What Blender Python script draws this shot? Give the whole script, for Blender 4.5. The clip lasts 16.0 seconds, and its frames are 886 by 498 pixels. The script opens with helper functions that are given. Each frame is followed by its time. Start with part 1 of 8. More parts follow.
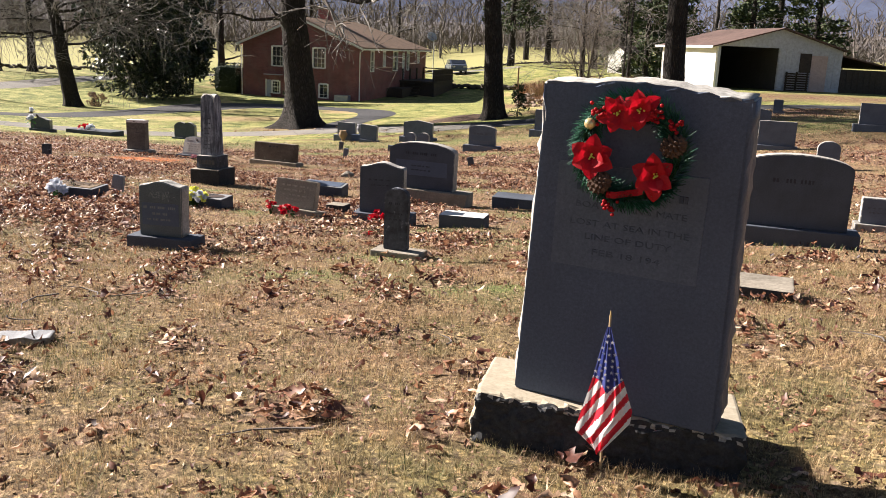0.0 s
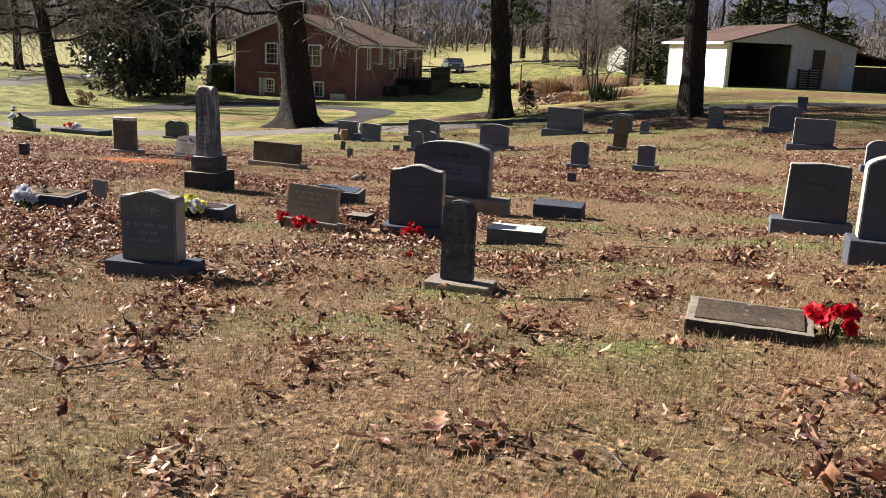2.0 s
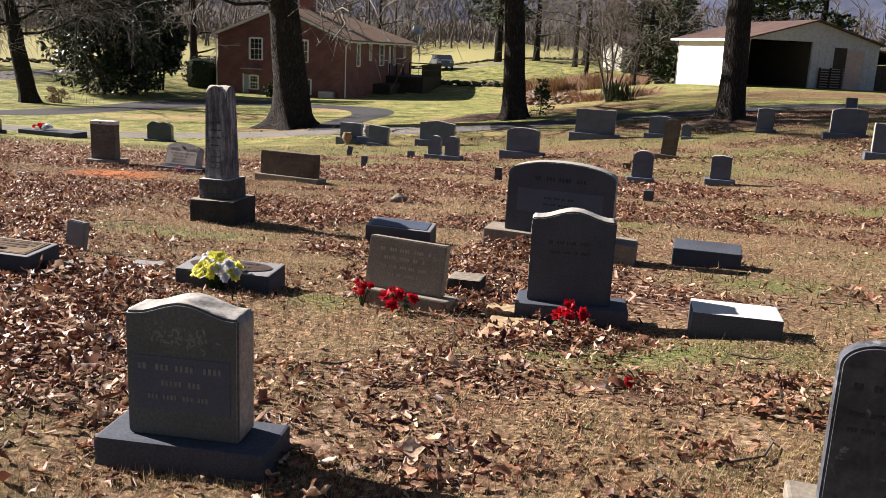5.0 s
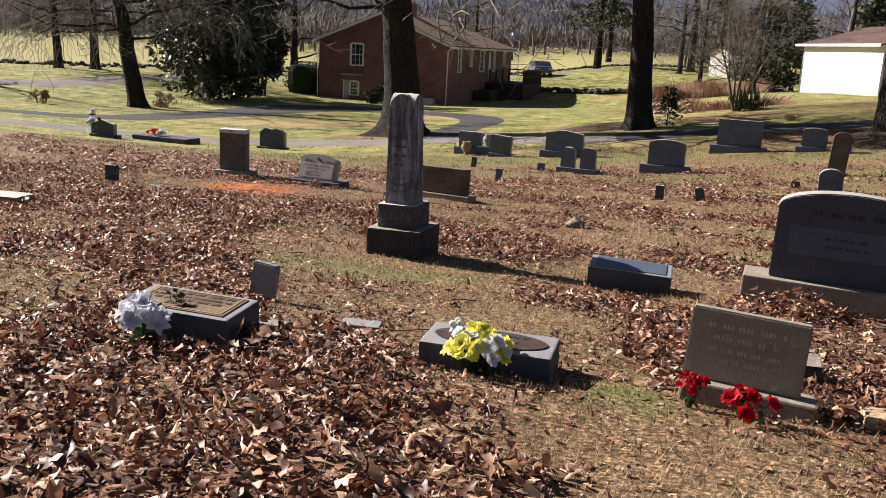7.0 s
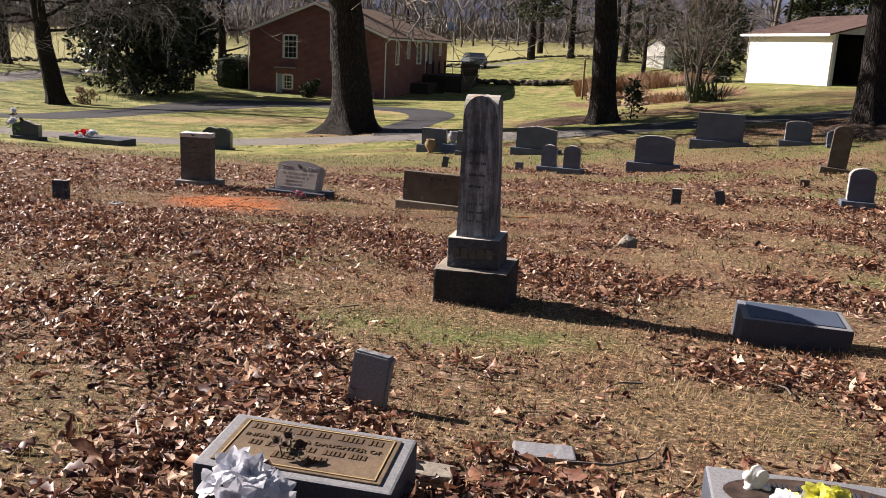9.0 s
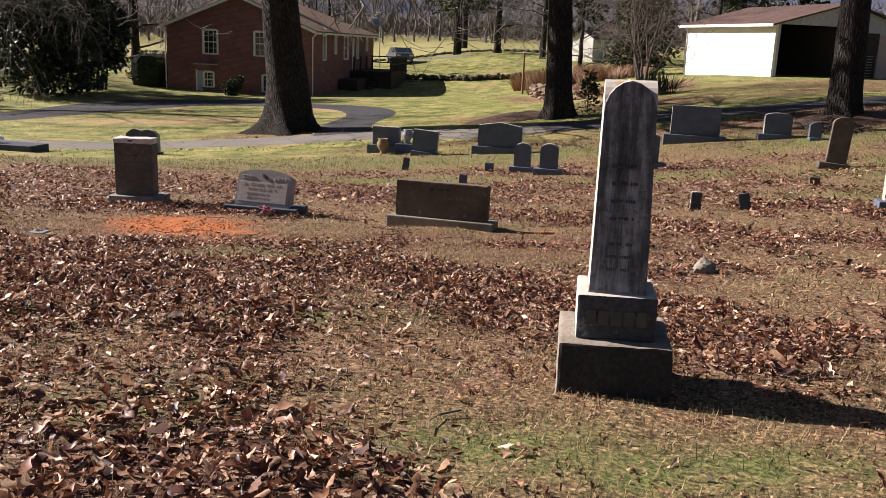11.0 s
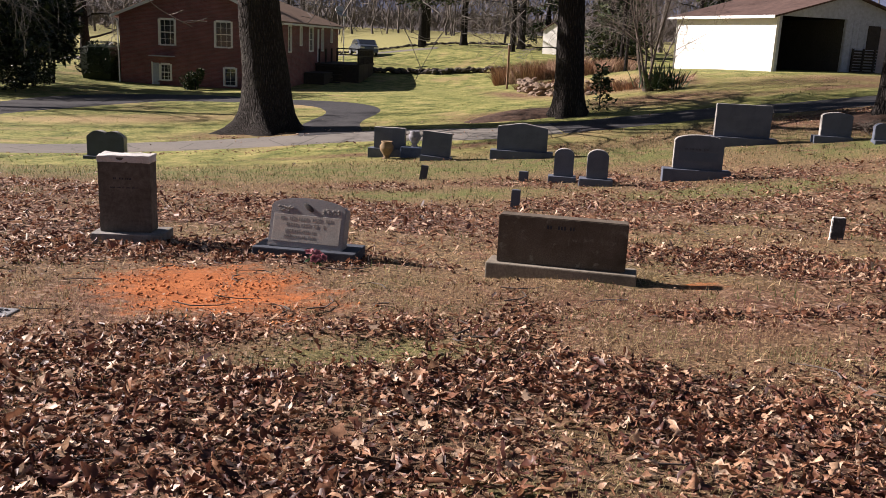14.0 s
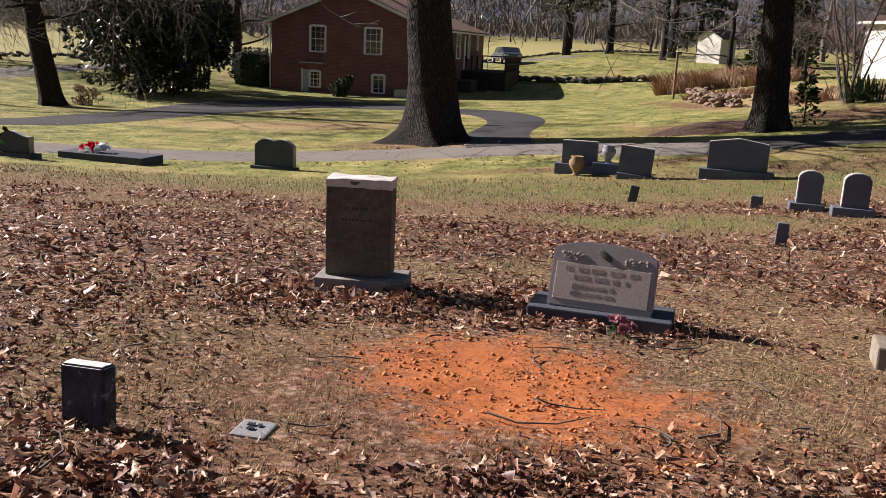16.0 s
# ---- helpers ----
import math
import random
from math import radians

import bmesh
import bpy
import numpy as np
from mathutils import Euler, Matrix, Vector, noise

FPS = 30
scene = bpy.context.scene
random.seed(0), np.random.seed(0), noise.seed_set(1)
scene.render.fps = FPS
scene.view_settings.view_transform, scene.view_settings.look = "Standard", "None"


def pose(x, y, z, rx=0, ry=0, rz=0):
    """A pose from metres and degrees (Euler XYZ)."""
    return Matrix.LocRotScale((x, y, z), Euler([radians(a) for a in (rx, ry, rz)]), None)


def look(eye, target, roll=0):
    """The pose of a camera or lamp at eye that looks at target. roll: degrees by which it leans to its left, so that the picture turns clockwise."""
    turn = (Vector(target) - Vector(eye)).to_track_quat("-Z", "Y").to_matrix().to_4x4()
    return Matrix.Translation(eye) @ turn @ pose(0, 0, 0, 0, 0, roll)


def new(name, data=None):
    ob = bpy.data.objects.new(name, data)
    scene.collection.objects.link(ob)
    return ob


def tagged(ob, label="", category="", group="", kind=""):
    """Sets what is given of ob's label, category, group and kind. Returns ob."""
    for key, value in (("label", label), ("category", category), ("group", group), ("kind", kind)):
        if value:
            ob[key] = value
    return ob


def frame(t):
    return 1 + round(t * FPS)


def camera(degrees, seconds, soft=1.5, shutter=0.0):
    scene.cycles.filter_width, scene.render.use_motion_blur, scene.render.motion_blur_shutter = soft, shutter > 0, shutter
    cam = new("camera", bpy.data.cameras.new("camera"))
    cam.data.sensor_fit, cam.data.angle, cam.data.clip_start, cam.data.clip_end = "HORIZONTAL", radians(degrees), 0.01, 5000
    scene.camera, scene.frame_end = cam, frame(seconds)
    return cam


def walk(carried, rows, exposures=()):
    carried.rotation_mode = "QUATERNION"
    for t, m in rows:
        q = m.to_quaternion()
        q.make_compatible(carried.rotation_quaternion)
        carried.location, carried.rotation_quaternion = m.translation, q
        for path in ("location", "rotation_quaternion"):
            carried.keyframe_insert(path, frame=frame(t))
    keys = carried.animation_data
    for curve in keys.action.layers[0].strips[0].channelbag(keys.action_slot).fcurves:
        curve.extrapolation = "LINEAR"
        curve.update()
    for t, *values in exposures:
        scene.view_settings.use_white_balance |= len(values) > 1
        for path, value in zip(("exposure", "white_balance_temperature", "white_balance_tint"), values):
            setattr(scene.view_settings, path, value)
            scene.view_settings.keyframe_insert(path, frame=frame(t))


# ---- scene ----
EXPOSURES = [(0.0, 1.93, 6500, 15), (1.0, 1.9, 6500, 15), (2.0, 1.56, 6500, 15), (3.2, 1.58, 6500, 16), (5.5, 1.5, 6500, 18), (9.0, 1.31, 6500, 20), (13.0, 1.16, 6500, 22), (16.0, 1.13, 6500, 23)]
cam = camera(53.93, 16.0, soft=0.7)
# seconds, place, heading, tilt and roll in degrees
PATH = [
    (0.00, 0.000, 0.000, 2.402, -3.68, -13.00, 2.52),
    (0.50, -0.106, 0.471, 2.337, -3.57, -13.06, 2.50),
    (1.00, -0.211, 0.864, 2.283, -3.72, -13.01, 2.62),
    (1.50, -0.345, 1.337, 2.222, -3.94, -12.98, 2.57),
    (2.00, -0.432, 1.742, 2.186, -4.23, -12.98, 2.54),
    (2.50, -0.558, 2.173, 2.153, -4.99, -12.99, 2.67),
    (3.00, -0.673, 2.577, 2.141, -6.06, -12.99, 2.49),
    (3.20, -0.742, 2.819, 2.134, -6.36, -12.98, 2.44),
    (4.25, -1.110, 4.020, 2.070, -6.95, -13.04, 2.70),
    (5.30, -1.611, 5.161, 2.009, -4.64, -13.10, 2.98),
    (5.50, -1.718, 5.319, 1.990, -3.68, -13.12, 3.05),
    (6.00, -1.972, 5.711, 1.960, -1.74, -13.07, 3.14),
    (6.50, -2.317, 6.121, 1.948, -0.59, -12.99, 3.08),
    (7.00, -2.584, 6.549, 1.920, -0.33, -12.93, 2.95),
    (7.50, -2.915, 6.994, 1.903, -0.62, -12.97, 2.85),
    (8.00, -3.180, 7.374, 1.895, -1.56, -12.97, 2.76),
    (8.50, -3.473, 7.906, 1.858, -3.96, -13.13, 2.68),
    (9.00, -3.727, 8.371, 1.841, -5.38, -13.20, 2.73),
    (9.20, -3.834, 8.600, 1.837, -5.82, -13.21, 2.48),
    (10.25, -4.270, 9.730, 1.730, -8.80, -13.24, 2.42),
    (11.30, -4.570, 10.856, 1.629, -11.42, -13.26, 2.39),
    (11.50, -4.620, 11.033, 1.628, -11.84, -13.38, 2.52),
    (12.00, -4.749, 11.499, 1.598, -12.47, -13.41, 2.58),
    (12.50, -4.913, 12.002, 1.569, -13.01, -13.39, 2.64),
    (13.00, -5.028, 12.480, 1.558, -13.44, -13.40, 2.47),
    (13.50, -5.205, 13.074, 1.526, -13.46, -13.45, 2.50),
    (14.00, -5.384, 13.606, 1.506, -13.99, -13.50, 2.58),
    (14.50, -5.643, 14.231, 1.495, -13.15, -13.47, 2.58),
    (15.00, -5.876, 14.800, 1.444, -10.32, -13.43, 2.81),
    (15.50, -6.126, 15.412, 1.377, -8.33, -13.42, 2.70),
    (16.00, -6.362, 15.872, 1.316, -5.74, -13.30, 2.66),
]
walk(cam, [(t, pose(x, y, z, 90 + tilt, 0, head) @ pose(0, 0, 0, 0, 0, roll)) for t, x, y, z, head, tilt, roll in PATH],
     exposures=EXPOSURES)

# ---- light ----
SUN_AZ, SUN_EL = radians(150), radians(30)      # towards the sun, from +x; low winter sun ahead and to the left
TO_SUN = Vector((math.cos(SUN_AZ) * math.cos(SUN_EL), math.sin(SUN_AZ) * math.cos(SUN_EL), math.sin(SUN_EL)))
world = bpy.data.worlds.new("sky")
scene.world = world
world.use_nodes = True
wt = world.node_tree
sky = wt.nodes.new("ShaderNodeTexSky")
sky.sky_type, sky.sun_disc = "NISHITA", False
sky.sun_elevation, sky.sun_rotation = SUN_EL, radians(90) - SUN_AZ
wt.links.new(sky.outputs[0], wt.nodes["Background"].inputs[0])
wt.nodes["Background"].inputs[1].default_value = 0.0215
sun_data = bpy.data.lights.new("sun", "SUN")
sun_data.energy, sun_data.angle, sun_data.color = 5.0, radians(0.53), (1.0, 0.93, 0.82)
sun = new("sun", sun_data)
sun.matrix_world = look(TO_SUN * 60, (0, 0, 0))

# ---- terrain: a slope that falls to the lane and rises beyond the house ----
KNOTS = np.array([(-2.0, 7.7, .57), (-2, 5.4, .84), (1.2, 6.5, .8), (0, 10, .34), (.3, 12.7, .2), (-3.6, 11, .42), (1.8, 12.7, .1), (4.6, 11.6, .2),
                  (-3, 14.3, .02), (-6.5, 22, -.5), (-3, 20.4, -.44), (1.5, 21.7, -.46), (5, 21, -.36), (10, 20.3, 0), (-1.1, 25.9, -.88),
                  (2.2, 28.1, -.87), (6.6, 29.9, -.36), (10.6, 25.3, .1), (-.2, 32.5, -1.1), (-8.4, 35.8, -1.62), (-13, 35.7, -1.53),
                  (-4.2, 41.2, -1.5), (4.44, 38, -.52), (10.1, 31.2, .12), (-20, 56.8, -2.2), (-7, 69.4, -1.95), (17.4, 50, .75),
                  (14.4, 74.5, -1.3), (7.5, 95.9, -.2), (0, 0, 1.08), (-7.2, 19.3, -.24), (10, 11, .35)])


def soft_ramp(v, k):
    return k * np.logaddexp(0, v / k)


def step_up(v):
    return 1 / (1 + np.exp(-np.clip(v, -30, 30)))


def trend(x, y):
    return (1.62 - .052 * soft_ramp(y + 10, 5) + .052 * soft_ramp(y - 45, 6) + .02 * soft_ramp(y - 80, 10)
            - .02 * soft_ramp(y - 230, 15) + 2.0 * step_up((x - 11) / 3) * step_up((y - 30) / 6))


def kernel(x, y):
    return np.exp(-((x[..., None] - KNOTS[:, 0]) ** 2 + (y[..., None] - KNOTS[:, 1]) ** 2) / 128)


WEIGHTS = np.linalg.solve(kernel(KNOTS[:, 0], KNOTS[:, 1]) + .004 * np.eye(len(KNOTS)), KNOTS[:, 2] - trend(KNOTS[:, 0], KNOTS[:, 1]))


def heights(x, y):
    x, y = np.asarray(x, float), np.asarray(y, float)
    return trend(x, y) + kernel(x, y) @ WEIGHTS - .112 * np.exp(-((x + 2) / 1.3) ** 2 - ((y - 7.4) / .9) ** 2) - .07 * np.exp(-((x + .1) / .8) ** 2 - ((y - 9.95) / .6) ** 2) - .085 * np.exp(-((x - 1.35) / .75) ** 2 - ((y - 2.75) / .7) ** 2)


def gz(x, y):
    return float(heights(np.array([x]), np.array([y]))[0])


# ---- materials ----
def material(name, build):
    m = bpy.data.materials.new(name)
    m.use_nodes = True
    t = m.node_tree
    build(t, t.nodes["Principled BSDF"])
    return m


def node(t, kind, **values):
    n = t.nodes.new(kind)
    for key, value in values.items():
        n.inputs[key.replace("_", " ")].default_value = value
    return n


def noise_of(t, coord, scale, detail=4.0, rough=0.6):
    n = node(t, "ShaderNodeTexNoise", Scale=scale, Detail=detail, Roughness=rough)
    t.links.new(coord, n.inputs["Vector"])
    return n.outputs["Fac"]


def ramp(t, fac, stops):
    r = t.nodes.new("ShaderNodeValToRGB")
    while len(r.color_ramp.elements) < len(stops):
        r.color_ramp.elements.new(0.5)
    for e, (at, c) in zip(r.color_ramp.elements, stops):
        e.position, e.color = at, (*c, 1) if len(c) == 3 else c
    t.links.new(fac, r.inputs["Fac"])
    return r.outputs["Color"]


def mixed(t, fac, a, b, mode="MIX"):
    n = t.nodes.new("ShaderNodeMix")
    n.data_type, n.blend_type = "RGBA", mode
    for slot, value in ((0, fac), (6, a), (7, b)):
        if isinstance(value, (int, float)):
            n.inputs[slot].default_value = value
        elif isinstance(value, tuple):
            n.inputs[slot].default_value = (*value, 1)
        else:
            t.links.new(value, n.inputs[slot])
    return n.outputs[2]


def node_colour(t, at, scale):
    n = node(t, "ShaderNodeTexNoise", Scale=scale, Detail=2.0)
    t.links.new(at, n.inputs["Vector"])
    return n.outputs["Color"]


def grey(v):
    return (v, v, v)


def bump(t, bsdf, height, strength, distance):
    b = node(t, "ShaderNodeBump", Strength=strength, Distance=distance)
    t.links.new(height, b.inputs["Height"])
    t.links.new(b.outputs[0], bsdf.inputs["Normal"])


def coord(t, kind="Object"):
    return t.nodes.new("ShaderNodeTexCoord").outputs[kind]


def place_of(t):
    return t.nodes.new("ShaderNodeNewGeometry").outputs["Position"]


def stone_mat(name, light, dark, stain, amount=0.5, rough=0.75, speck=90.0, lichen=None, spotted=0.58):
    """Weathered stone: crystal specks, broad stains, lichen spots, fine relief."""
    def build(t, b):
        at = coord(t)
        base = ramp(t, noise_of(t, at, speck, 3, 0.8), [(0.3, dark), (0.7, light)])
        broad = ramp(t, noise_of(t, at, 3.2, 6, 0.65), [(0.5 - 0.18 * amount, grey(0)), (0.72, grey(1))])
        col = mixed(t, mixed(t, broad, grey(0), grey(amount)), base, stain)
        if lichen:
            spots = ramp(t, noise_of(t, at, 11, 5, 0.7), [(spotted, grey(0)), (spotted + 0.08, grey(0.8))])
            col = mixed(t, spots, col, lichen)
        t.links.new(col, b.inputs["Base Color"])
        b.inputs["Roughness"].default_value = rough
        b.inputs["Specular IOR Level"].default_value = 0.18
        bump(t, b, noise_of(t, at, 140, 4, 0.7), 0.25, 0.004)
    return material(name, build)


def plain_mat(name, c, rough=0.6, metal=0.0, vary=0.25, scale=14.0, relief=0.15, distance=0.004, spec=0.3):
    def build(t, b):
        at = coord(t)
        low, high = tuple(v * (1 - vary) for v in c), tuple(min(1, v * (1 + vary)) for v in c)
        fine = ramp(t, noise_of(t, at, scale, 5, 0.65), [(0.3, low), (0.7, high)])
        wide = ramp(t, noise_of(t, at, scale / 7, 3, 0.5), [(0.3, grey(1 - vary * 0.6)), (0.7, grey(1.0))])
        t.links.new(mixed(t, 1.0, fine, wide, "MULTIPLY"), b.inputs["Base Color"])
        b.inputs["Roughness"].default_value, b.inputs["Metallic"].default_value = rough, metal
        b.inputs["Specular IOR Level"].default_value = spec
        if relief:
            bump(t, b, noise_of(t, at, scale * 3, 4, 0.6), relief, distance)
    return material(name, build)


def varied_mat(name, stops, rough=0.8, sheen=0.0, through_light=0.0):
    """Small scattered pieces: a colour of its own for each loose piece."""
    def build(t, b):
        fac = t.nodes.new("ShaderNodeNewGeometry").outputs["Random Per Island"]
        t.links.new(ramp(t, fac, stops), b.inputs["Base Color"])
        b.inputs["Roughness"].default_value = rough
        b.inputs["Specular IOR Level"].default_value = 0.25 + sheen
        if through_light:
            b.inputs["Subsurface Weight"].default_value = 0
            tr = t.nodes.new("ShaderNodeBsdfTranslucent")
            t.links.new(b.inputs["Base Color"].links[0].from_socket, tr.inputs["Color"])
            mix = t.nodes.new("ShaderNodeMixShader")
            mix.inputs[0].default_value = through_light
            t.links.new(b.outputs[0], mix.inputs[1])
            t.links.new(tr.outputs[0], mix.inputs[2])
            t.links.new(mix.outputs[0], t.nodes["Material Output"].inputs["Surface"])
    return material(name, build)


def bark_build(t, b):
    at = coord(t)
    stretch = node(t, "ShaderNodeMapping", Scale=(9, 9, 1.6))
    t.links.new(at, stretch.inputs["Vector"])
    v = node(t, "ShaderNodeTexVoronoi", Scale=2.2)
    v.feature = "DISTANCE_TO_EDGE"
    t.links.new(stretch.outputs[0], v.inputs["Vector"])
    ridges = ramp(t, v.outputs["Distance"], [(0.0, grey(0)), (0.35, grey(1))])
    fine = ramp(t, noise_of(t, at, 26, 6, 0.75), [(0.3, (0.02, 0.0175, 0.017)), (0.72, (0.095, 0.083, 0.076))])
    col = mixed(t, ridges, (0.02, 0.018, 0.017), fine)
    col = mixed(t, ramp(t, noise_of(t, at, 1.3, 4), [(0.55, grey(0)), (0.75, grey(0.3))]), col, (0.13, 0.135, 0.11))
    t.links.new(col, b.inputs["Base Color"])
    b.inputs["Roughness"].default_value = 0.95
    b.inputs["Specular IOR Level"].default_value = 0.1
    bump(t, b, ridges, 0.9, 0.06)


def brick_build(t, b):
    sides = t.nodes.new("ShaderNodeSeparateXYZ")
    t.links.new(coord(t), sides.inputs[0])
    along = t.nodes.new("ShaderNodeMath")
    along.operation = "ADD"
    t.links.new(sides.outputs["X"], along.inputs[0])
    t.links.new(sides.outputs["Y"], along.inputs[1])
    joined = t.nodes.new("ShaderNodeCombineXYZ")
    t.links.new(along.outputs[0], joined.inputs["X"])
    t.links.new(sides.outputs["Z"], joined.inputs["Y"])
    at = joined.outputs[0]
    br = node(t, "ShaderNodeTexBrick", Color1=(0.26, 0.09, 0.09, 1), Color2=(0.18, 0.064, 0.068, 1), Mortar=(0.24, 0.18, 0.17, 1),
              Scale=1.0, Mortar_Size=0.006, Bias=0.0, Brick_Width=0.215, Row_Height=0.075)
    t.links.new(at, br.inputs["Vector"])
    dirt = ramp(t, noise_of(t, at, 0.9, 5), [(0.3, grey(0.7)), (0.7, grey(1.1))])
    t.links.new(mixed(t, 1.0, br.outputs["Color"], dirt, "MULTIPLY"), b.inputs["Base Color"])
    b.inputs["Roughness"].default_value = 0.85
    bump(t, b, br.outputs["Fac"], -0.4, 0.01)


def asphalt_build(t, b):
    at = place_of(t)
    fine = ramp(t, noise_of(t, at, 60, 4, 0.8), [(0.3, (0.1, 0.096, 0.09)), (0.7, (0.21, 0.198, 0.18))])
    worn = ramp(t, noise_of(t, at, 0.5, 5, 0.6), [(0.4, grey(0)), (0.7, grey(0.6))])
    col = mixed(t, worn, fine, (0.22, 0.2, 0.178))
    crack = node(t, "ShaderNodeTexVoronoi", Scale=0.7)
    crack.feature = "DISTANCE_TO_EDGE"
    t.links.new(at, crack.inputs["Vector"])
    col = mixed(t, ramp(t, crack.outputs["Distance"], [(0.0, grey(0.7)), (0.02, grey(0))]), col, grey(0.03))
    t.links.new(col, b.inputs["Base Color"])
    b.inputs["Roughness"].default_value = 0.9
    b.inputs["Specular IOR Level"].default_value = 0.12
    bump(t, b, noise_of(t, at, 70, 3), 0.3, 0.01)


def field_attr(t, name):
    a = t.nodes.new("ShaderNodeAttribute")
    a.attribute_name = name
    return a.outputs["Fac"]


def ground_build(t, b):
    """Winter turf: straw-coloured dead grass, soil and crumbled leaf, green tufts, bare red clay, lawn beyond the lane."""
    at = place_of(t)
    fine = noise_of(t, at, 42, 5, 0.75)
    mid = noise_of(t, at, 3.1, 6, 0.65)
    wide = noise_of(t, at, 0.33, 4, 0.55)
    straw = ramp(t, fine, [(0.36, (0.055, 0.036, 0.021)), (0.5, (0.17, 0.115, 0.063)), (0.64, (0.46, 0.34, 0.195))])
    soil = ramp(t, fine, [(0.37, (0.034, 0.017, 0.012)), (0.5, (0.15, 0.073, 0.045)), (0.63, (0.37, 0.205, 0.125))])
    green = ramp(t, fine, [(0.37, (0.04, 0.05, 0.016)), (0.63, (0.24, 0.23, 0.085))])
    lawn = ramp(t, mixed(t, 0.5, noise_of(t, at, 9, 6, 0.8), noise_of(t, at, 1.1, 6, 0.7)), [(0.41, (0.045, 0.058, 0.017)), (0.47, (0.13, 0.148, 0.043)), (0.54, (0.24, 0.235, 0.078)), (0.61, (0.4, 0.335, 0.145))])
    col = mixed(t, ramp(t, mid, [(0.5, grey(0)), (0.66, grey(1))]), straw, soil)
    col = mixed(t, ramp(t, mixed(t, 0.6, mid, wide), [(0.53, grey(0)), (0.62, grey(0.65))]), col, green)
    bits = node(t, "ShaderNodeTexVoronoi", Scale=46.0, Randomness=1.0)
    t.links.new(mixed(t, 0.03, at, node_colour(t, at, 16.0)), bits.inputs["Vector"])
    each = t.nodes.new("ShaderNodeSeparateColor")
    t.links.new(bits.outputs["Color"], each.inputs[0])
    col = mixed(t, 1.0, col, ramp(t, each.outputs[0], [(0.0, grey(0.4)), (0.45, grey(0.85)), (0.8, grey(1.1)), (1.0, (1.75, 1.65, 1.5))]), "MULTIPLY")
    bent = mixed(t, 0.04, at, node_colour(t, at, 9.0))
    flakes = node(t, "ShaderNodeTexVoronoi", Scale=19.0, Randomness=1.0)
    t.links.new(bent, flakes.inputs["Vector"])
    pick = t.nodes.new("ShaderNodeSeparateColor")
    t.links.new(flakes.outputs["Color"], pick.inputs[0])
    litter = ramp(t, pick.outputs[0], [(0.0, (0.025, 0.012, 0.011)), (0.35, (0.115, 0.054, 0.039)), (0.6, (0.23, 0.12, 0.084)), (0.82, (0.39, 0.24, 0.177)), (1.0, (0.56, 0.42, 0.34))])
    litter = mixed(t, ramp(t, flakes.outputs["Distance"], [(0.3, grey(0)), (0.62, grey(0.85))]), litter, (0.05, 0.028, 0.02))
    col = mixed(t, field_attr(t, "litter"), col, litter)
    patchy = ramp(t, wide, [(0.57, grey(0)), (0.68, grey(0.6))])
    tan = ramp(t, fine, [(0.37, (0.2, 0.135, 0.068)), (0.63, (0.46, 0.34, 0.18))])
    patchy = mixed(t, field_attr(t, "worn"), patchy, grey(0.95))
    col = mixed(t, field_attr(t, "lawn"), col, mixed(t, patchy, lawn, tan))
    fresh = ramp(t, fine, [(0.37, (0.035, 0.05, 0.016)), (0.5, (0.12, 0.14, 0.045)), (0.64, (0.26, 0.25, 0.1))])
    col = mixed(t, mixed(t, 1.0, field_attr(t, "green"), ramp(t, mid, [(0.36, grey(0)), (0.58, grey(1))]), "MULTIPLY"), col, fresh)
    col = mixed(t, field_attr(t, "hay"), col, ramp(t, mixed(t, 0.5, mid, fine), [(0.35, (0.15, 0.15, 0.055)), (0.5, (0.25, 0.235, 0.095)), (0.68, (0.34, 0.3, 0.145))]))
    dirt = mixed(t, 1.0, field_attr(t, "dirt"), ramp(t, mid, [(0.3, grey(0.35)), (0.55, grey(1))]), "MULTIPLY")
    col = mixed(t, dirt, col, mixed(t, 0.5, litter, soil))
    clay = ramp(t, mixed(t, 0.5, fine, mid), [(0.36, (0.13, 0.045, 0.02)), (0.5, (0.38, 0.125, 0.042)), (0.66, (0.52, 0.19, 0.07))])
    edge = ramp(t, mixed(t, 0.62, field_attr(t, "clay"), noise_of(t, at, 7.5, 6, 0.8)), [(0.42, grey(0)), (0.58, grey(1))])
    gate = mixed(t, 1.0, edge, ramp(t, field_attr(t, "clay"), [(0.02, grey(0)), (0.25, grey(1))]), "MULTIPLY")
    col = mixed(t, gate, col, clay)
    t.links.new(col, b.inputs["Base Color"])
    b.inputs["Roughness"].default_value = 0.95
    b.inputs["Specular IOR Level"].default_value = 0.15
    bump(t, b, mixed(t, 0.5, fine, mid), 0.7, 0.03)


GROUND = material("winter turf", ground_build)
ASPHALT = material("worn asphalt", asphalt_build)
TARMAC = plain_mat("dark tarmac", (0.06, 0.06, 0.064), 0.85, vary=0.45, scale=30, relief=0.3, distance=0.01, spec=0.1)
BARK = material("oak bark", bark_build)
BRICK = material("red brick", brick_build)
GRANITE = stone_mat("grey granite", (0.145, 0.168, 0.22), (0.066, 0.078, 0.106), (0.04, 0.046, 0.06), 0.5)
GRANITE_DARK = stone_mat("dark granite", (0.09, 0.104, 0.134), (0.043, 0.05, 0.065), (0.024, 0.027, 0.033), 0.45)
HUB_STONE = stone_mat("green-grey granite", (0.14, 0.165, 0.17), (0.07, 0.084, 0.088), (0.04, 0.048, 0.05), 0.5)
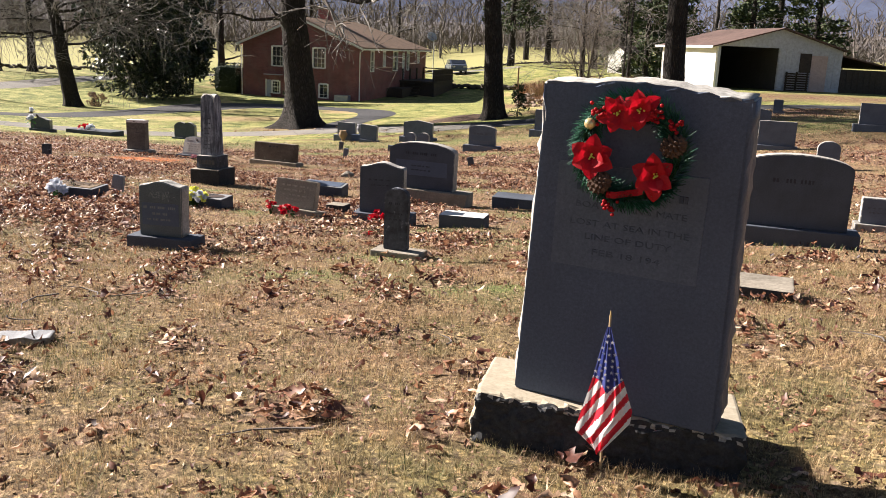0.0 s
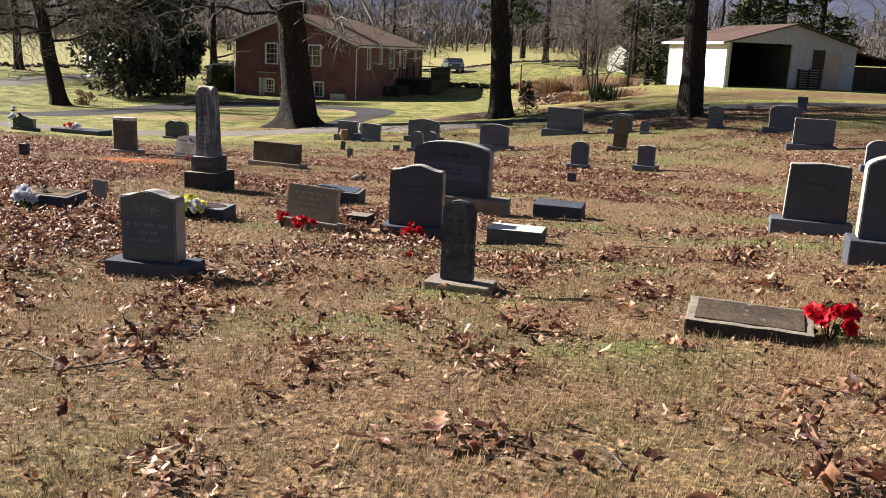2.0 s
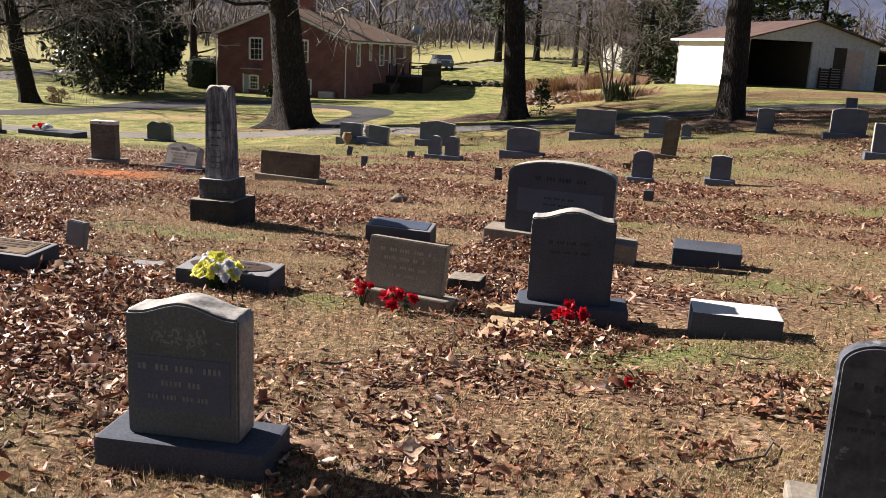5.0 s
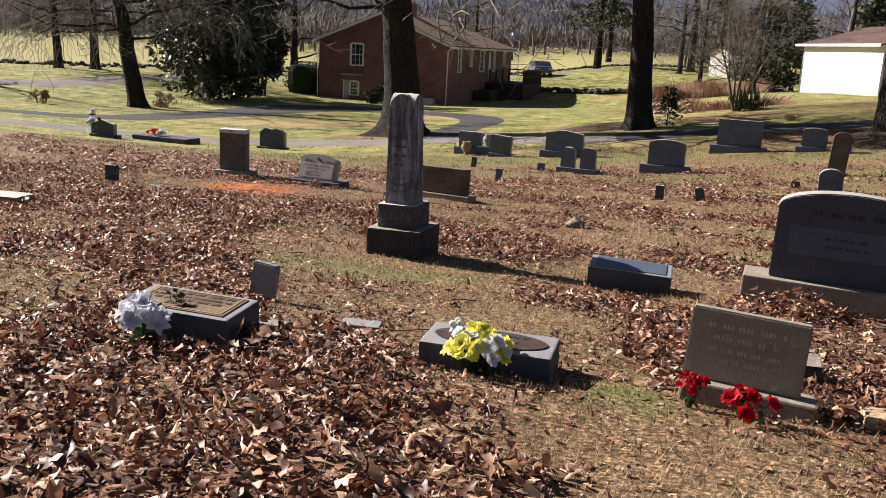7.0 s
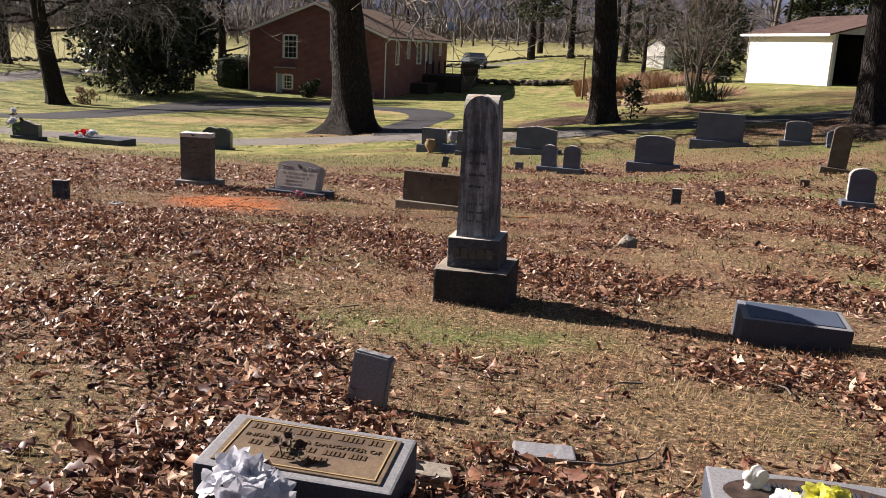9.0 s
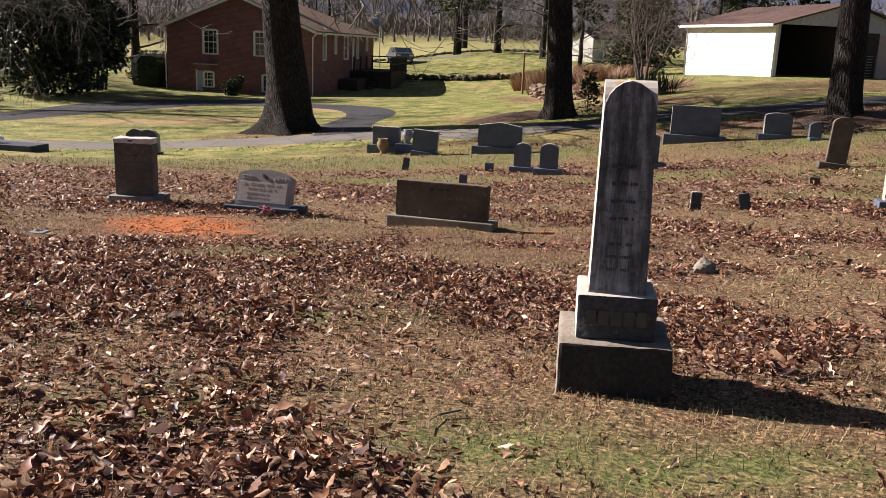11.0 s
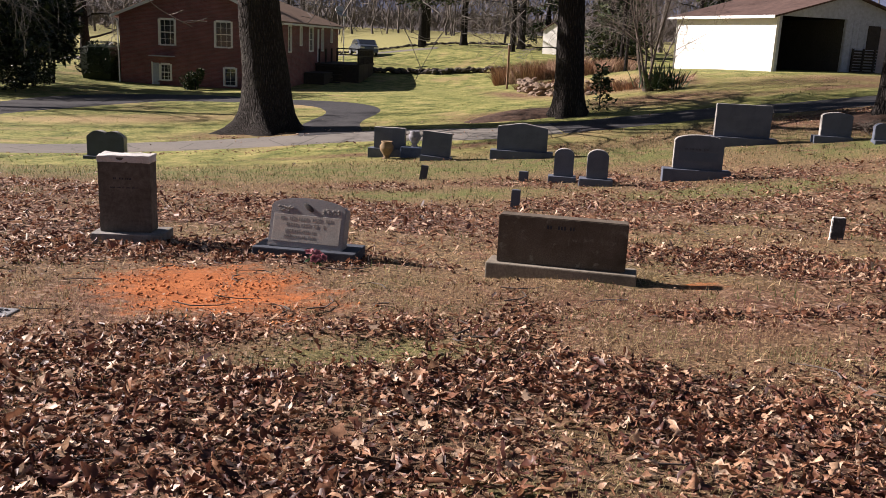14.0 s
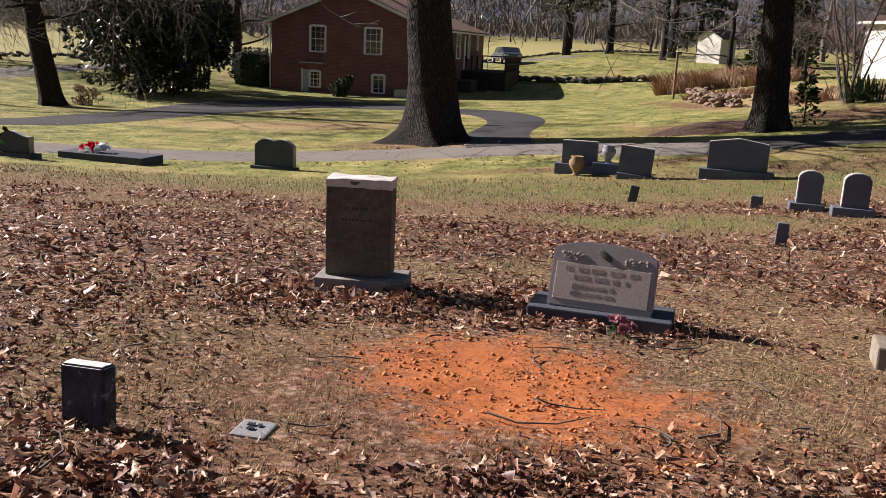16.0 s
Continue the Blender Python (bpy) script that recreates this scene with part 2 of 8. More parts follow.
PALE_CUT = plain_mat("frosted cut letters", (0.19, 0.21, 0.21), 0.9, relief=0)
MONUMENT_STONE = stone_mat("blue-black granite", (0.078, 0.104, 0.16), (0.052, 0.069, 0.108), (0.038, 0.049, 0.074), 0.4, rough=0.4)
GRANITE_POLISHED = stone_mat("honed granite panel", (0.096, 0.122, 0.174), (0.066, 0.085, 0.122), (0.045, 0.058, 0.082), 0.35, rough=0.42)
GRANITE_ROUGH = stone_mat("pitched granite", (0.38, 0.335, 0.26), (0.25, 0.215, 0.16), (0.18, 0.15, 0.11), 0.5, rough=0.9, speck=30)
GRANITE_BROWN = stone_mat("brown lichened granite", (0.2, 0.168, 0.135), (0.07, 0.056, 0.044), (0.045, 0.032, 0.022), 0.8, lichen=(0.21, 0.2, 0.16))
MARBLE = stone_mat("weathered marble", (0.42, 0.41, 0.4), (0.18, 0.175, 0.165), (0.06, 0.055, 0.05), 0.95, speck=25, lichen=(0.3, 0.25, 0.12))
PALE_STONE = stone_mat("pale sunlit stone", (0.72, 0.71, 0.69), (0.5, 0.49, 0.47), (0.3, 0.29, 0.27), 0.4, speck=60)
CONCRETE = stone_mat("old concrete", (0.33, 0.295, 0.245), (0.17, 0.15, 0.12), (0.09, 0.08, 0.065), 0.6, rough=0.9, speck=45)
TAN_PLATE = stone_mat("tan weathered plate", (0.25, 0.185, 0.115), (0.15, 0.105, 0.068), (0.065, 0.048, 0.042), 0.9, rough=0.6, speck=60)
LIGHT_GRANITE = stone_mat("light grey granite", (0.56, 0.53, 0.48), (0.36, 0.34, 0.31), (0.24, 0.22, 0.19), 0.3)
STAINED = stone_mat("black-stained marble", (0.115, 0.125, 0.15), (0.036, 0.039, 0.048), (0.014, 0.015, 0.018), 0.85, speck=9, lichen=(0.24, 0.255, 0.29))
def streaked_build(t, b):
    """Old marble face: rain streaks run down it, black growth between bleached patches."""
    at = coord(t)
    run = node(t, "ShaderNodeMapping", Scale=(9, 9, 1.1))
    t.links.new(at, run.inputs["Vector"])
    streak = noise_of(t, run.outputs[0], 2.0, 6, 0.7)
    col = ramp(t, mixed(t, 0.35, streak, noise_of(t, at, 7, 6, 0.7)), [(0.36, (0.03, 0.032, 0.04)), (0.48, (0.12, 0.128, 0.155)), (0.58, (0.27, 0.285, 0.335)), (0.7, (0.5, 0.51, 0.54))])
    col = mixed(t, ramp(t, noise_of(t, at, 34, 5, 0.7), [(0.54, grey(0)), (0.68, grey(0.6))]), col, (0.04, 0.042, 0.048))
    t.links.new(col, b.inputs["Base Color"])
    b.inputs["Roughness"].default_value = 0.85
    b.inputs["Specular IOR Level"].default_value = 0.15
    bump(t, b, noise_of(t, at, 60, 5, 0.7), 0.35, 0.006)


STREAKED = material("rain-streaked marble", streaked_build)
# dark copy for faces turned from the sun: shade put into the colour
SHADED_BASE = stone_mat("shaded base stone", (0.062, 0.063, 0.067), (0.026, 0.027, 0.029), (0.014, 0.014, 0.015), 0.6, rough=0.9, speck=45)
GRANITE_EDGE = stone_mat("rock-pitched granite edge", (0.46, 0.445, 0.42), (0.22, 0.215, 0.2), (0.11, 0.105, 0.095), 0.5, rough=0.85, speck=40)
# lit copy of the marble, with its lichen
MARBLE_WHITE = stone_mat("sunlit marble", (0.62, 0.6, 0.56), (0.4, 0.38, 0.34), (0.3, 0.27, 0.22), 0.7, speck=25, lichen=(0.4, 0.25, 0.09), spotted=0.575)
MID_GRANITE = stone_mat("mid grey granite", (0.29, 0.295, 0.31), (0.16, 0.163, 0.172), (0.1, 0.1, 0.105), 0.4)
BRONZE = plain_mat("bronze plaque", (0.09, 0.062, 0.05), 0.5, 0.3, 0.45, 30)
ENGRAVED = plain_mat("engraved cut", (0.036, 0.041, 0.053), 0.9, relief=0)
WORN_CUT = plain_mat("weathered cut letters", (0.075, 0.08, 0.095), 0.9, relief=0)
FAINT_CUT = plain_mat("faint cut letters", (0.058, 0.074, 0.108), 0.9, relief=0)
GREY_CUT = plain_mat("shallow grey cut", (0.07, 0.078, 0.1), 0.9, relief=0)
PALE_LETTER = plain_mat("pale cut letters", (0.1, 0.095, 0.09), 0.9, relief=0)
WHITE_PAINT = plain_mat("white paint", (0.78, 0.77, 0.74), 0.55, vary=0.06, relief=0.08)
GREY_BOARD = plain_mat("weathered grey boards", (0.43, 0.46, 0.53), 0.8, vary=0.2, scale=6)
DARK_WOOD = plain_mat("dark stained timber", (0.05, 0.04, 0.035), 0.8, vary=0.3, scale=8)
SHINGLE = plain_mat("brown shingles", (0.2, 0.125, 0.08), 0.9, vary=0.35, scale=5, relief=0.5, distance=0.02)
RUST_ROOF = plain_mat("rusty roofing", (0.1, 0.062, 0.052), 0.8, vary=0.35, scale=3)
GLASS = plain_mat("window glass", (0.03, 0.035, 0.045), 0.05, vary=0.1, relief=0, spec=1.0)
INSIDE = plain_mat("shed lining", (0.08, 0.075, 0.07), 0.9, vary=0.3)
DIRT = plain_mat("dirt floor", (0.16, 0.12, 0.085), 0.95, vary=0.3, scale=5)
PINK_DOOR = plain_mat("faded pinkish door", (0.45, 0.36, 0.35), 0.7, vary=0.15, scale=7)
METAL = plain_mat("galvanised metal", (0.45, 0.46, 0.47), 0.45, 0.6, 0.2, 20)


# ---- mesh helpers ----
def mesh_of(name, bm, mat, smooth=False):
    me = bpy.data.meshes.new(name)
    bm.to_mesh(me)
    bm.free()
    for m in (mat if isinstance(mat, (list, tuple)) else [mat]):
        me.materials.append(m)
    if smooth:
        me.shade_smooth()
    return me


def part(name, bm, mat, parent=None, label="", smooth=False, at=None):
    ob = new(name, mesh_of(name, bm, mat, smooth))
    if parent is not None:
        ob.parent = parent
    if at is not None:
        ob.matrix_basis = at
    return tagged(ob, label)


def thing(name, m, label, category, group="", kind=""):
    ob = new(name)
    ob.empty_display_size = 0.2
    ob.matrix_basis = m
    return tagged(ob, label, category, group, kind)


def raw(name, verts, faces, mat, smooth=False):
    """A mesh from arrays: vertices n x 3, faces n x 3 or n x 4."""
    me = bpy.data.meshes.new(name)
    verts, faces = np.asarray(verts, np.float32), np.asarray(faces, np.int32)
    n, k = faces.shape
    me.vertices.add(len(verts))
    me.vertices.foreach_set("co", verts.ravel())
    me.loops.add(n * k)
    me.loops.foreach_set("vertex_index", faces.ravel())
    me.polygons.add(n)
    me.polygons.foreach_set("loop_start", np.arange(0, n * k, k, dtype=np.int32))
    me.update(calc_edges=True)
    me.materials.append(mat)
    if smooth:
        me.shade_smooth()
    return me


def box(bm, x0, x1, y0, y1, z0, z1, bevel=0.0, m=None):
    r = bmesh.ops.create_cube(bm, size=1)
    vs = r["verts"]
    for v in vs:
        v.co = Vector(((x0, x1)[v.co.x > 0], (y0, y1)[v.co.y > 0], (z0, z1)[v.co.z > 0]))
    if bevel:
        es = list({e for v in vs for e in v.link_edges})
        out = bmesh.ops.bevel(bm, geom=es, offset=bevel, segments=2, affect="EDGES", profile=0.6)
        vs = list({v for f in out["faces"] for v in f.verts} | {v for v in vs if v.is_valid})
    if m is not None:
        for v in vs:
            v.co = m @ v.co
    return bm


def boxed(*args, **kw):
    return box(bmesh.new(), *args, **kw)


def tube(bm, points, radii, sides=6):
    rings = []
    for i, (p, r) in enumerate(zip(points, radii)):
        a, c = Vector(points[max(i - 1, 0)]), Vector(points[min(i + 1, len(points) - 1)])
        d = (c - a).normalized() if (c - a).length > 1e-6 else Vector((0, 0, 1))
        q = d.to_track_quat("Z", "Y").to_matrix()
        rings.append([bm.verts.new(Vector(p) + q @ Vector((math.cos(k * 2 * math.pi / sides) * r, math.sin(k * 2 * math.pi / sides) * r, 0)))
                      for k in range(sides)])
    for a, c in zip(rings, rings[1:]):
        for k in range(sides):
            bm.faces.new((a[k], a[(k + 1) % sides], c[(k + 1) % sides], c[k]))
    bm.faces.new(rings[0][::-1])
    bm.faces.new(rings[-1])
    return bm


def roughen(bm, amount, scale, seed=0.0, keep=None):
    for v in bm.verts:
        if keep is None or keep(v.co):
            v.co += noise.noise_vector(v.co * scale + Vector((seed, seed * 1.7, 0))) * amount


# ---- ground ----
def spread(lo, hi, fine, far, grow=1.09):
    """Coordinates at fine steps from lo to hi, then ever wider ones out to far on both sides."""
    inner = list(np.arange(lo, hi + fine / 2, fine))
    for sign in (-1, 1):
        at, stepv = (lo if sign < 0 else hi), fine
        outer = []
        while abs(at) < far:
            stepv = min(stepv * (1.35 if sign < 0 and lo == 0 else grow), far / 8)
            at += sign * stepv
            outer.append(at)
        inner = outer[::-1] + inner if sign < 0 else inner + outer
    return np.array(inner)


def lumps(x, y, s, seed):
    """Smooth pseudo-random field between about 0 and 1 over the plan."""
    rng = np.random.RandomState(seed)
    out = np.zeros_like(x)
    for k in range(10):
        a, f, ph = rng.uniform(0, 2 * math.pi), rng.uniform(0.5, 1.6) / s, rng.uniform(0, 7)
        out += np.sin((x * math.cos(a) + y * math.sin(a)) * f * 2 * math.pi + ph + 1.2 * np.sin(y * f * 2.1 + ph * 2) + 1.2 * np.sin(x * f * 1.7 + ph))
    return np.clip(0.5 + out / 9, 0, 1)


# x, y and half-widths of places where the turf shows, and of green tufts
BARE = [(-1.7, 9.5, .5, 1.0), (.4, 9.2, .9, .6), (-3.4, 13.9, .8, .5), (-3, 13.3, 1.2, .5), (-1.9, 12, .6, .5),
        (-4.9, 18.2, .9, .4), (-2.2, 18.2, 1.5, .6), (-2.1, 19.6, 1.5, .6), (-6.5, 19.3, .8, .7), (-3.9, 20.3, .8, .8), (-.1, 16.9, 1.3, .5),
        (3, 14.5, 2, .7), (8.2, 29, 3, 1.6), (.5, 31.2, 9, 1.3), (-6.7, 32.4, 7, .9), (-1.9, 27.4, 2.5, 1.1), (15, 28, 4, 3), (15, 19, 4, 2)]
GREENS = [(.2, 9.2, .9, .4), (-4.7, 18.2, .7, .35), (-5.4, 16, .6, .25), (-4.6, 16.2, .3, .2), (-3, 13.3, 1, .3), (-3.7, 13.6, .6, .3), (-2.1, 19.9, .5, .25), (-2.3, 10.9, .3, .2),
          (-1.7, 10.3, .25, .25), (-.5, 6.1, .6, .35), (.1, 6.9, .7, .3), (.6, 5.5, .7, .35), (-4.9, 15.7, 1.2, .25), (.5, 31.3, 9, 1.2), (-5, 32, 8, 1), (8.2, 29.3, 3, 1.2), (-1.9, 27.6, 2, .7),
          (15, 28, 4, 2.5), (1.2, 8.2, .8, .4), (-5, 14.1, .5, .3), (3.4, 10.4, 1.3, .5), (5.6, 13.2, 2, .8), (6, 23, 3, 1), (8, 25.5, 3, 1.3), (3, 26.4, 2.5, .7), (1.5, 15.6, 1, .4), (4, 17, 1.4, .5), (2.2, 11.7, .9, .35), (7.5, 17.5, 2, .7)]


def patches(x, y, spots):
    out = np.zeros_like(x)
    for px, py, rx, ry in spots:
        out = np.maximum(out, np.exp(-(((x - px) / rx) ** 2 + ((y - py) / ry) ** 2) ** 1.5))
    return out


def litter_at(x, y):
    """How thickly the ground is covered by fallen oak leaves."""
    near = step_up((y - 7.9 - 0.75 * np.clip(x, 0, 5) + 0.35 * np.clip(-x - 2.5, 0, 4)) / 0.5)
    thick = 0.3 + 0.85 * np.clip((lumps(x, y, 2.6, 3) - 0.3) * 2.4, 0, 1)
    drift = np.exp(-(((x + 3.4) / 2.2) ** 2 + ((y - 9.6) / 1.7) ** 2)) + 0.9 * np.exp(-(((x + 5.2) / 3.5) ** 2 + ((y - 17.3) / 1.5) ** 2))
    drift += 0.7 * np.exp(-(((x + 8.2) / 1.8) ** 2 + ((y - 21.5) / 2.6) ** 2)) + 0.6 * np.exp(-(((x + 5.6) / 2.2) ** 2 + ((y - 14.4) / 1.6) ** 2)) + 0.9 * np.exp(-(((x + 4) / 9) ** 2 + ((y - 25.5) / 2.2) ** 2)) + 0.6 * np.exp(-(((x - 0.2) / 2.0) ** 2 + ((y - 11.4) / 1.0) ** 2))
    thin = np.exp(-(((x + 2.7) / 1.1) ** 2 + ((y - 13.6) / 0.7) ** 2)) + 0.3 * np.exp(-(((x + 0.9) / 1.3) ** 2 + ((y - 8.7) / 0.9) ** 2)) + 0.8 * np.exp(-(((x + 1.9) / 0.45) ** 2 + ((y - 9.9) / 0.8) ** 2)) + np.exp(-(((x + 4.6) / 2.1) ** 2 + ((y - 20.0) / 0.95) ** 4)) + np.exp(-(((x + 1) / 12) ** 4 + ((y - 31.0) / 1.5) ** 4))
    thin = np.maximum(np.clip(thin, 0, 1), 1.05 * patches(x, y, BARE))
    clump = np.clip((lumps(x, y, 0.55, 31) - 0.42) * 3.2, 0, 1)
    open_turf = 0.2 + 0.62 * clump * np.clip((lumps(x, y, 1.1, 5) - 0.22) * 2.6, 0, 1)
    cover = (1 - near) * open_turf + near * (0.3 * thick + 0.7 * thick * (0.35 + 0.65 * clump) + 0.5 * drift)
    cover = cover * (1 - 0.82 * np.clip(thin, 0, 1)) * (1 - 0.75 * np.clip(clay_at(x, y) * 1.6, 0, 1))
    cover = np.maximum(cover, 0.9 * np.exp(-(((x + 2.9) / 1.2) ** 2 + ((y - 16.4) / 1.1) ** 2)))
    cover = np.maximum(cover, 0.8 * np.exp(-(((x + 0.9) / 0.6) ** 2 + ((y - 8.8) / 0.5) ** 2)))
    cover = np.maximum(cover, 0.95 * np.exp(-(((x + 0.35) / 0.75) ** 2 + ((y - 9.45) / 0.4) ** 2)))
    return np.clip(1.2 * np.clip(cover, 0, 1.1) ** 1.45, 0, 1) * step_up((33.2 + 0.05 * x - y) / 0.5) * step_up((40 - np.abs(x)) / 3)


def clay_at(x, y):
    dx, dy = x + 5.56, y - 19.98 + 0.3 * (x + 5.56)
    return np.clip(1.2 + 0.35 * (lumps(x, y, 0.6, 71) - 0.5) - np.sqrt((dx / 1.06) ** 2 + (dy / 1.2) ** 2), 0, 1) + np.clip(1 - np.sqrt(((x + 1.6) / 0.45) ** 2 + ((y - 19.9) / 0.22) ** 2), 0, 1)


def ground_z(x, y):
    """The ground with its small lumps."""
    near = step_up((33.0 - y) / 0.6) * step_up((y + 4) / 1) * step_up((30 - np.abs(x)) / 3)
    return heights(x, y) + near * (0.035 * (lumps(x, y, 1.3, 11) - 0.5) + 0.02 * (lumps(x, y, 0.45, 12) - 0.5))


def build_ground():
    xs, ys = spread(-13, 13, 0.2, 2600), spread(0, 36, 0.2, 2600, 1.06)
    X, Y = np.meshgrid(xs, ys)
    Z = ground_z(X, Y)
    ny, nx = X.shape
    i = np.arange(ny * nx).reshape(ny, nx)
    faces = np.stack([i[:-1, :-1], i[:-1, 1:], i[1:, 1:], i[1:, :-1]], -1).reshape(-1, 4)
    me = raw("ground", np.stack([X, Y, Z], -1).reshape(-1, 3), faces, GROUND, True)
    lawn = np.clip(step_up((Y - 33.4 - 0.05 * X) / 0.5), 0, 1)
    hay = step_up((Y - 103 - 0.1 * X) / 2.5) + step_up((-X - 30) / 2) * step_up((Y - 78) / 2)
    for key, values in (("litter", litter_at(X, Y) * 0.9), ("clay", clay_at(X, Y)), ("green", patches(X, Y, GREENS)), ("dirt", patches(X, Y, [(8.2, 40.2, 3.2, 2.2), (3.6, 40, 2.8, 1.4), (-4.2, 41.0, 3.2, 1.3), (11, 32.6, 6, 1.2), (10.1, 31.4, 2.6, 1.6), (14.5, 38.5, 4, 1), (20, 41.5, 8, 3.5), (11, 46, 2.5, 2.5), (-1, 34.6, 4, .4), (6.5, 50, .8, 4), (-5.9, 19.5, 1.7, 1.5), (-2, 19.0, 2, 1.2)])), ("worn", patches(X, Y, [(-9, 46.5, 5, 1.4), (-3, 51, 1.2, 1.5), (11.5, 52, 3, 2.5), (9, 47, 3, 3)])), ("lawn", lawn), ("hay", np.clip(hay, 0, 1))):
        me.attributes.new(key, "FLOAT", "POINT").data.foreach_set("value", values.ravel().astype(np.float32))
    return tagged(new("ground", me), "winter cemetery turf with fallen leaves and lawn beyond", "ground", kind="structure")


build_ground()


def smooth_line(points, n=12):
    out = []
    p = [Vector(q) for q in points]
    p = [p[0] * 2 - p[1]] + p + [p[-1] * 2 - p[-2]]
    for a, b, c, d in zip(p, p[1:], p[2:], p[3:]):
        for k in range(n):
            s = k / n
            out.append(0.5 * (2 * b + (c - a) * s + (2 * a - 5 * b + 4 * c - d) * s * s + (3 * b - a - 3 * c + d) * s ** 3))
    return out + [p[-2]]


LANES = []


def lane(name, points, widths, label, rise=0.012, steps=9, mat=None):
    """A strip of asphalt that lies on the ground; points and widths along its middle."""
    line = smooth_line([(x, y, w) for (x, y), w in zip(points, widths)])
    verts, faces = [], []
    LANES.append(np.array([(p.x, p.y, p.z / 2) for p in line]))
    for k, p in enumerate(line):
        a, b = line[max(k - 1, 0)], line[min(k + 1, len(line) - 1)]
        d = Vector((b.x - a.x, b.y - a.y)).normalized()
        w = p.z / 2 + 0.06 * noise.noise(Vector((k * 0.7, rise, 0)))
        for j in range(steps):
            s = (j / (steps - 1) * 2 - 1) * w
            x, y = p.x - d.y * s, p.y + d.x * s
            verts.append((x, y, gz(x, y) + (rise if 0 < j < steps - 1 else -0.03)))
    n = steps
    for k in range(len(line) - 1):
        for j in range(n - 1):
            faces.append((k * n + j + 1, k * n + j, (k + 1) * n + j, (k + 1) * n + j + 1))
    ob = new(name, raw(name, verts, faces, mat or ASPHALT, True))
    return tagged(ob, label, "road", kind="structure")


lane("road", [(-60, 33.5), (-30, 36.4), (-18, 37.6), (-11.6, 38), (-7, 38.6), (-2, 38.3), (1.2, 36.4), (3.2, 36.0)],
     [2.9, 2.9, 2.9, 2.9, 2.9, 2.9, 2.6, 2.5], "narrow worn asphalt cemetery lane")
# tree shade over this stretch is put into the darker tarmac
lane("road", [(3.2, 36.0), (4.8, 35.8), (8, 35.5), (11, 34.6), (18, 34.8), (30, 36), (60, 38)],
     [2.5, 2.4, 2.3, 2.3, 2.4, 2.4, 2.4], "narrow asphalt cemetery lane, darkened for the trees' shade", mat=TARMAC)
lane("driveway", [(-24, 41.5), (-17.2, 44.0), (-14.5, 52), (-11.2, 58), (-8, 57.6), (-4.4, 54), (-1.4, 50.6), (-0.9, 46.5), (-2.2, 42.2), (-2.6, 39.2)],
     [1.6, 2.6, 5.6, 9.6, 6.8, 2.8, 2.5, 2.4, 2.3, 2.3], "asphalt driveway looping before the brick house", 0.02, mat=TARMAC)
lane("road", [(-75, 50), (-45, 57), (-29.5, 63), (-24, 76), (-13, 92), (-4, 101), (6, 99.5), (14, 97)], [4, 4, 4, 3.6, 3, 3, 3, 2.6], "asphalt road beyond the evergreen tree", 0.02)

# ---- gravestones ----
STAINED_BROWN = stone_mat("brown-stained marble", (0.2, 0.183, 0.162), (0.092, 0.082, 0.072), (0.042, 0.036, 0.031), 0.8, speck=14)
FOOTPRINTS = [(-2.99, 14.124, 0.52, 0.52, -18.6), (-4.773, 21.259, 0.96, 0.4, -23.0)]
RIM_TAN = plain_mat("tan border line", (0.38, 0.27, 0.13), 0.7, relief=0)
SOFT_LETTER = plain_mat("shallow cut letters", (0.31, 0.297, 0.272), 0.9, relief=0)
PLATE_LETTER = plain_mat("dark plate letters", (0.1, 0.06, 0.03), 0.8, relief=0)
SLANT_STONE = stone_mat("tan-grey lichened granite", (0.37, 0.335, 0.28), (0.165, 0.145, 0.12), (0.1, 0.085, 0.065), 0.6, lichen=(0.33, 0.31, 0.25))
SLANT_LETTER = plain_mat("raised worn letters", (0.4, 0.37, 0.31), 0.9, relief=0)
SANDSTONE = stone_mat("tan sandstone", (0.48, 0.36, 0.22), (0.28, 0.205, 0.125), (0.17, 0.12, 0.075), 0.5, rough=0.9, speck=30)
MOTTLED = stone_mat("mottled dark inset", (0.13, 0.1, 0.075), (0.04, 0.031, 0.025), (0.024, 0.019, 0.016), 0.7, rough=0.9, speck=38, lichen=(0.3, 0.26, 0.2), spotted=0.6)
ROW = -22.0      # the graves' rows, degrees from +x


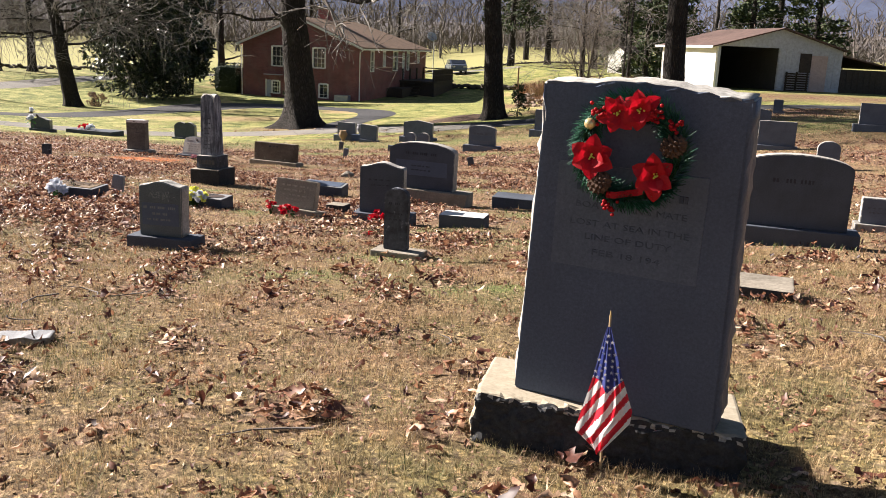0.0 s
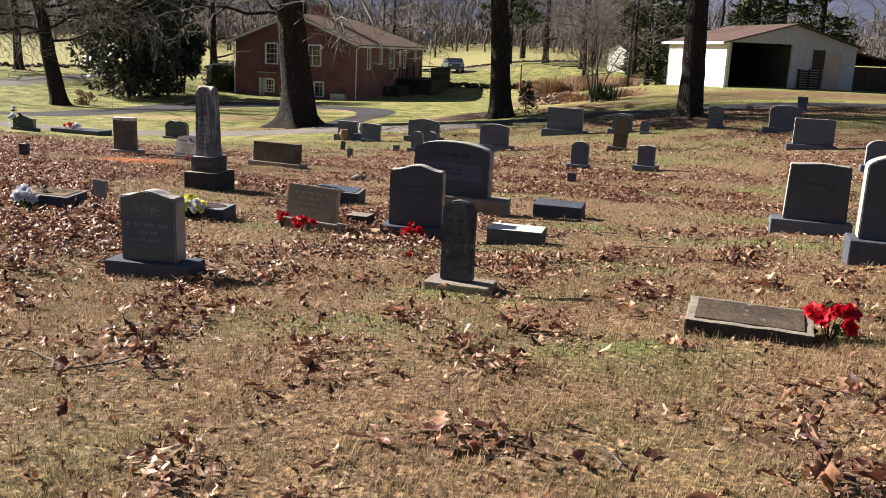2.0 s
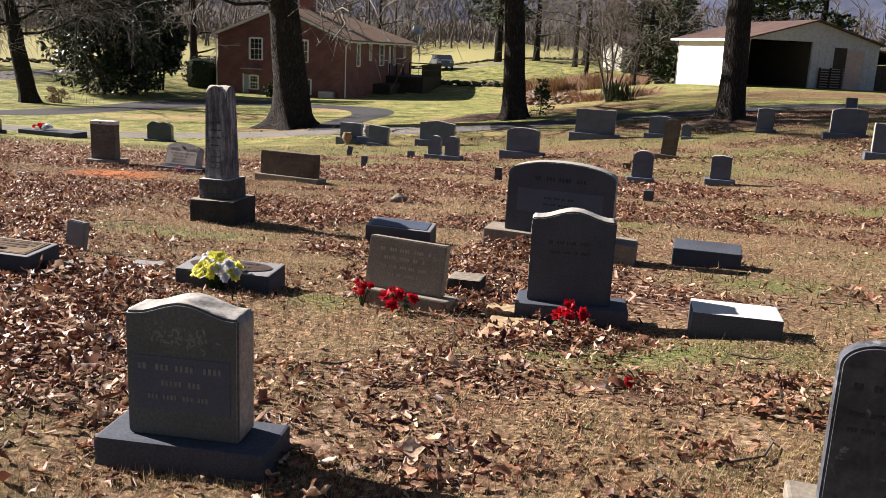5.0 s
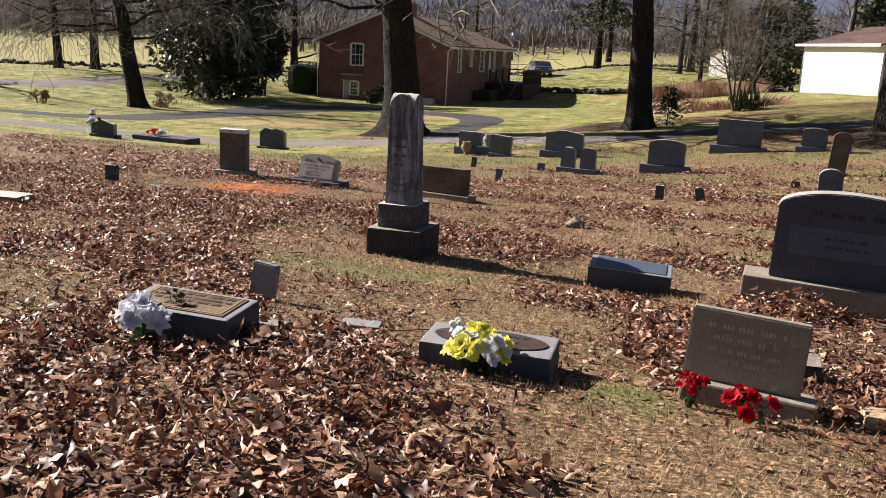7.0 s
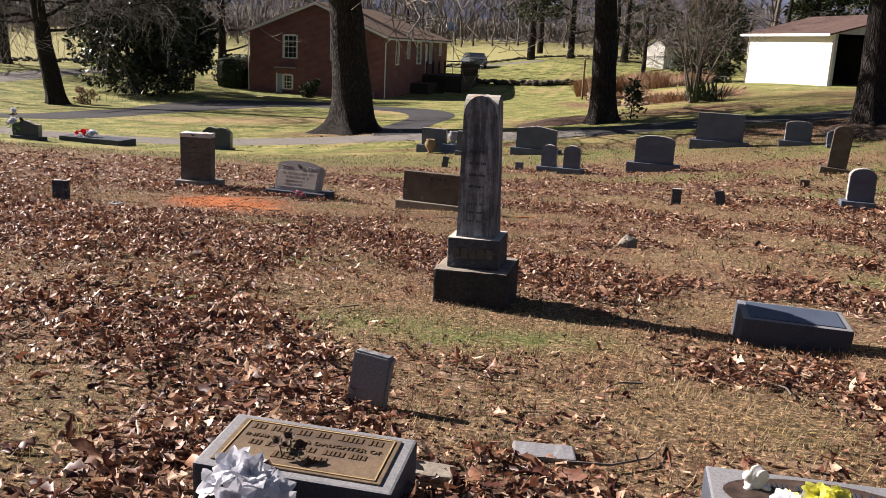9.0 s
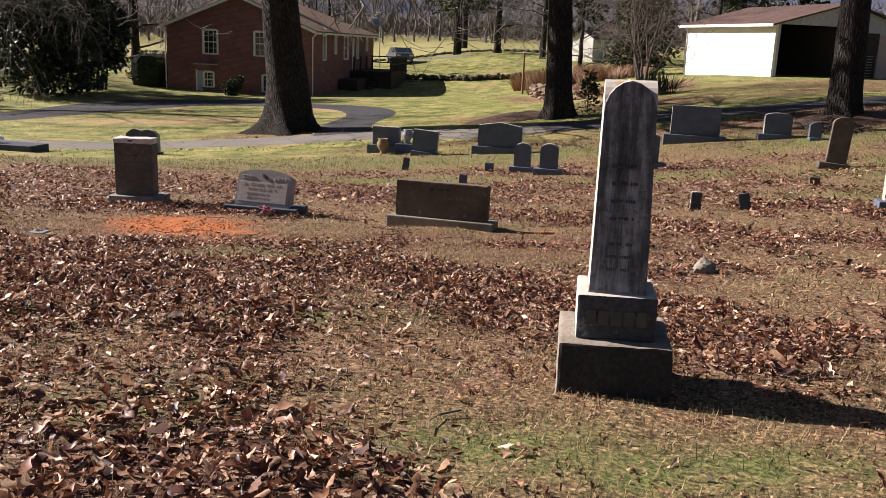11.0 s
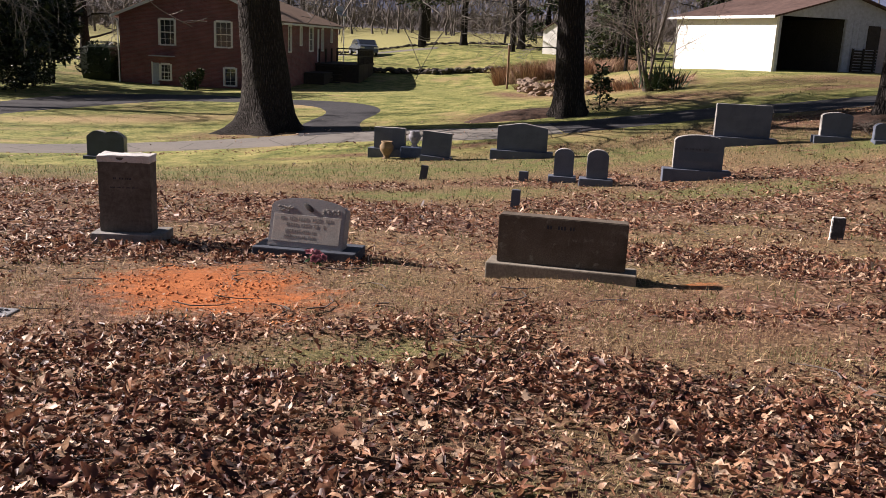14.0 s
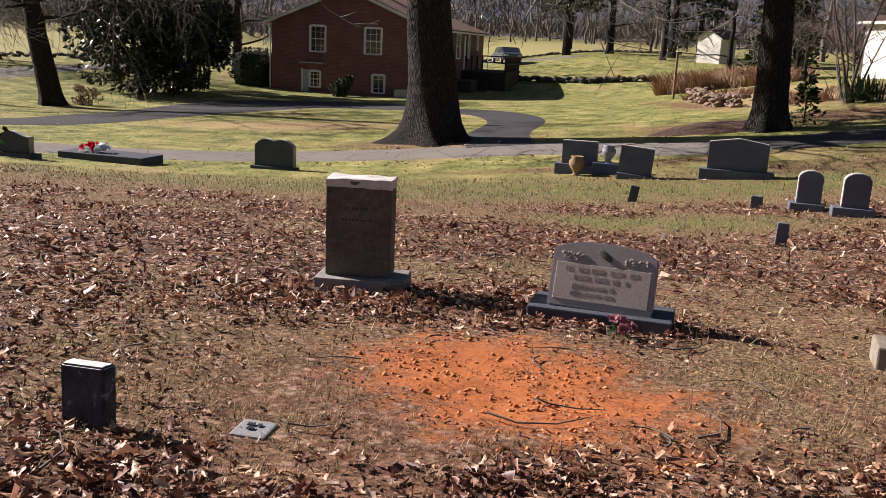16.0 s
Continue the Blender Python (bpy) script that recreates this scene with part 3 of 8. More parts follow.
def outline(w, h, style, n=10):
    """The upright outline of a stone, from its lower left corner over the top to its lower right."""
    half = w / 2
    if style == "flat":
        top = [(-half, h), (half, h)]
    elif style == "serp":            # shoulders and a swelling middle
        top = [(-half + w * k / (2 * n), h - 0.10 * w * (0.5 + 0.5 * math.cos(2 * math.pi * max(0, min(1, (k / (2 * n) - 0.06) / 0.88))))) for k in range(2 * n + 1)]
    elif style == "low_serp":        # nearly level, with a faint swell and dipped corners
        top = [(-half + w * k / (2 * n), h - 0.028 * w * (0.5 + 0.5 * math.cos(2 * math.pi * max(0, min(1, (k / (2 * n) - 0.03) / 0.94))))) for k in range(2 * n + 1)]
    elif style == "arch":
        top = [(half * math.sin(a), h - 0.13 * w * (1 - math.cos(a * 1.0)) / (1 - math.cos(math.pi / 2))) for a in (math.pi / 2 * (k / n - 1) for k in range(2 * n + 1))]
    elif style == "round":
        top = [(-half, h - 0.34 * w)] + [(half * math.sin(a), h - 0.34 * w * (1 - math.cos(a))) for a in (math.pi / 2 * (k / n - 1) for k in range(1, 2 * n))] + [(half, h - 0.34 * w)]
    elif style == "peak":
        top = [(-half, h - 0.08 * w), (-half * 0.96, h - 0.075 * w), (0, h), (half * 0.96, h - 0.075 * w), (half, h - 0.08 * w)]
    elif style == "heart":
        top = [(-half + w * k / (2 * n), h - 0.085 * w * abs(math.cos(math.pi * k / (2 * n) * 1.0)) ** 8 - 0.07 * w * (1 - abs(math.sin(2 * math.pi * k / (2 * n))) ** 0.6)) for k in range(2 * n + 1)]
    else:
        top = [(-half, h), (half, h)]
    return [(-half, 0)] + top + [(half, 0)]


def slab_mesh(points, depth, bevel=0.008, taper=0.0, jag=0.0, seed=0):
    """A slab with the outline given, front face at y = 0, its back at y = depth."""
    bm = bmesh.new()
    height = max(z for _, z in points)
    front = [bm.verts.new((x * (1 - taper * z / height), 0.25 * taper * depth * z / height, z)) for x, z in points]
    back = [bm.verts.new((x * (1 - taper * z / height), depth * (1 - 0.25 * taper * z / height), z)) for x, z in points]
    bm.faces.new(front)
    bm.faces.new(back[::-1])
    n = len(points)
    for k in range(n):
        bm.faces.new((front[(k + 1) % n], front[k], back[k], back[(k + 1) % n]))
    bmesh.ops.recalc_face_normals(bm, faces=bm.faces)
    if bevel:
        bmesh.ops.bevel(bm, geom=[e for e in bm.edges if e.calc_face_angle(0) > 0.5], offset=bevel, segments=2, affect="EDGES")
    if jag:
        es = [e for e in bm.edges if abs(e.verts[0].co.y - e.verts[1].co.y) > depth * 0.5]
        bmesh.ops.subdivide_edges(bm, edges=es, cuts=7, use_grid_fill=True)
        sides = [f for f in bm.faces if abs(f.normal.y) < 0.5]
        bmesh.ops.subdivide_edges(bm, edges=list({e for f in sides for e in f.edges if e.calc_length() > 0.05}), cuts=26 if jag > 0.012 else 12, use_grid_fill=True)
        for v in bm.verts:
            if 0.012 < v.co.y < depth - 0.012 and v.co.z > 0.02:
                q = v.co * 26 + Vector((seed, 0, 0))
                v.co += v.normal * jag * (noise.noise(q) + 0.6 * noise.noise(q * 2.3) + (0.9 if jag > 0.012 else 0.0))
        bm.normal_update()
        for f in bm.faces:
            f.smooth = abs(f.normal.y) < 0.6
    return bm


def bars(rows, y=-0.003, thick=0.004):
    """Lettering that stands for unreadable or private words: rows of (z, height, [(x0, x1), ...])."""
    bm = bmesh.new()
    for z, h, words in rows:
        for x0, x1 in words:
            box(bm, x0, x1, y, y + thick, z, z + h)
    return bm


def words(total, z, h, seed=0, gap=0.25):
    rng = random.Random(seed)
    h = h * 0.62
    at, out = -total / 2, []
    while at < total / 2 - h:
        length = min(h * rng.uniform(2.0, 4.5), total / 2 - at)
        cell = h * 0.8
        count = max(1, int(length / cell))
        for k in range(count):
            out.append((at + k * cell, at + k * cell + h * rng.uniform(0.4, 0.6)))
        at += length + h * (gap + 0.35)
    return (z + 0.2 * h, h, out)


def writing(row, size, width, parent, mat, at, depth=0.0015):
    """One line of cut capitals, centred, as tall as size and as wide as width."""
    curve = bpy.data.curves.new("lettering", "FONT")
    curve.body, curve.align_x, curve.size, curve.extrude, curve.resolution_u = row, "CENTER", size / 0.72, depth, 2
    holder = bpy.data.objects.new("lettering", curve)
    me = bpy.data.meshes.new_from_object(holder)
    bpy.data.objects.remove(holder)
    bpy.data.curves.remove(curve)
    co = np.empty(len(me.vertices) * 3)
    me.vertices.foreach_get("co", co)
    wide = np.ptp(co[0::3])
    co[0::3] *= width / wide
    me.vertices.foreach_set("co", co)
    me.materials.append(mat)
    ob = new("lettering", me)
    ob.parent = parent
    ob.matrix_basis = at
    return tagged(ob, kind="stuff")


def headstone(x, y, w, bh, off, dw, top, style, label, stone=None, foot=None, bd=0.30, dd=0.16, lean=0.0, nod=0.0, group="gravestones",
              turn=ROW, lines=(), letter=None, z=None, cap=None, jag=0.0, taper=0.0, panel=None, name="gravestone", sink=0.06, seed=1, chamfer=0.008, hewn=False):
    """A gravestone whose base's front left corner stands at x, y; off: how far in the upright stone begins."""
    stone, foot = stone or GRANITE, foot or stone or GRANITE
    u = Vector((math.cos(radians(turn)), math.sin(radians(turn)), 0))
    mid = Vector((x, y, 0)) + u * w / 2
    FOOTPRINTS.append((mid.x, mid.y, w, bd if bh > 0 else dd, turn))
    root = thing(name, pose(mid.x, mid.y, gz(mid.x, mid.y) if z is None else z, 0, 0, turn) @ pose(0, 0, 0, nod, lean, 0), label, "gravestone", group)
    tall = top - bh
    if bh > 0:
        bm = boxed(-w / 2, w / 2, 0, bd, -sink - 0.05, bh, bevel=0.012)
        if hewn:         # quarry-faced; sun on top and left side put in as paler stone
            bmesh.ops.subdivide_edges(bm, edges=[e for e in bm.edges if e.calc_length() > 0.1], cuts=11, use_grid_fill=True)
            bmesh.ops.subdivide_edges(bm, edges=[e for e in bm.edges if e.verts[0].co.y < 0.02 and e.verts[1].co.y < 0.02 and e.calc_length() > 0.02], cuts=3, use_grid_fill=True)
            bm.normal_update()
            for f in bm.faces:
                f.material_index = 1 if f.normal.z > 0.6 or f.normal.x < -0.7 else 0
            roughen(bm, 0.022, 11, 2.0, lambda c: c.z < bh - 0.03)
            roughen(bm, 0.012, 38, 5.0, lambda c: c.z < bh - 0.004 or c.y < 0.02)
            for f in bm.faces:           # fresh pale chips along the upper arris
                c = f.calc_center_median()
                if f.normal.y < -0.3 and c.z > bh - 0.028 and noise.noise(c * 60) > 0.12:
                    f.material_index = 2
        part("base", bm, [SHADED_BASE, foot, GRANITE_EDGE] if hewn else foot, root)
    dy = (bd - dd) / 2 if bh > 0 else 0
    cx = off + dw / 2 - w / 2 - 0.38 * dy
    bm = slab_mesh(outline(dw, tall + (sink if bh <= 0 else 0), style), dd, chamfer, taper=taper, jag=jag, seed=seed)
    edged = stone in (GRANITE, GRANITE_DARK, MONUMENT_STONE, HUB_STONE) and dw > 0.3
    if edged:            # rough pale sides and top, dressed front; hewn right side darkened as shade
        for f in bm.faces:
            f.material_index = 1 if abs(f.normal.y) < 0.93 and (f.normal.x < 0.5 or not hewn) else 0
    lit_marble = stone is MARBLE
    if lit_marble:         # black-stained front; sun on top and left put in as white stone
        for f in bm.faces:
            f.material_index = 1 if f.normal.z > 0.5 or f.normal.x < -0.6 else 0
    die = part("tablet", bm, [stone, GRANITE_EDGE] if edged else [STAINED, PALE_STONE] if lit_marble else stone, root, at=pose(cx, dy, bh if bh > 0 else -sink))
    # sunlit top added as a thin pale slab with chipped edges
    if cap:
        bm = boxed(-dw / 2 - 0.004, dw / 2 + 0.004, -0.004, dd + 0.004, tall - 0.055, tall + 0.012, bevel=0.008)
        bmesh.ops.subdivide_edges(bm, edges=[e for e in bm.edges if e.calc_length() > 0.03], cuts=6, use_grid_fill=True)
        roughen(bm, 0.012, 24, 3.0)
        part("chipped_top", bm, cap, die, "chipped top edge, pale for sunlight")
    if panel:
        z0, z1, frac = panel
        part("panel", boxed(-dw * frac / 2, dw * frac / 2, -0.0025, 0.012, z0, z1, bevel=0.001), GRANITE_POLISHED, die, at=pose(-0.012 if hewn else 0, 0.25 * taper * dd * (z0 + z1) / 2 / tall, 0))
    if lines:
        tagged(part("lettering", bars([words(t, up, h, seed + i) for i, (t, up, h) in enumerate(lines)], -0.005 if panel else -0.0025, 0.005), letter or (GREY_CUT if stone is GRANITE else ENGRAVED), die), kind="stuff")
    return root


# the tall leaning monument beside the path
MONUMENT = headstone(0.315, 2.928, 0.95, 0.18, 0.115, 0.72, 1.32, "low_serp", "tall dark granite monument leaning on its rough-hewn base", MONUMENT_STONE, GRANITE_ROUGH,
                     bd=0.45, dd=0.2, lean=2.5, nod=-2.0, turn=-16, z=0.997, jag=0.0125, taper=0.09, chamfer=0.008, hewn=True, panel=(0.51, 0.87, 0.69),
                     lines=[(0.38, 0.775, 0.036)], letter=FAINT_CUT, name="monument")
MONUMENT_FACE = pose(0.796, 2.838, 1.186, 0, 0, -28) @ pose(0, 0, 0, 3.0, 1.75, 0) @ pose(0, 0, -0.012)      # the tablet stands askew on its base
TABLET = next(c for c in MONUMENT.children if c.name.startswith("tablet"))
TABLET.matrix_basis = MONUMENT.matrix_basis.inverted() @ MONUMENT_FACE
for row, z, width in (("BOATSWAIN'S MATE", 0.722, 0.37), ("LOST AT SEA IN THE", 0.66, 0.4), ("LINE OF DUTY", 0.612, 0.29), ("FEB 18 194", 0.56, 0.23)):
    writing(row, 0.021, width, TABLET, FAINT_CUT, pose(-0.005, 0.0002, z, 90))
HUB = headstone(-2.353, 7.785, 0.63, 0.15, 0.125, 0.41, 0.645, "serp", "green-grey granite headstone with curved rough top and carved sprays", HUB_STONE, GRANITE_DARK, jag=0.007, dd=0.15, bd=0.27, z=0.495, turn=-14,
                lines=[(0.32, 0.245, 0.036), (0.15, 0.19, 0.032), (0.25, 0.14, 0.028)], letter=PALE_CUT, panel=(0.1, 0.3, 0.86), sink=0.12)
for side in (-1, 1):                     # shallow carved sprays over the panel
    rng = random.Random(side + 9)
    bm = bmesh.new()
    for k in range(34):
        p = Vector((side * (0.055 + rng.gauss(0, 0.03)), 0.001, 0.37 + rng.gauss(0, 0.02)))
        bmesh.ops.create_icosphere(bm, subdivisions=1, radius=rng.uniform(0.004, 0.01), matrix=Matrix.Translation(p) @ Matrix.Rotation(rng.uniform(0, 3), 4, "Y") @ Matrix.Diagonal((1.8, 0.3, 0.6, 1)))
    tagged(part("carving", bm, PALE_CUT, next(c for c in HUB.children if c.name.startswith("tablet")), "worn carved spray of leaves"), kind="stuff")
headstone(-0.155, 7.09, 0.43, 0.05, 0.115, 0.21, 0.57, "round", "narrow dark rounded headstone on a pale concrete footing", STAINED, CONCRETE, bd=0.24, dd=0.07,
          lines=[(0.12, 0.38, 0.03), (0.13, 0.3, 0.02), (0.12, 0.25, 0.02)])
headstone(-0.444, 10.108, 0.71, 0.17, 0.10, 0.525, 0.765, "serp", "dark granite headstone with a pale swelling top above red poinsettias", GRANITE_DARK, GRANITE_DARK, turn=-14, z=0.305, sink=0.1, bd=0.33, dd=0.17, jag=0.006,
          lines=[(0.3, 0.38, 0.03), (0.26, 0.32, 0.025)])
headstone(-0.24, 13.05, 1.45, 0.21, 0.22, 1.02, 0.90, "arch", "wide dark granite family headstone on a long grey base", GRANITE_DARK, CONCRETE, bd=0.38, dd=0.2, lean=1.0,
          lines=[(0.5, 0.5, 0.06), (0.3, 0.33, 0.03), (0.3, 0.27, 0.03)], panel=(0.2, 0.42, 0.8))
headstone(-1.435, 10.364, 0.60, 0.10, 0.03, 0.53, 0.44, "flat", "slanted weathered granite marker with raised lettering and artificial flowers", SLANT_STONE, CONCRETE, bd=0.3, dd=0.11, nod=-9, lean=2.5,
          lines=[(0.36, 0.25, 0.035), (0.3, 0.195, 0.035), (0.34, 0.14, 0.03), (0.22, 0.09, 0.03)], letter=SLANT_LETTER)
headstone(4.2, 11.66, 0.9, 0.16, 0.16, 0.7, 0.84, "low_serp", "blue-grey granite headstone with pale edges on a wide base", GRANITE_DARK, GRANITE, bd=0.32, dd=0.18, jag=0.005, taper=0.05, lines=[(0.4, 0.42, 0.05)])
headstone(3.52, 8.68, 1.25, 0.18, 0.10, 1.06, 0.93, "arch", "broad dark granite family headstone behind the monument", GRANITE_DARK, GRANITE_DARK, bd=0.38, dd=0.2, lines=[(0.45, 0.45, 0.07)])
headstone(6.09, 10.88, 0.59, 0.08, 0.09, 0.45, 0.42, "flat", "low pale headstone on a white base", GRANITE, MARBLE, lines=[(0.3, 0.2, 0.03), (0.26, 0.14, 0.03)])
headstone(-6.683, 22.116, 0.67, 0.11, 0.10, 0.485, 0.83, "flat", "weathered marble tablet with thick white-edged top on a stained base", STAINED_BROWN, MARBLE, bd=0.4, dd=0.21, turn=-12, cap=PALE_STONE,
          lines=[(0.2, 0.5, 0.03), (0.26, 0.42, 0.02)])
headstone(-3.30, 20.47, 1.26, 0.10, 0.11, 1.08, 0.51, "flat", "low wide brown lichen-stained granite headstone", GRANITE_BROWN, CONCRETE, bd=0.34, dd=0.2, nod=-3, turn=-26,
          lines=[(0.26, 0.31, 0.05)])
headstone(-8.81, 35.61, 1.07, 0.06, 0.1, 0.95, 0.67, "heart", "dark double-topped headstone beside the lane", GRANITE_DARK, GRANITE_DARK)
headstone(-14.24, 35.25, 1.08, 0.09, 0.05, 0.94, 0.54, "serp", "small dark headstone with a vase of pale flowers", GRANITE_DARK, GRANITE_DARK)
headstone(-2.25, 33.98, 0.96, 0.2, 0.16, 0.74, 0.69, "flat", "dark headstone of a pair with an urn before it", GRANITE, GRANITE)
headstone(-1.23, 32.85, 0.70, 0.09, 0.03, 0.66, 0.64, "flat", "dark headstone of a pair leaning slightly", GRANITE, GRANITE, lean=4)
headstone(0.27, 32.35, 1.40, 0.16, 0.17, 1.12, 0.78, "peak", "wide dark granite headstone near the lane", GRANITE, GRANITE)
headstone(0.31, 28.68, 0.51, 0.12, 0.12, 0.36, 0.63, "round", "small rounded headstone of a matching pair", GRANITE, GRANITE)
headstone(0.68, 28.09, 0.60, 0.12, 0.15, 0.38, 0.64, "round", "small rounded headstone of a matching pair", GRANITE, GRANITE)
headstone(2.29, 28.05, 1.21, 0.18, 0.2, 0.88, 0.81, "arch", "grey granite headstone with carved panels on a base", GRANITE, GRANITE, lines=[(0.5, 0.35, 0.05)], panel=(0.16, 0.32, 0.8))
headstone(4.9, 31.1, 1.51, 0.18, 0.2, 1.19, 0.90, "flat", "wide grey granite headstone by the lane", GRANITE, GRANITE, bd=0.36)
headstone(6.92, 30.15, 0.81, 0.12, 0.16, 0.64, 0.63, "arch", "grey headstone with rounded top by the lane", GRANITE, GRANITE)
headstone(5.86, 25.98, 0.59, 0.10, 0.17, 0.38, 0.99, "round", "tall narrow old marker leaning to one side", GRANITE_BROWN, GRANITE_BROWN, lean=4.0, dd=0.12)
headstone(3.74, 21.30, 0.51, 0.13, 0.11, 0.39, 0.65, "round", "small rounded dark headstone on a block base", GRANITE, GRANITE, lines=[(0.22, 0.3, 0.03)])
headstone(5.20, 21.04, 0.57, 0.11, 0.12, 0.38, 0.57, "peak", "small pointed dark headstone on a base", GRANITE, GRANITE, lines=[(0.22, 0.25, 0.03)])
headstone(9.82, 29.04, 0.55, 0.1, 0.05, 0.46, 0.69, "arch", "dark headstone near the far tree", GRANITE, GRANITE)
headstone(10.76, 27.04, 1.10, 0.12, 0.2, 0.88, 0.78, "arch", "dark granite headstone under the far tree", GRANITE, GRANITE)
headstone(9.94, 23.62, 1.19, 0.11, 0.17, 0.97, 0.77, "flat", "grey granite headstone in the far row", GRANITE, GRANITE)
headstone(9.82, 19.77, 0.70, 0.12, 0.11, 0.5, 0.66, "round", "rounded grey headstone in the far row", GRANITE, GRANITE)
headstone(14.07, 31.88, 0.40, 0.08, 0.03, 0.33, 0.5, "flat", "small dark headstone near the lane", GRANITE, GRANITE)
headstone(13.94, 25.83, 1.27, 0.22, 0.18, 0.93, 0.85, "flat", "grey headstone with dark front in the far row", GRANITE, GRANITE)
headstone(7.75, 29.28, 0.32, 0.06, 0.02, 0.27, 0.41, "round", "tiny rounded marker beside the lane", GRANITE, GRANITE)

# small unshaped markers
for x, y, w, h, d, style, lean, nod, mat, label in (
        (-3.788, 11.914, 0.172, 0.25, 0.06, "flat", 6, -6, MID_GRANITE, "small tilted marble footstone"),
        (1.25, 22.0, 0.15, 0.26, 0.05, "flat", 0, 3, MARBLE, "small pale upright footstone"),
        (1.96, 21.86, 0.15, 0.24, 0.06, "flat", -14, 0, GRANITE_DARK, "small dark tilted footstone"),
        (-1.41, 25.6, 0.13, 0.28, 0.1, "flat", 2, 0, GRANITE, "short square grey marker post"),
        (-0.12, 29.1, 0.18, 0.19, 0.12, "flat", 0, 0, GRANITE, "stubby square grey marker"),
        (-1.82, 30.1, 0.14, 0.27, 0.07, "flat", 8, 0, GRANITE_DARK, "small dark leaning marker"),
        (-7.522, 19.203, 0.204, 0.25, 0.08, "flat", -2, -5, MARBLE, "low square weathered marble footstone with pale top"),
        (3.23, 18.7, 0.16, 0.16, 0.12, "flat", 0, 0, GRANITE_DARK, "stubby square dark marker"),
        (4.54, 24.2, 0.17, 0.15, 0.1, "flat", 0, 0, GRANITE_BROWN, "stubby square brown marker")):
    headstone(x, y, w, 0, 0, w, h, style, label, mat, lean=lean, nod=nod, dd=d, group="footstones", name="footstone", sink=0.1, jag=0.004)


def ledger(x, y, w, d, h, label, mat=None, nod=0.0, lean=0.0, turn=ROW, plate=None, border=False, name="grave_marker", rough=0.0, lines=(), inset=None, top=None, dz=0.0):
    """A low flat marker whose front left corner lies at x, y."""
    u = Vector((math.cos(radians(turn)), math.sin(radians(turn)), 0))
    mid = Vector((x, y, 0)) + u * w / 2
    FOOTPRINTS.append((mid.x, mid.y, w, d, turn))
    root = thing(name, pose(mid.x, mid.y, gz(mid.x, mid.y) + dz if h > 0.05 else float(ground_z(np.array([mid.x]), np.array([mid.y]))[0]), 0, 0, turn) @ pose(0, 0, 0, nod, lean, 0), label, "grave marker", "flat grave markers")
    bm = boxed(-w / 2, w / 2, 0, d, -0.12, h, bevel=0.01)
    bmesh.ops.subdivide_edges(bm, edges=[e for e in bm.edges if e.calc_length() > 0.12], cuts=5, use_grid_fill=True)
    if rough:
        roughen(bm, rough, 22, x)
    # sunlight on the top is put in as a second, paler stone
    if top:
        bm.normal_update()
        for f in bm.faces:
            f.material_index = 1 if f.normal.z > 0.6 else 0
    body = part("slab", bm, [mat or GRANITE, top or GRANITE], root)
    if plate:
        if inset == "oval":
            bm = bmesh.new()
            ring = [bm.verts.new((math.cos(a) * w * 0.44, d / 2 + math.sin(a) * d * 0.38, h + 0.006)) for a in (k * math.pi / 16 for k in range(32))]
            bm.faces.new(ring)
            part("plate", bm, plate, root)
        else:
            part("plate", boxed(-w * 0.43, w * 0.43, d * 0.1, d * 0.9, h - 0.01, h + 0.006, bevel=0.003), plate, root)
            rim = bmesh.new()
            for a in (box, ):
                a(rim, -w * 0.40, w * 0.40, d * 0.135, d * 0.15, h + 0.004, h + 0.009)
                a(rim, -w * 0.40, w * 0.40, d * 0.85, d * 0.865, h + 0.004, h + 0.009)
                a(rim, -w * 0.40, -w * 0.392, d * 0.135, d * 0.865, h + 0.004, h + 0.009)
                a(rim, w * 0.392, w * 0.40, d * 0.135, d * 0.865, h + 0.004, h + 0.009)
            if plate is TAN_PLATE:
                part("rim", rim, RIM_TAN, root, "tan raised border line")
            else:
                rim.free()
    if lines:
        bm = bmesh.new()
        for i, (total, yy, hh) in enumerate(lines):
            _, _, spans = words(total, 0, hh, i + 3)
            for a, b in spans:
                box(bm, a, b, yy, yy + hh, h + 0.003, h + 0.0085)
        tagged(part("lettering", bm, PLATE_LETTER if plate is TAN_PLATE else ENGRAVED, root), kind="stuff")
    return root


GLEN = ledger(-4.238, 10.895, 0.637, 0.348, 0.15, "flat granite grave marker with bronzed plate, leaves around it", GRANITE_DARK, top=MID_GRANITE, nod=2.8, lean=1.2, turn=-16, plate=TAN_PLATE,
              lines=[(0.46, 0.252, 0.034), (0.4, 0.152, 0.03), (0.2, 0.092, 0.04)])
writing("INFANT SON & DAUGHTER OF", 0.022, 0.46, GLEN, PLATE_LETTER, pose(0.0, 0.2, 0.158), 0.001)
ledger(-2.657, 10.651, 0.66, 0.313, 0.10, "flat granite grave marker with an oval bronzed inset", GRANITE_DARK, top=MID_GRANITE, nod=2, turn=-15.6, dz=0.035, plate=BRONZE, inset="oval", lines=[(0.4, 0.2, 0.03), (0.3, 0.13, 0.025)])
ledger(-1.372, 13.36, 0.656, 0.334, 0.134, "dark flat grave marker tilted up at its far edge", GRANITE_DARK, nod=5, lean=1.7, turn=-15.4, dz=0.03, top=MID_GRANITE, plate=GRANITE_POLISHED)
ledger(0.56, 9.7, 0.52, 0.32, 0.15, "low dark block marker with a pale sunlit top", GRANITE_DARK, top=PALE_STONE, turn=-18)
ledger(1.50, 12.6, 0.62, 0.34, 0.17, "low dark slab marker in the leaves", GRANITE_DARK, nod=5)
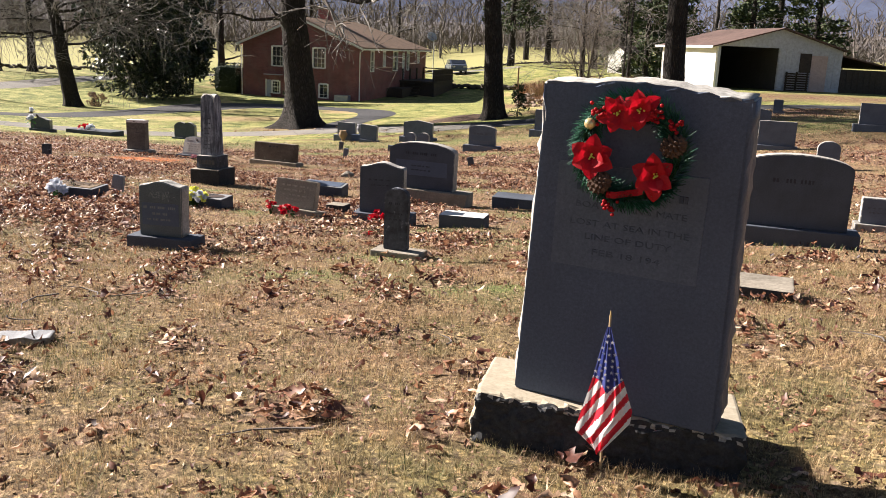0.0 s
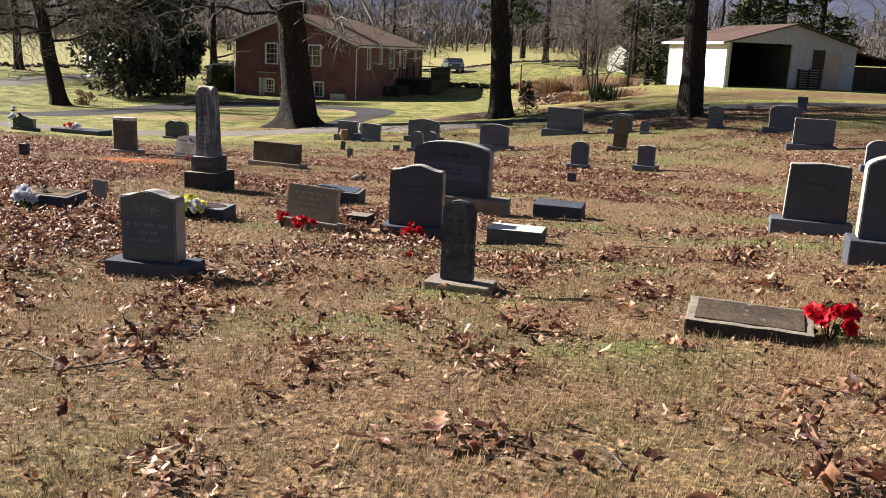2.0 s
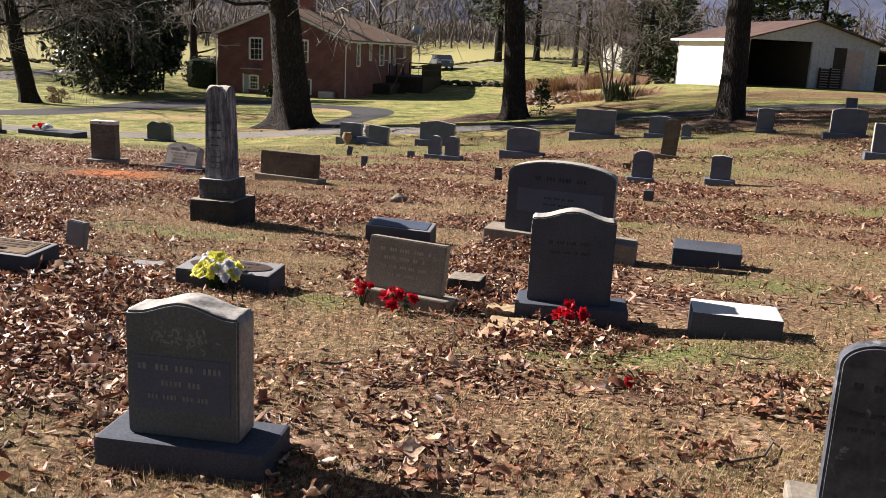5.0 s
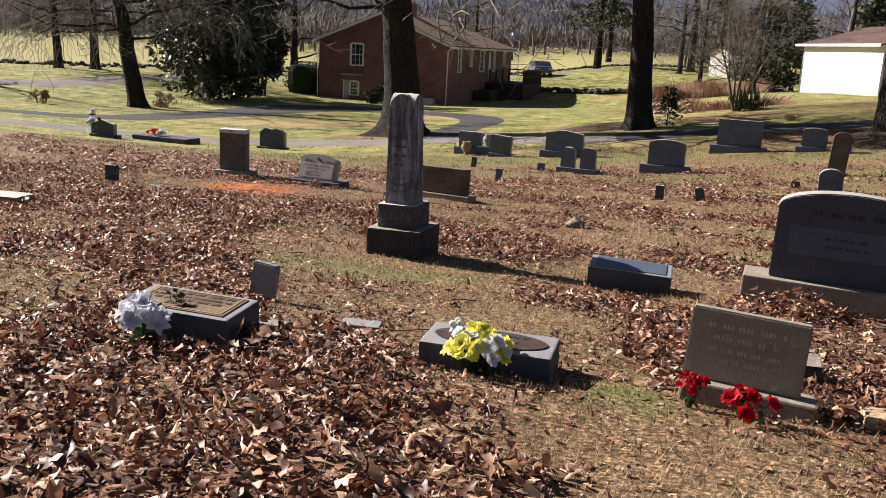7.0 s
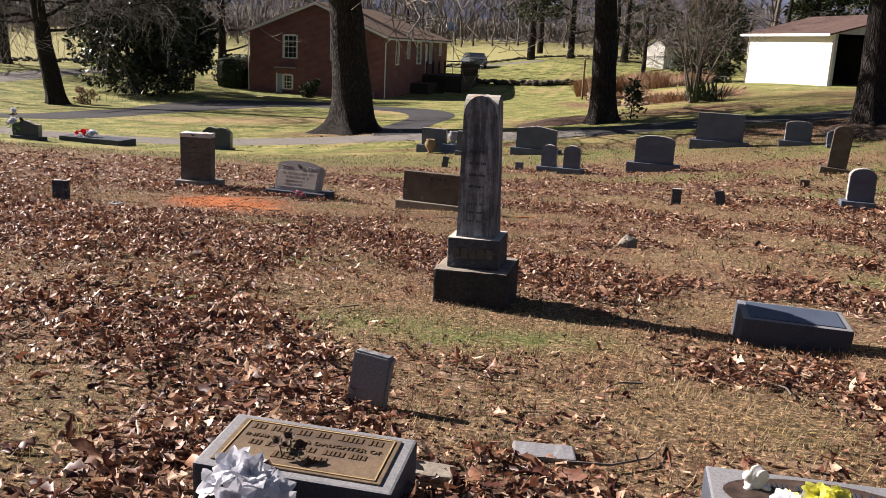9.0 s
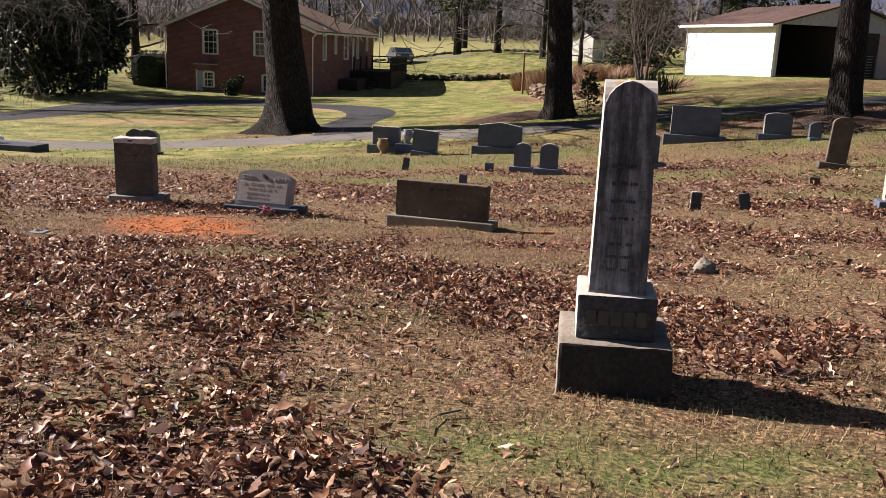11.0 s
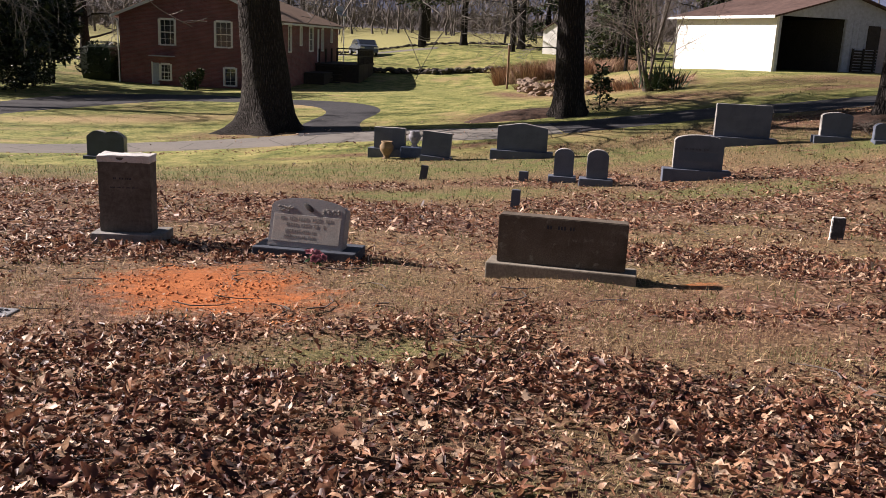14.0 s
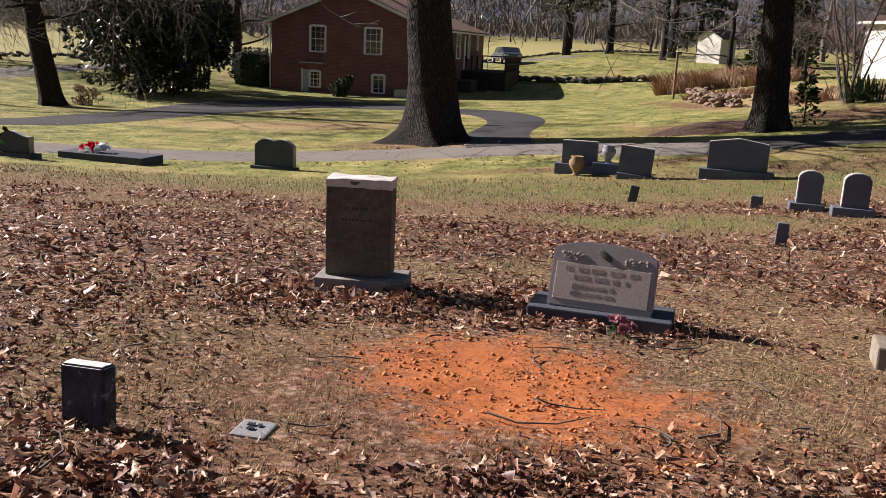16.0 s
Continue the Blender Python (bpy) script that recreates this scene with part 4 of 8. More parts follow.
ledger(1.09, 5.80, 0.60, 0.34, 0.13, "low mottled concrete grave marker with dark stained top", SHADED_BASE, dz=-0.045, top=CONCRETE, rough=0.007, nod=6, plate=MOTTLED, turn=-24)
ledger(2.05, 5.36, 0.55, 0.32, 0.13, "low concrete grave marker beside red flowers", SHADED_BASE, dz=-0.04, top=CONCRETE, rough=0.006, nod=4, turn=-24)
ledger(-13.05, 35.87, 2.16, 0.8, 0.15, "long low ledger with red flowers on it", GRANITE_DARK)
ledger(-6.857, 19.122, 0.151, 0.152, 0.008, "tiny flat stone plaque set in the turf", MID_GRANITE, turn=-18, lines=[(0.07, 0.085, 0.022), (0.045, 0.05, 0.022)], name="plaque")
ledger(-3.14, 11.38, 0.24, 0.12, 0.02, "flat stone chip half hidden by leaves", CONCRETE, top=MID_GRANITE, turn=-10, rough=0.006, name="plaque")
ledger(-3.60, 11.11, 0.2, 0.1, 0.05, "small pale paver beside a flat marker", CONCRETE, turn=-16, rough=0.005, name="paving_stone")
ledger(-1.98, 4.10, 0.34, 0.13, 0.035, "grey flat stone half sunk in the turf", CONCRETE, top=MID_GRANITE, turn=6, rough=0.01, name="paving_stone")
ledger(-0.66, 9.84, 0.3, 0.24, 0.03, "flat tan paving stone at a headstone's foot", SANDSTONE, turn=-16, rough=0.008, name="paving_stone")
ledger(-0.62, 10.19, 0.24, 0.2, 0.06, "tan paving stone beside a headstone's base", SANDSTONE, turn=-14, rough=0.008, name="paving_stone")
ledger(-0.80, 10.87, 0.24, 0.22, 0.11, "low grey stone block beside a slanted marker", SHADED_BASE, top=CONCRETE, turn=-20, rough=0.006, name="stone_block")


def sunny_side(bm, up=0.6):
    """Sunlight put into colour: left sides and tops take the paler second material."""
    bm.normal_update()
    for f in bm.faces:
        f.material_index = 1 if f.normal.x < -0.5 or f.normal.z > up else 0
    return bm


def obelisk():
    root = thing("obelisk", pose(-2.907, 14.37, 0.07, 0, 0, -18.6) @ pose(0, 0, 0, 0, -0.8, 0),
                 "weathered marble obelisk with gothic top on a die and granite base", "gravestone", "gravestones")
    w = 0.26
    bm = boxed(-w, w, -w, w, -0.2, 0.262, bevel=0.015)
    bmesh.ops.subdivide_edges(bm, edges=[e for e in bm.edges if e.calc_length() > 0.2], cuts=6, use_grid_fill=True)
    roughen(bm, 0.008, 16)
    part("base", sunny_side(bm), [SHADED_BASE, CONCRETE], root)
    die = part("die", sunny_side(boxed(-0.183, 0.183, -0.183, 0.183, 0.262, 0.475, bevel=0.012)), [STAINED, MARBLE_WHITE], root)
    tagged(part("lettering", bars([(0.335, 0.07, [(-0.14 + 0.058 * k, -0.095 + 0.058 * k) for k in range(5)])], -0.188, 0.008), PALE_LETTER, die), kind="stuff")
    bm = bmesh.new()
    low, high, h = 0.132, 0.116, 0.835

    def ring(s, z):
        return [bm.verts.new(p) for p in ((-s, -s, z), (s, -s, z), (s, s, z), (-s, s, z))]
    a, b = ring(low, 0.475), ring(high, 0.475 + h)
    for k in range(4):
        bm.faces.new((a[k], a[(k + 1) % 4], b[(k + 1) % 4], b[k]))
    # four pointed gables whose vaults meet over the middle
    arch = [(1.0, 0.0), (0.95, 0.3), (0.82, 0.56), (0.6, 0.78), (0.32, 0.93), (0.0, 1.0)]
    rise, roofs = 0.14, []
    for k in range(4):
        turn = Matrix.Rotation(k * math.pi / 2, 3, "Z")
        at = lambda x, y, z: bm.verts.new(turn @ Vector((x * high, y * high, 0.475 + h + z * rise)))
        front = {side: [at(side * u, -1, z) for u, z in arch] for side in (-1, 1)}
        bm.faces.new(front[1] + front[-1][-2::-1])
        for side in (-1, 1):
            inner = [at(side * u, -u, z) for u, z in arch]
            for i in range(len(arch) - 1):
                roofs.append(bm.faces.new((front[side][i], front[side][i + 1], inner[i + 1], inner[i])))
    bmesh.ops.remove_doubles(bm, verts=bm.verts, dist=0.0005)
    bmesh.ops.recalc_face_normals(bm, faces=bm.faces)
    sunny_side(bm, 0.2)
    # the gable vaults catch the sun, so they take the pale colour too
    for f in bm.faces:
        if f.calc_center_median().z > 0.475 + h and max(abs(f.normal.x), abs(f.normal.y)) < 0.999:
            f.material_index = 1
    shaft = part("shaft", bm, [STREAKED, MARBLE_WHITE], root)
    tagged(part("lettering", bars([words(0.12, z, 0.022, k) for k, z in enumerate((1.06, 0.98, 0.9, 0.82, 0.7, 0.64, 0.58))], -0.131, 0.008), WORN_CUT, shaft), kind="stuff")
    part("footing", boxed(-0.135, 0.135, -0.135, 0.135, 0.47, 0.485, bevel=0.004), MARBLE, root)


obelisk()


CRESTED_STONE = stone_mat("silver grey granite", (0.4, 0.4, 0.405), (0.25, 0.25, 0.255), (0.17, 0.168, 0.165), 0.35)


def crested_headstone():
    """The slant-faced granite stone with carved corners above the bare clay."""
    root = thing("gravestone", pose(-4.773, 21.259, gz(-4.773, 21.259) + 0.01, 0, 0, -23), "grey granite headstone with carved flowers above bare clay", "gravestone", "gravestones")
    part("base", boxed(-0.48, 0.48, 0, 0.4, -0.12, 0.085, bevel=0.012), GRANITE_DARK, root)
    die = part("tablet", slab_mesh(outline(0.70, 0.46, "arch"), 0.17, jag=0.003), CRESTED_STONE, root, at=pose(-0.01, 0.07, 0.085, -18, 1.0))
    part("panel", boxed(-0.315, 0.315, -0.004, 0.004, 0.05, 0.30, bevel=0.002), LIGHT_GRANITE, die, "pale frosted panel")
    tagged(part("lettering", bars([words(0.5, 0.245, 0.045, 1), words(0.38, 0.19, 0.045, 2), words(0.2, 0.135, 0.034, 3), words(0.2, 0.085, 0.034, 4)], -0.0055, 0.003), SOFT_LETTER, die), kind="stuff")
    writing("JAN", 0.028, 0.075, die, SOFT_LETTER, pose(-0.16, -0.0048, 0.14, 90))
    writing("MAR", 0.028, 0.08, die, SOFT_LETTER, pose(-0.165, -0.0048, 0.09, 90))
    for side in (-1, 1):
        bm = bmesh.new()
        rng = random.Random(side + 4)
        for _ in range(26):
            cx, cz, r = side * (0.215 + rng.uniform(-0.075, 0.075)), 0.35 + rng.uniform(-0.022, 0.022), rng.uniform(0.006, 0.013)
            bmesh.ops.create_icosphere(bm, subdivisions=1, radius=r, matrix=Matrix.Translation((cx, -0.002, cz)) @ Matrix.Diagonal((1, 0.5, 1, 1)))
        tagged(part("carving", bm, SOFT_LETTER, die, "carved flowers"), kind="stuff")
    bm = bmesh.new()
    bmesh.ops.create_icosphere(bm, subdivisions=2, radius=0.04, matrix=Matrix.Translation((0, -0.002, 0.375)) @ Matrix.Rotation(0.6, 4, "Y") @ Matrix.Diagonal((1.6, 0.25, 0.6, 1)))
    part("emblem", bm, PALE_LETTER, die)


crested_headstone()


PINK_ROCK = stone_mat("pinkish quartz", (0.7, 0.56, 0.52), (0.5, 0.38, 0.35), (0.35, 0.26, 0.23), 0.4, speck=30)
ledger(-7.75, 15.85, 0.66, 0.3, 0.06, "pale flat stone slab half sunk in leaves", CONCRETE, top=LIGHT_GRANITE, rough=0.008, turn=-14)


def rock(x, y, s, label, mat=CONCRETE, seed=0):
    bm = bmesh.new()
    bmesh.ops.create_icosphere(bm, subdivisions=3, radius=1)
    for v in bm.verts:
        v.co *= 1 + 0.35 * noise.noise(v.co * 1.3 + Vector((seed, seed, 0))) + 0.12 * noise.noise(v.co * 4)
        v.co = Vector((v.co.x * s[0], v.co.y * s[1], v.co.z * s[2]))
    ob = part("rock", bm, mat, None, label, at=pose(x, y, gz(x, y) + s[2] * 0.25, 0, 0, seed * 40))
    return tagged(ob, category="rock")


rock(-0.86, 17.4, (0.13, 0.09, 0.09), "small grey rock among leaves", seed=1)
rock(-4.7, 10.1, (0.1, 0.07, 0.04), "pale flat rock among leaves", CONCRETE, 2)
rock(-6.6, 13.9, (0.11, 0.08, 0.075), "pinkish pale rock in the turf", PINK_ROCK, 3)

# ---- trees ----
class Shape:
    """Vertices and quads gathered into one mesh."""
    def __init__(self):
        self.v, self.f = [], []

    def tube(self, pts, radii, sides):
        start = len(self.v)
        for i, (p, r) in enumerate(zip(pts, radii)):
            d = (pts[min(i + 1, len(pts) - 1)] - pts[max(i - 1, 0)])
            d = d.normalized() if d.length > 1e-6 else Vector((0, 0, 1))
            a = d.orthogonal().normalized() if abs(d.z) < 0.9 else Vector((1, 0, 0)).cross(d).normalized()
            b = d.cross(a)
            for k in range(sides):
                ang = 2 * math.pi * k / sides
                self.v.append(p + a * (math.cos(ang) * r) + b * (math.sin(ang) * r))
        for i in range(len(pts) - 1):
            for k in range(sides):
                n = start + i * sides
                self.f.append((n + k, n + (k + 1) % sides, n + sides + (k + 1) % sides, n + sides + k))

    def mesh(self, name, mat, smooth=True):
        return raw(name, [tuple(p) for p in self.v], self.f, mat, smooth)


def grow(thick, fine, p, d, length, r, level, rng, droop, last, twist=0.35, kids=(4, 6, 7, 6), thin=0.004):
    """One limb and, along it, its side branches."""
    n = (7, 6, 4, 3, 2)[level]
    pts, radii = [p.copy()], [r]
    for k in range(n):
        d = (d + Vector((rng.gauss(0, twist), rng.gauss(0, twist), rng.gauss(0, twist * 0.7))) * 0.45 + Vector((0, 0, -droop * 0.14 * (k + 1) / n * level))).normalized()
        p = p + d * (length / n)
        pts.append(p.copy())
        radii.append(max(r * (1 - 0.8 * (k + 1) / n), thin))
    (thick if level < 2 else fine).tube(pts, radii, (9, 6, 4, 3, 3)[level])
    if level >= last:
        return
    for k in range(kids[min(level, 3)]):
        at = rng.uniform(0.25, 1.0)
        i = min(int(at * n), n - 1)
        q = pts[i].lerp(pts[i + 1], at * n - i)
        side = Vector((rng.gauss(0, 1), rng.gauss(0, 1), rng.gauss(0.1, 0.6)))
        side = (side - side.project(d)).normalized()
        ahead = (pts[i + 1] - pts[i]).normalized()
        grow(thick, fine, q, (ahead * 0.65 + side * 0.85).normalized(), length * rng.uniform(0.38, 0.62), radii[i] * rng.uniform(0.45, 0.65), level + 1, rng, droop, last, twist, kids, thin)


TWIG = plain_mat("grey twigs", (0.19, 0.172, 0.158), 0.9, vary=0.35, scale=3, relief=0)
TWIG_BROWN = plain_mat("brown twigs", (0.12, 0.098, 0.082), 0.9, vary=0.35, scale=3, relief=0)
TWIG_DARK = plain_mat("dim far twigs", (0.125, 0.108, 0.1), 0.95, vary=0.3, scale=1, relief=0)


def bare_tree(x, y, height, r, label, seed, first=0.3, limbs=9, droop=0.6, last=3, lean=(0, 0), flare=1.9, group="", reach=0.45, kids=(4, 6, 7, 6), limb=1.0, twist=0.35, boughs=(), coarse=1.0):
    rng = random.Random(seed)
    thin = (0.004 + 0.0002 * max(y - 30, 0)) * coarse
    thick, fine = Shape(), Shape()
    n = 26
    pts, radii = [], []
    rises = [(k / n) ** 1.9 for k in range(n + 1)]
    for s in rises:
        wob = Vector((rng.gauss(0, 0.05), rng.gauss(0, 0.05), 0)) * r * 2 * min(s * 2, 1)
        pts.append(Vector((lean[0] * s * height, lean[1] * s * height, -0.25 + s * height)) + wob)
        radii.append(r * ((1 - 0.82 * s ** 1.1) + (flare - 1) * (0.75 * math.exp(-s * height / (0.32 * r)) + 0.25 * math.exp(-s * height / (1.3 * r)))))
    root = thing("tree", pose(x, y, gz(x, y)), label, "tree", group)
    # the trunk, fluted at its foot
    sides, base = 20, len(thick.v)
    for i, (p, rr) in enumerate(zip(pts, radii)):
        for k in range(sides):
            a = 2 * math.pi * k / sides
            foot = math.exp(-max(p.z, 0) / (0.8 * r))
            m = 1 + 0.24 * foot * math.sin(5 * a + seed) + 0.09 * foot * math.sin(8 * a + 2 * seed) + 0.03 * math.sin(3 * a + p.z)
            thick.v.append(p + Vector((math.cos(a) * rr * m, math.sin(a) * rr * m, 0)))
    for i in range(n):
        for k in range(sides):
            q = base + i * sides
            thick.f.append((q + k, q + (k + 1) % sides, q + sides + (k + 1) % sides, q + sides + k))
    for k in range(limbs):
        s = first + (0.97 - first) * (k / max(limbs - 1, 1)) ** 0.9
        i = max(k2 for k2 in range(n) if rises[k2] <= s)
        a = seed * 1.3 + k * 2.4 + rng.gauss(0, 0.3)
        up = 0.15 + 0.9 * (s - first) / (1 - first)
        d = Vector((math.cos(a), math.sin(a), up)).normalized()
        grow(thick, fine, pts[i].copy(), d, height * reach * (1.05 - 0.6 * (s - first)) * rng.uniform(0.8, 1.15), radii[i] * rng.uniform(0.3, 0.42) * limb, 1, rng, droop, last, twist, kids, thin)
    for z, d, length, rr in boughs:      # heavy low boughs
        i = max(k2 for k2 in range(n) if rises[k2] <= (z + 0.25) / height)
        grow(thick, fine, pts[i].copy(), Vector(d).normalized(), length, rr, 1, rng, droop * 0.2, last, twist, kids, thin)
    for name, shape, mat in (("trunk", thick, BARK), ("crown", fine, TWIG)):
        ob = new(name, shape.mesh(name, mat))
        ob.parent = root
    return root


# unseen upper boughs, added to throw streaks of shade over the lane
SHADE_BOUGHS = [(8.6, (-0.6, 0.7, 0.5), 8, 0.26), (9.2, (0.7, 0.6, 0.5), 8, 0.25), (10, (-0.9, -0.3, 0.5), 8, 0.24), (10.6, (0.8, -0.5, 0.6), 8, 0.22), (12, (0.1, 1, 0.7), 7, 0.2), (12.6, (-0.1, -1, 0.7), 7, 0.2)]
LOW_BOUGHS = [(4.4, (0.9, -0.3, 0.25), 6, 0.1), (4.9, (-0.9, -0.2, 0.3), 6, 0.1), (5.5, (0.6, -0.7, 0.2), 6, 0.08), (4.7, (-0.5, -0.8, 0.25), 5, 0.08)]
bare_tree(-4.18, 41.5, 19, 0.73, "massive old oak with flared roots and bare branches", 4, first=0.38, limbs=13, droop=-0.2, last=4, flare=2.5, reach=0.4, lean=(-0.08, 0), limb=1.15, coarse=1.7, kids=(4, 8, 7, 3), twist=0.75, boughs=[(7.4, (0.9, -0.2, 0.6), 6.5, 0.24), (5.0, (-0.8, -0.5, 0.2), 5.0, 0.08), (5.3, (-0.9, 0.1, 0.25), 5.5, 0.09)] + SHADE_BOUGHS)
bare_tree(4.44, 38.2, 18, 0.44, "tall straight bare tree with dark bark beside the lane", 7, first=0.44, limbs=14, droop=-0.2, last=4, flare=2.2, reach=0.38, lean=(-0.06, 0), limb=1.6, coarse=2.2, kids=(4, 8, 6, 3), twist=0.5, boughs=SHADE_BOUGHS)
bare_tree(10.14, 31.6, 17, 0.42, "tall bare tree with dark bark and leaf litter at its foot", 11, first=0.44, limbs=14, droop=0.0, last=4, flare=2.2, reach=0.38, lean=(-0.03, 0), limb=1.6, coarse=2.2, kids=(4, 8, 6, 3), twist=0.5)
bare_tree(-20.1, 56.8, 15, 0.5, "leaning bare tree on the lawn", 5, first=0.3, limbs=14, droop=1.5, lean=(-0.16, 0.0), flare=1.5, reach=0.46, limb=0.7, kids=(4, 8, 9, 6), twist=0.55, boughs=LOW_BOUGHS + [(6.2, (0.9, 0.3, 0.2), 7, 0.1), (5.4, (0.95, -0.6, 0.15), 6, 0.08)])
bare_tree(-33.8, 78, 13, 0.35, "bare tree at the edge of the hay field", 21, first=0.28, limbs=12, droop=1.4, lean=(-0.05, 0), reach=0.5, limb=0.7, kids=(4, 8, 8, 4), twist=0.5, boughs=LOW_BOUGHS, group="field trees")
bare_tree(-31.3, 79, 13, 0.38, "bare tree at the edge of the hay field", 23, first=0.28, limbs=12, droop=1.4, reach=0.5, limb=0.7, kids=(4, 8, 8, 4), twist=0.5, boughs=LOW_BOUGHS, group="field trees")
bare_tree(-14.9, 78, 11, 0.36, "spreading bare tree behind the dark hedge", 25, first=0.2, limbs=14, droop=0.3, reach=0.62, limb=0.75, kids=(4, 8, 8, 6), twist=0.5)
bare_tree(17.3, 100, 14, 0.36, "bare tree beyond the lawn", 33, first=0.22, limbs=13, limb=0.8, twist=0.5, reach=0.5, kids=(4, 7, 7, 4), group="far lawn trees")
bare_tree(21.0, 93, 13, 0.36, "bare tree near the small white outhouse", 35, first=0.22, limbs=12, limb=0.8, twist=0.5, kids=(4, 7, 7, 4), group="far lawn trees")
bare_tree(19.2, 90, 12, 0.26, "thin bare tree near the small white outhouse", 37, first=0.25, limbs=11, twist=0.5, kids=(4, 7, 7, 4), group="far lawn trees")
bare_tree(13.2, 62, 8, 0.16, "thin bare tree behind the dry grass", 39, first=0.15, limbs=10, reach=0.5)
bare_tree(16.0, 60, 9, 0.14, "thin pale bare tree beside the shed", 41, first=0.15, limbs=9, reach=0.45)
bare_tree(14.9, 57, 7, 0.1, "thin pale bare sapling beside the shed", 43, first=0.15, limbs=9, reach=0.45)
bare_tree(24, 66, 10, 0.2, "bare tree behind the shed", 47, first=0.2, limbs=10, reach=0.45)
bare_tree(-40, 66, 13, 0.35, "bare tree far along the road", 49, first=0.25, limbs=9, droop=1.2, reach=0.5, group="field trees")
bare_tree(0.5, 108, 12, 0.25, "bare tree behind the brick house", 51, first=0.3, limbs=9, reach=0.45, group="far lawn trees")
bare_tree(-9, 97, 13, 0.3, "bare tree behind the brick house", 53, first=0.3, limbs=9, reach=0.45, group="far lawn trees")


def bare_shrub(x, y, h, stems, label, seed):
    """Several thin stems from one stool, branching high."""
    rng = random.Random(seed)
    root = thing("tree", pose(x, y, gz(x, y)), label, "tree")
    fine = Shape()
    for k in range(stems):
        thick = Shape()
        a = k * 2.4 + rng.gauss(0, 0.3)
        p = Vector((math.cos(a) * 0.12, math.sin(a) * 0.12, -0.15))
        grow(thick, fine, p, Vector((math.cos(a) * 0.22, math.sin(a) * 0.22, 1)).normalized(), h * rng.uniform(0.75, 1.05), 0.05 * rng.uniform(0.7, 1.2), 1, rng, 0.1, 4, 0.22, (4, 8, 5, 3))
        new("stem", thick.mesh("stem", TWIG_BROWN)).parent = root
    new("crown", fine.mesh("crown", TWIG_BROWN)).parent = root
    return root


bare_shrub(9.6, 43.6, 5.2, 8, "small multi-stemmed bare tree above a yucca", 45)


def brush_pile(x, y, r, n, label, seed):
    """A loose heap of cut twigs, tangled."""
    rng = random.Random(seed)
    shape = Shape()
    for k in range(n):
        a, s, turn = rng.uniform(0, 6.3), r * math.sqrt(rng.random()), rng.uniform(0, 6.3)
        c = Vector((math.cos(a) * s, math.sin(a) * s * 0.7, 0.05 + 0.42 * r * (1 - s / r) * rng.random()))
        d = Vector((math.cos(turn), math.sin(turn), rng.gauss(0.25, 0.35))).normalized() * rng.uniform(0.2, 0.55)
        bend = Vector((rng.gauss(0, 0.06), rng.gauss(0, 0.06), rng.uniform(0, 0.08)))
        shape.tube([c - d * 0.5, c + bend, c + d * 0.5], [0.012, 0.01, 0.005], 4)
    ob = new("brush_pile", shape.mesh("brush_pile", TWIG_BROWN))
    ob.location = (x, y, gz(x, y))
    return tagged(ob, label, "brush pile", kind="stuff")


brush_pile(9.0, 30.2, 0.8, 260, "tangled heap of cut brown twigs near a tree", 3)


def leaf_cards(n, rng, place, size, slim=0.24, fold=0.25):
    """n folded leaf blades; place(rng) gives a point and an outward way."""
    verts, faces = np.zeros((n * 6, 3), np.float32), np.zeros((n * 2, 4), np.int32)
    for k in range(n):
        p, out = place(rng)
        d = (out + Vector((rng.gauss(0, 0.6), rng.gauss(0, 0.6), rng.gauss(0.1, 0.5)))).normalized()
        s = d.cross(Vector((rng.gauss(0, 1), rng.gauss(0, 1), rng.gauss(0, 1)))).normalized()
        u = s.cross(d)
        L = size * rng.uniform(0.6, 1.3)
        w = L * slim
        q = [p, p + d * L * 0.5 + s * w + u * w * fold, p + d * L, p + d * L * 0.5 - s * w + u * w * fold, p + d * L * 0.5]
        verts[k * 6:k * 6 + 5] = [tuple(v) for v in q]
        verts[k * 6 + 5] = tuple(q[4])
        faces[k * 2] = (k * 6, k * 6 + 1, k * 6 + 2, k * 6 + 4)
        faces[k * 2 + 1] = (k * 6, k * 6 + 4, k * 6 + 2, k * 6 + 3)
    return verts, faces


EVERGREEN = varied_mat("glossy evergreen leaves", [(0.0, (0.008, 0.015, 0.007)), (0.6, (0.014, 0.026, 0.01)), (1.0, (0.034, 0.05, 0.018))], rough=0.3, sheen=0.2)
NEEDLES = varied_mat("conifer needles", [(0.0, (0.018, 0.03, 0.012)), (0.6, (0.035, 0.055, 0.02)), (1.0, (0.07, 0.085, 0.03))], rough=0.7)
HEDGE_LEAF = varied_mat("clipped hedge leaves", [(0.0, (0.008, 0.014, 0.007)), (1.0, (0.025, 0.04, 0.015))], rough=0.5)
DRY_STEM = varied_mat("dry ornamental grass", [(0.0, (0.14, 0.078, 0.055)), (0.5, (0.3, 0.185, 0.125)), (1.0, (0.46, 0.32, 0.21))], rough=0.9)
YUCCA = varied_mat("yucca blades", [(0.0, (0.02, 0.04, 0.02)), (1.0, (0.06, 0.09, 0.045))], rough=0.4)


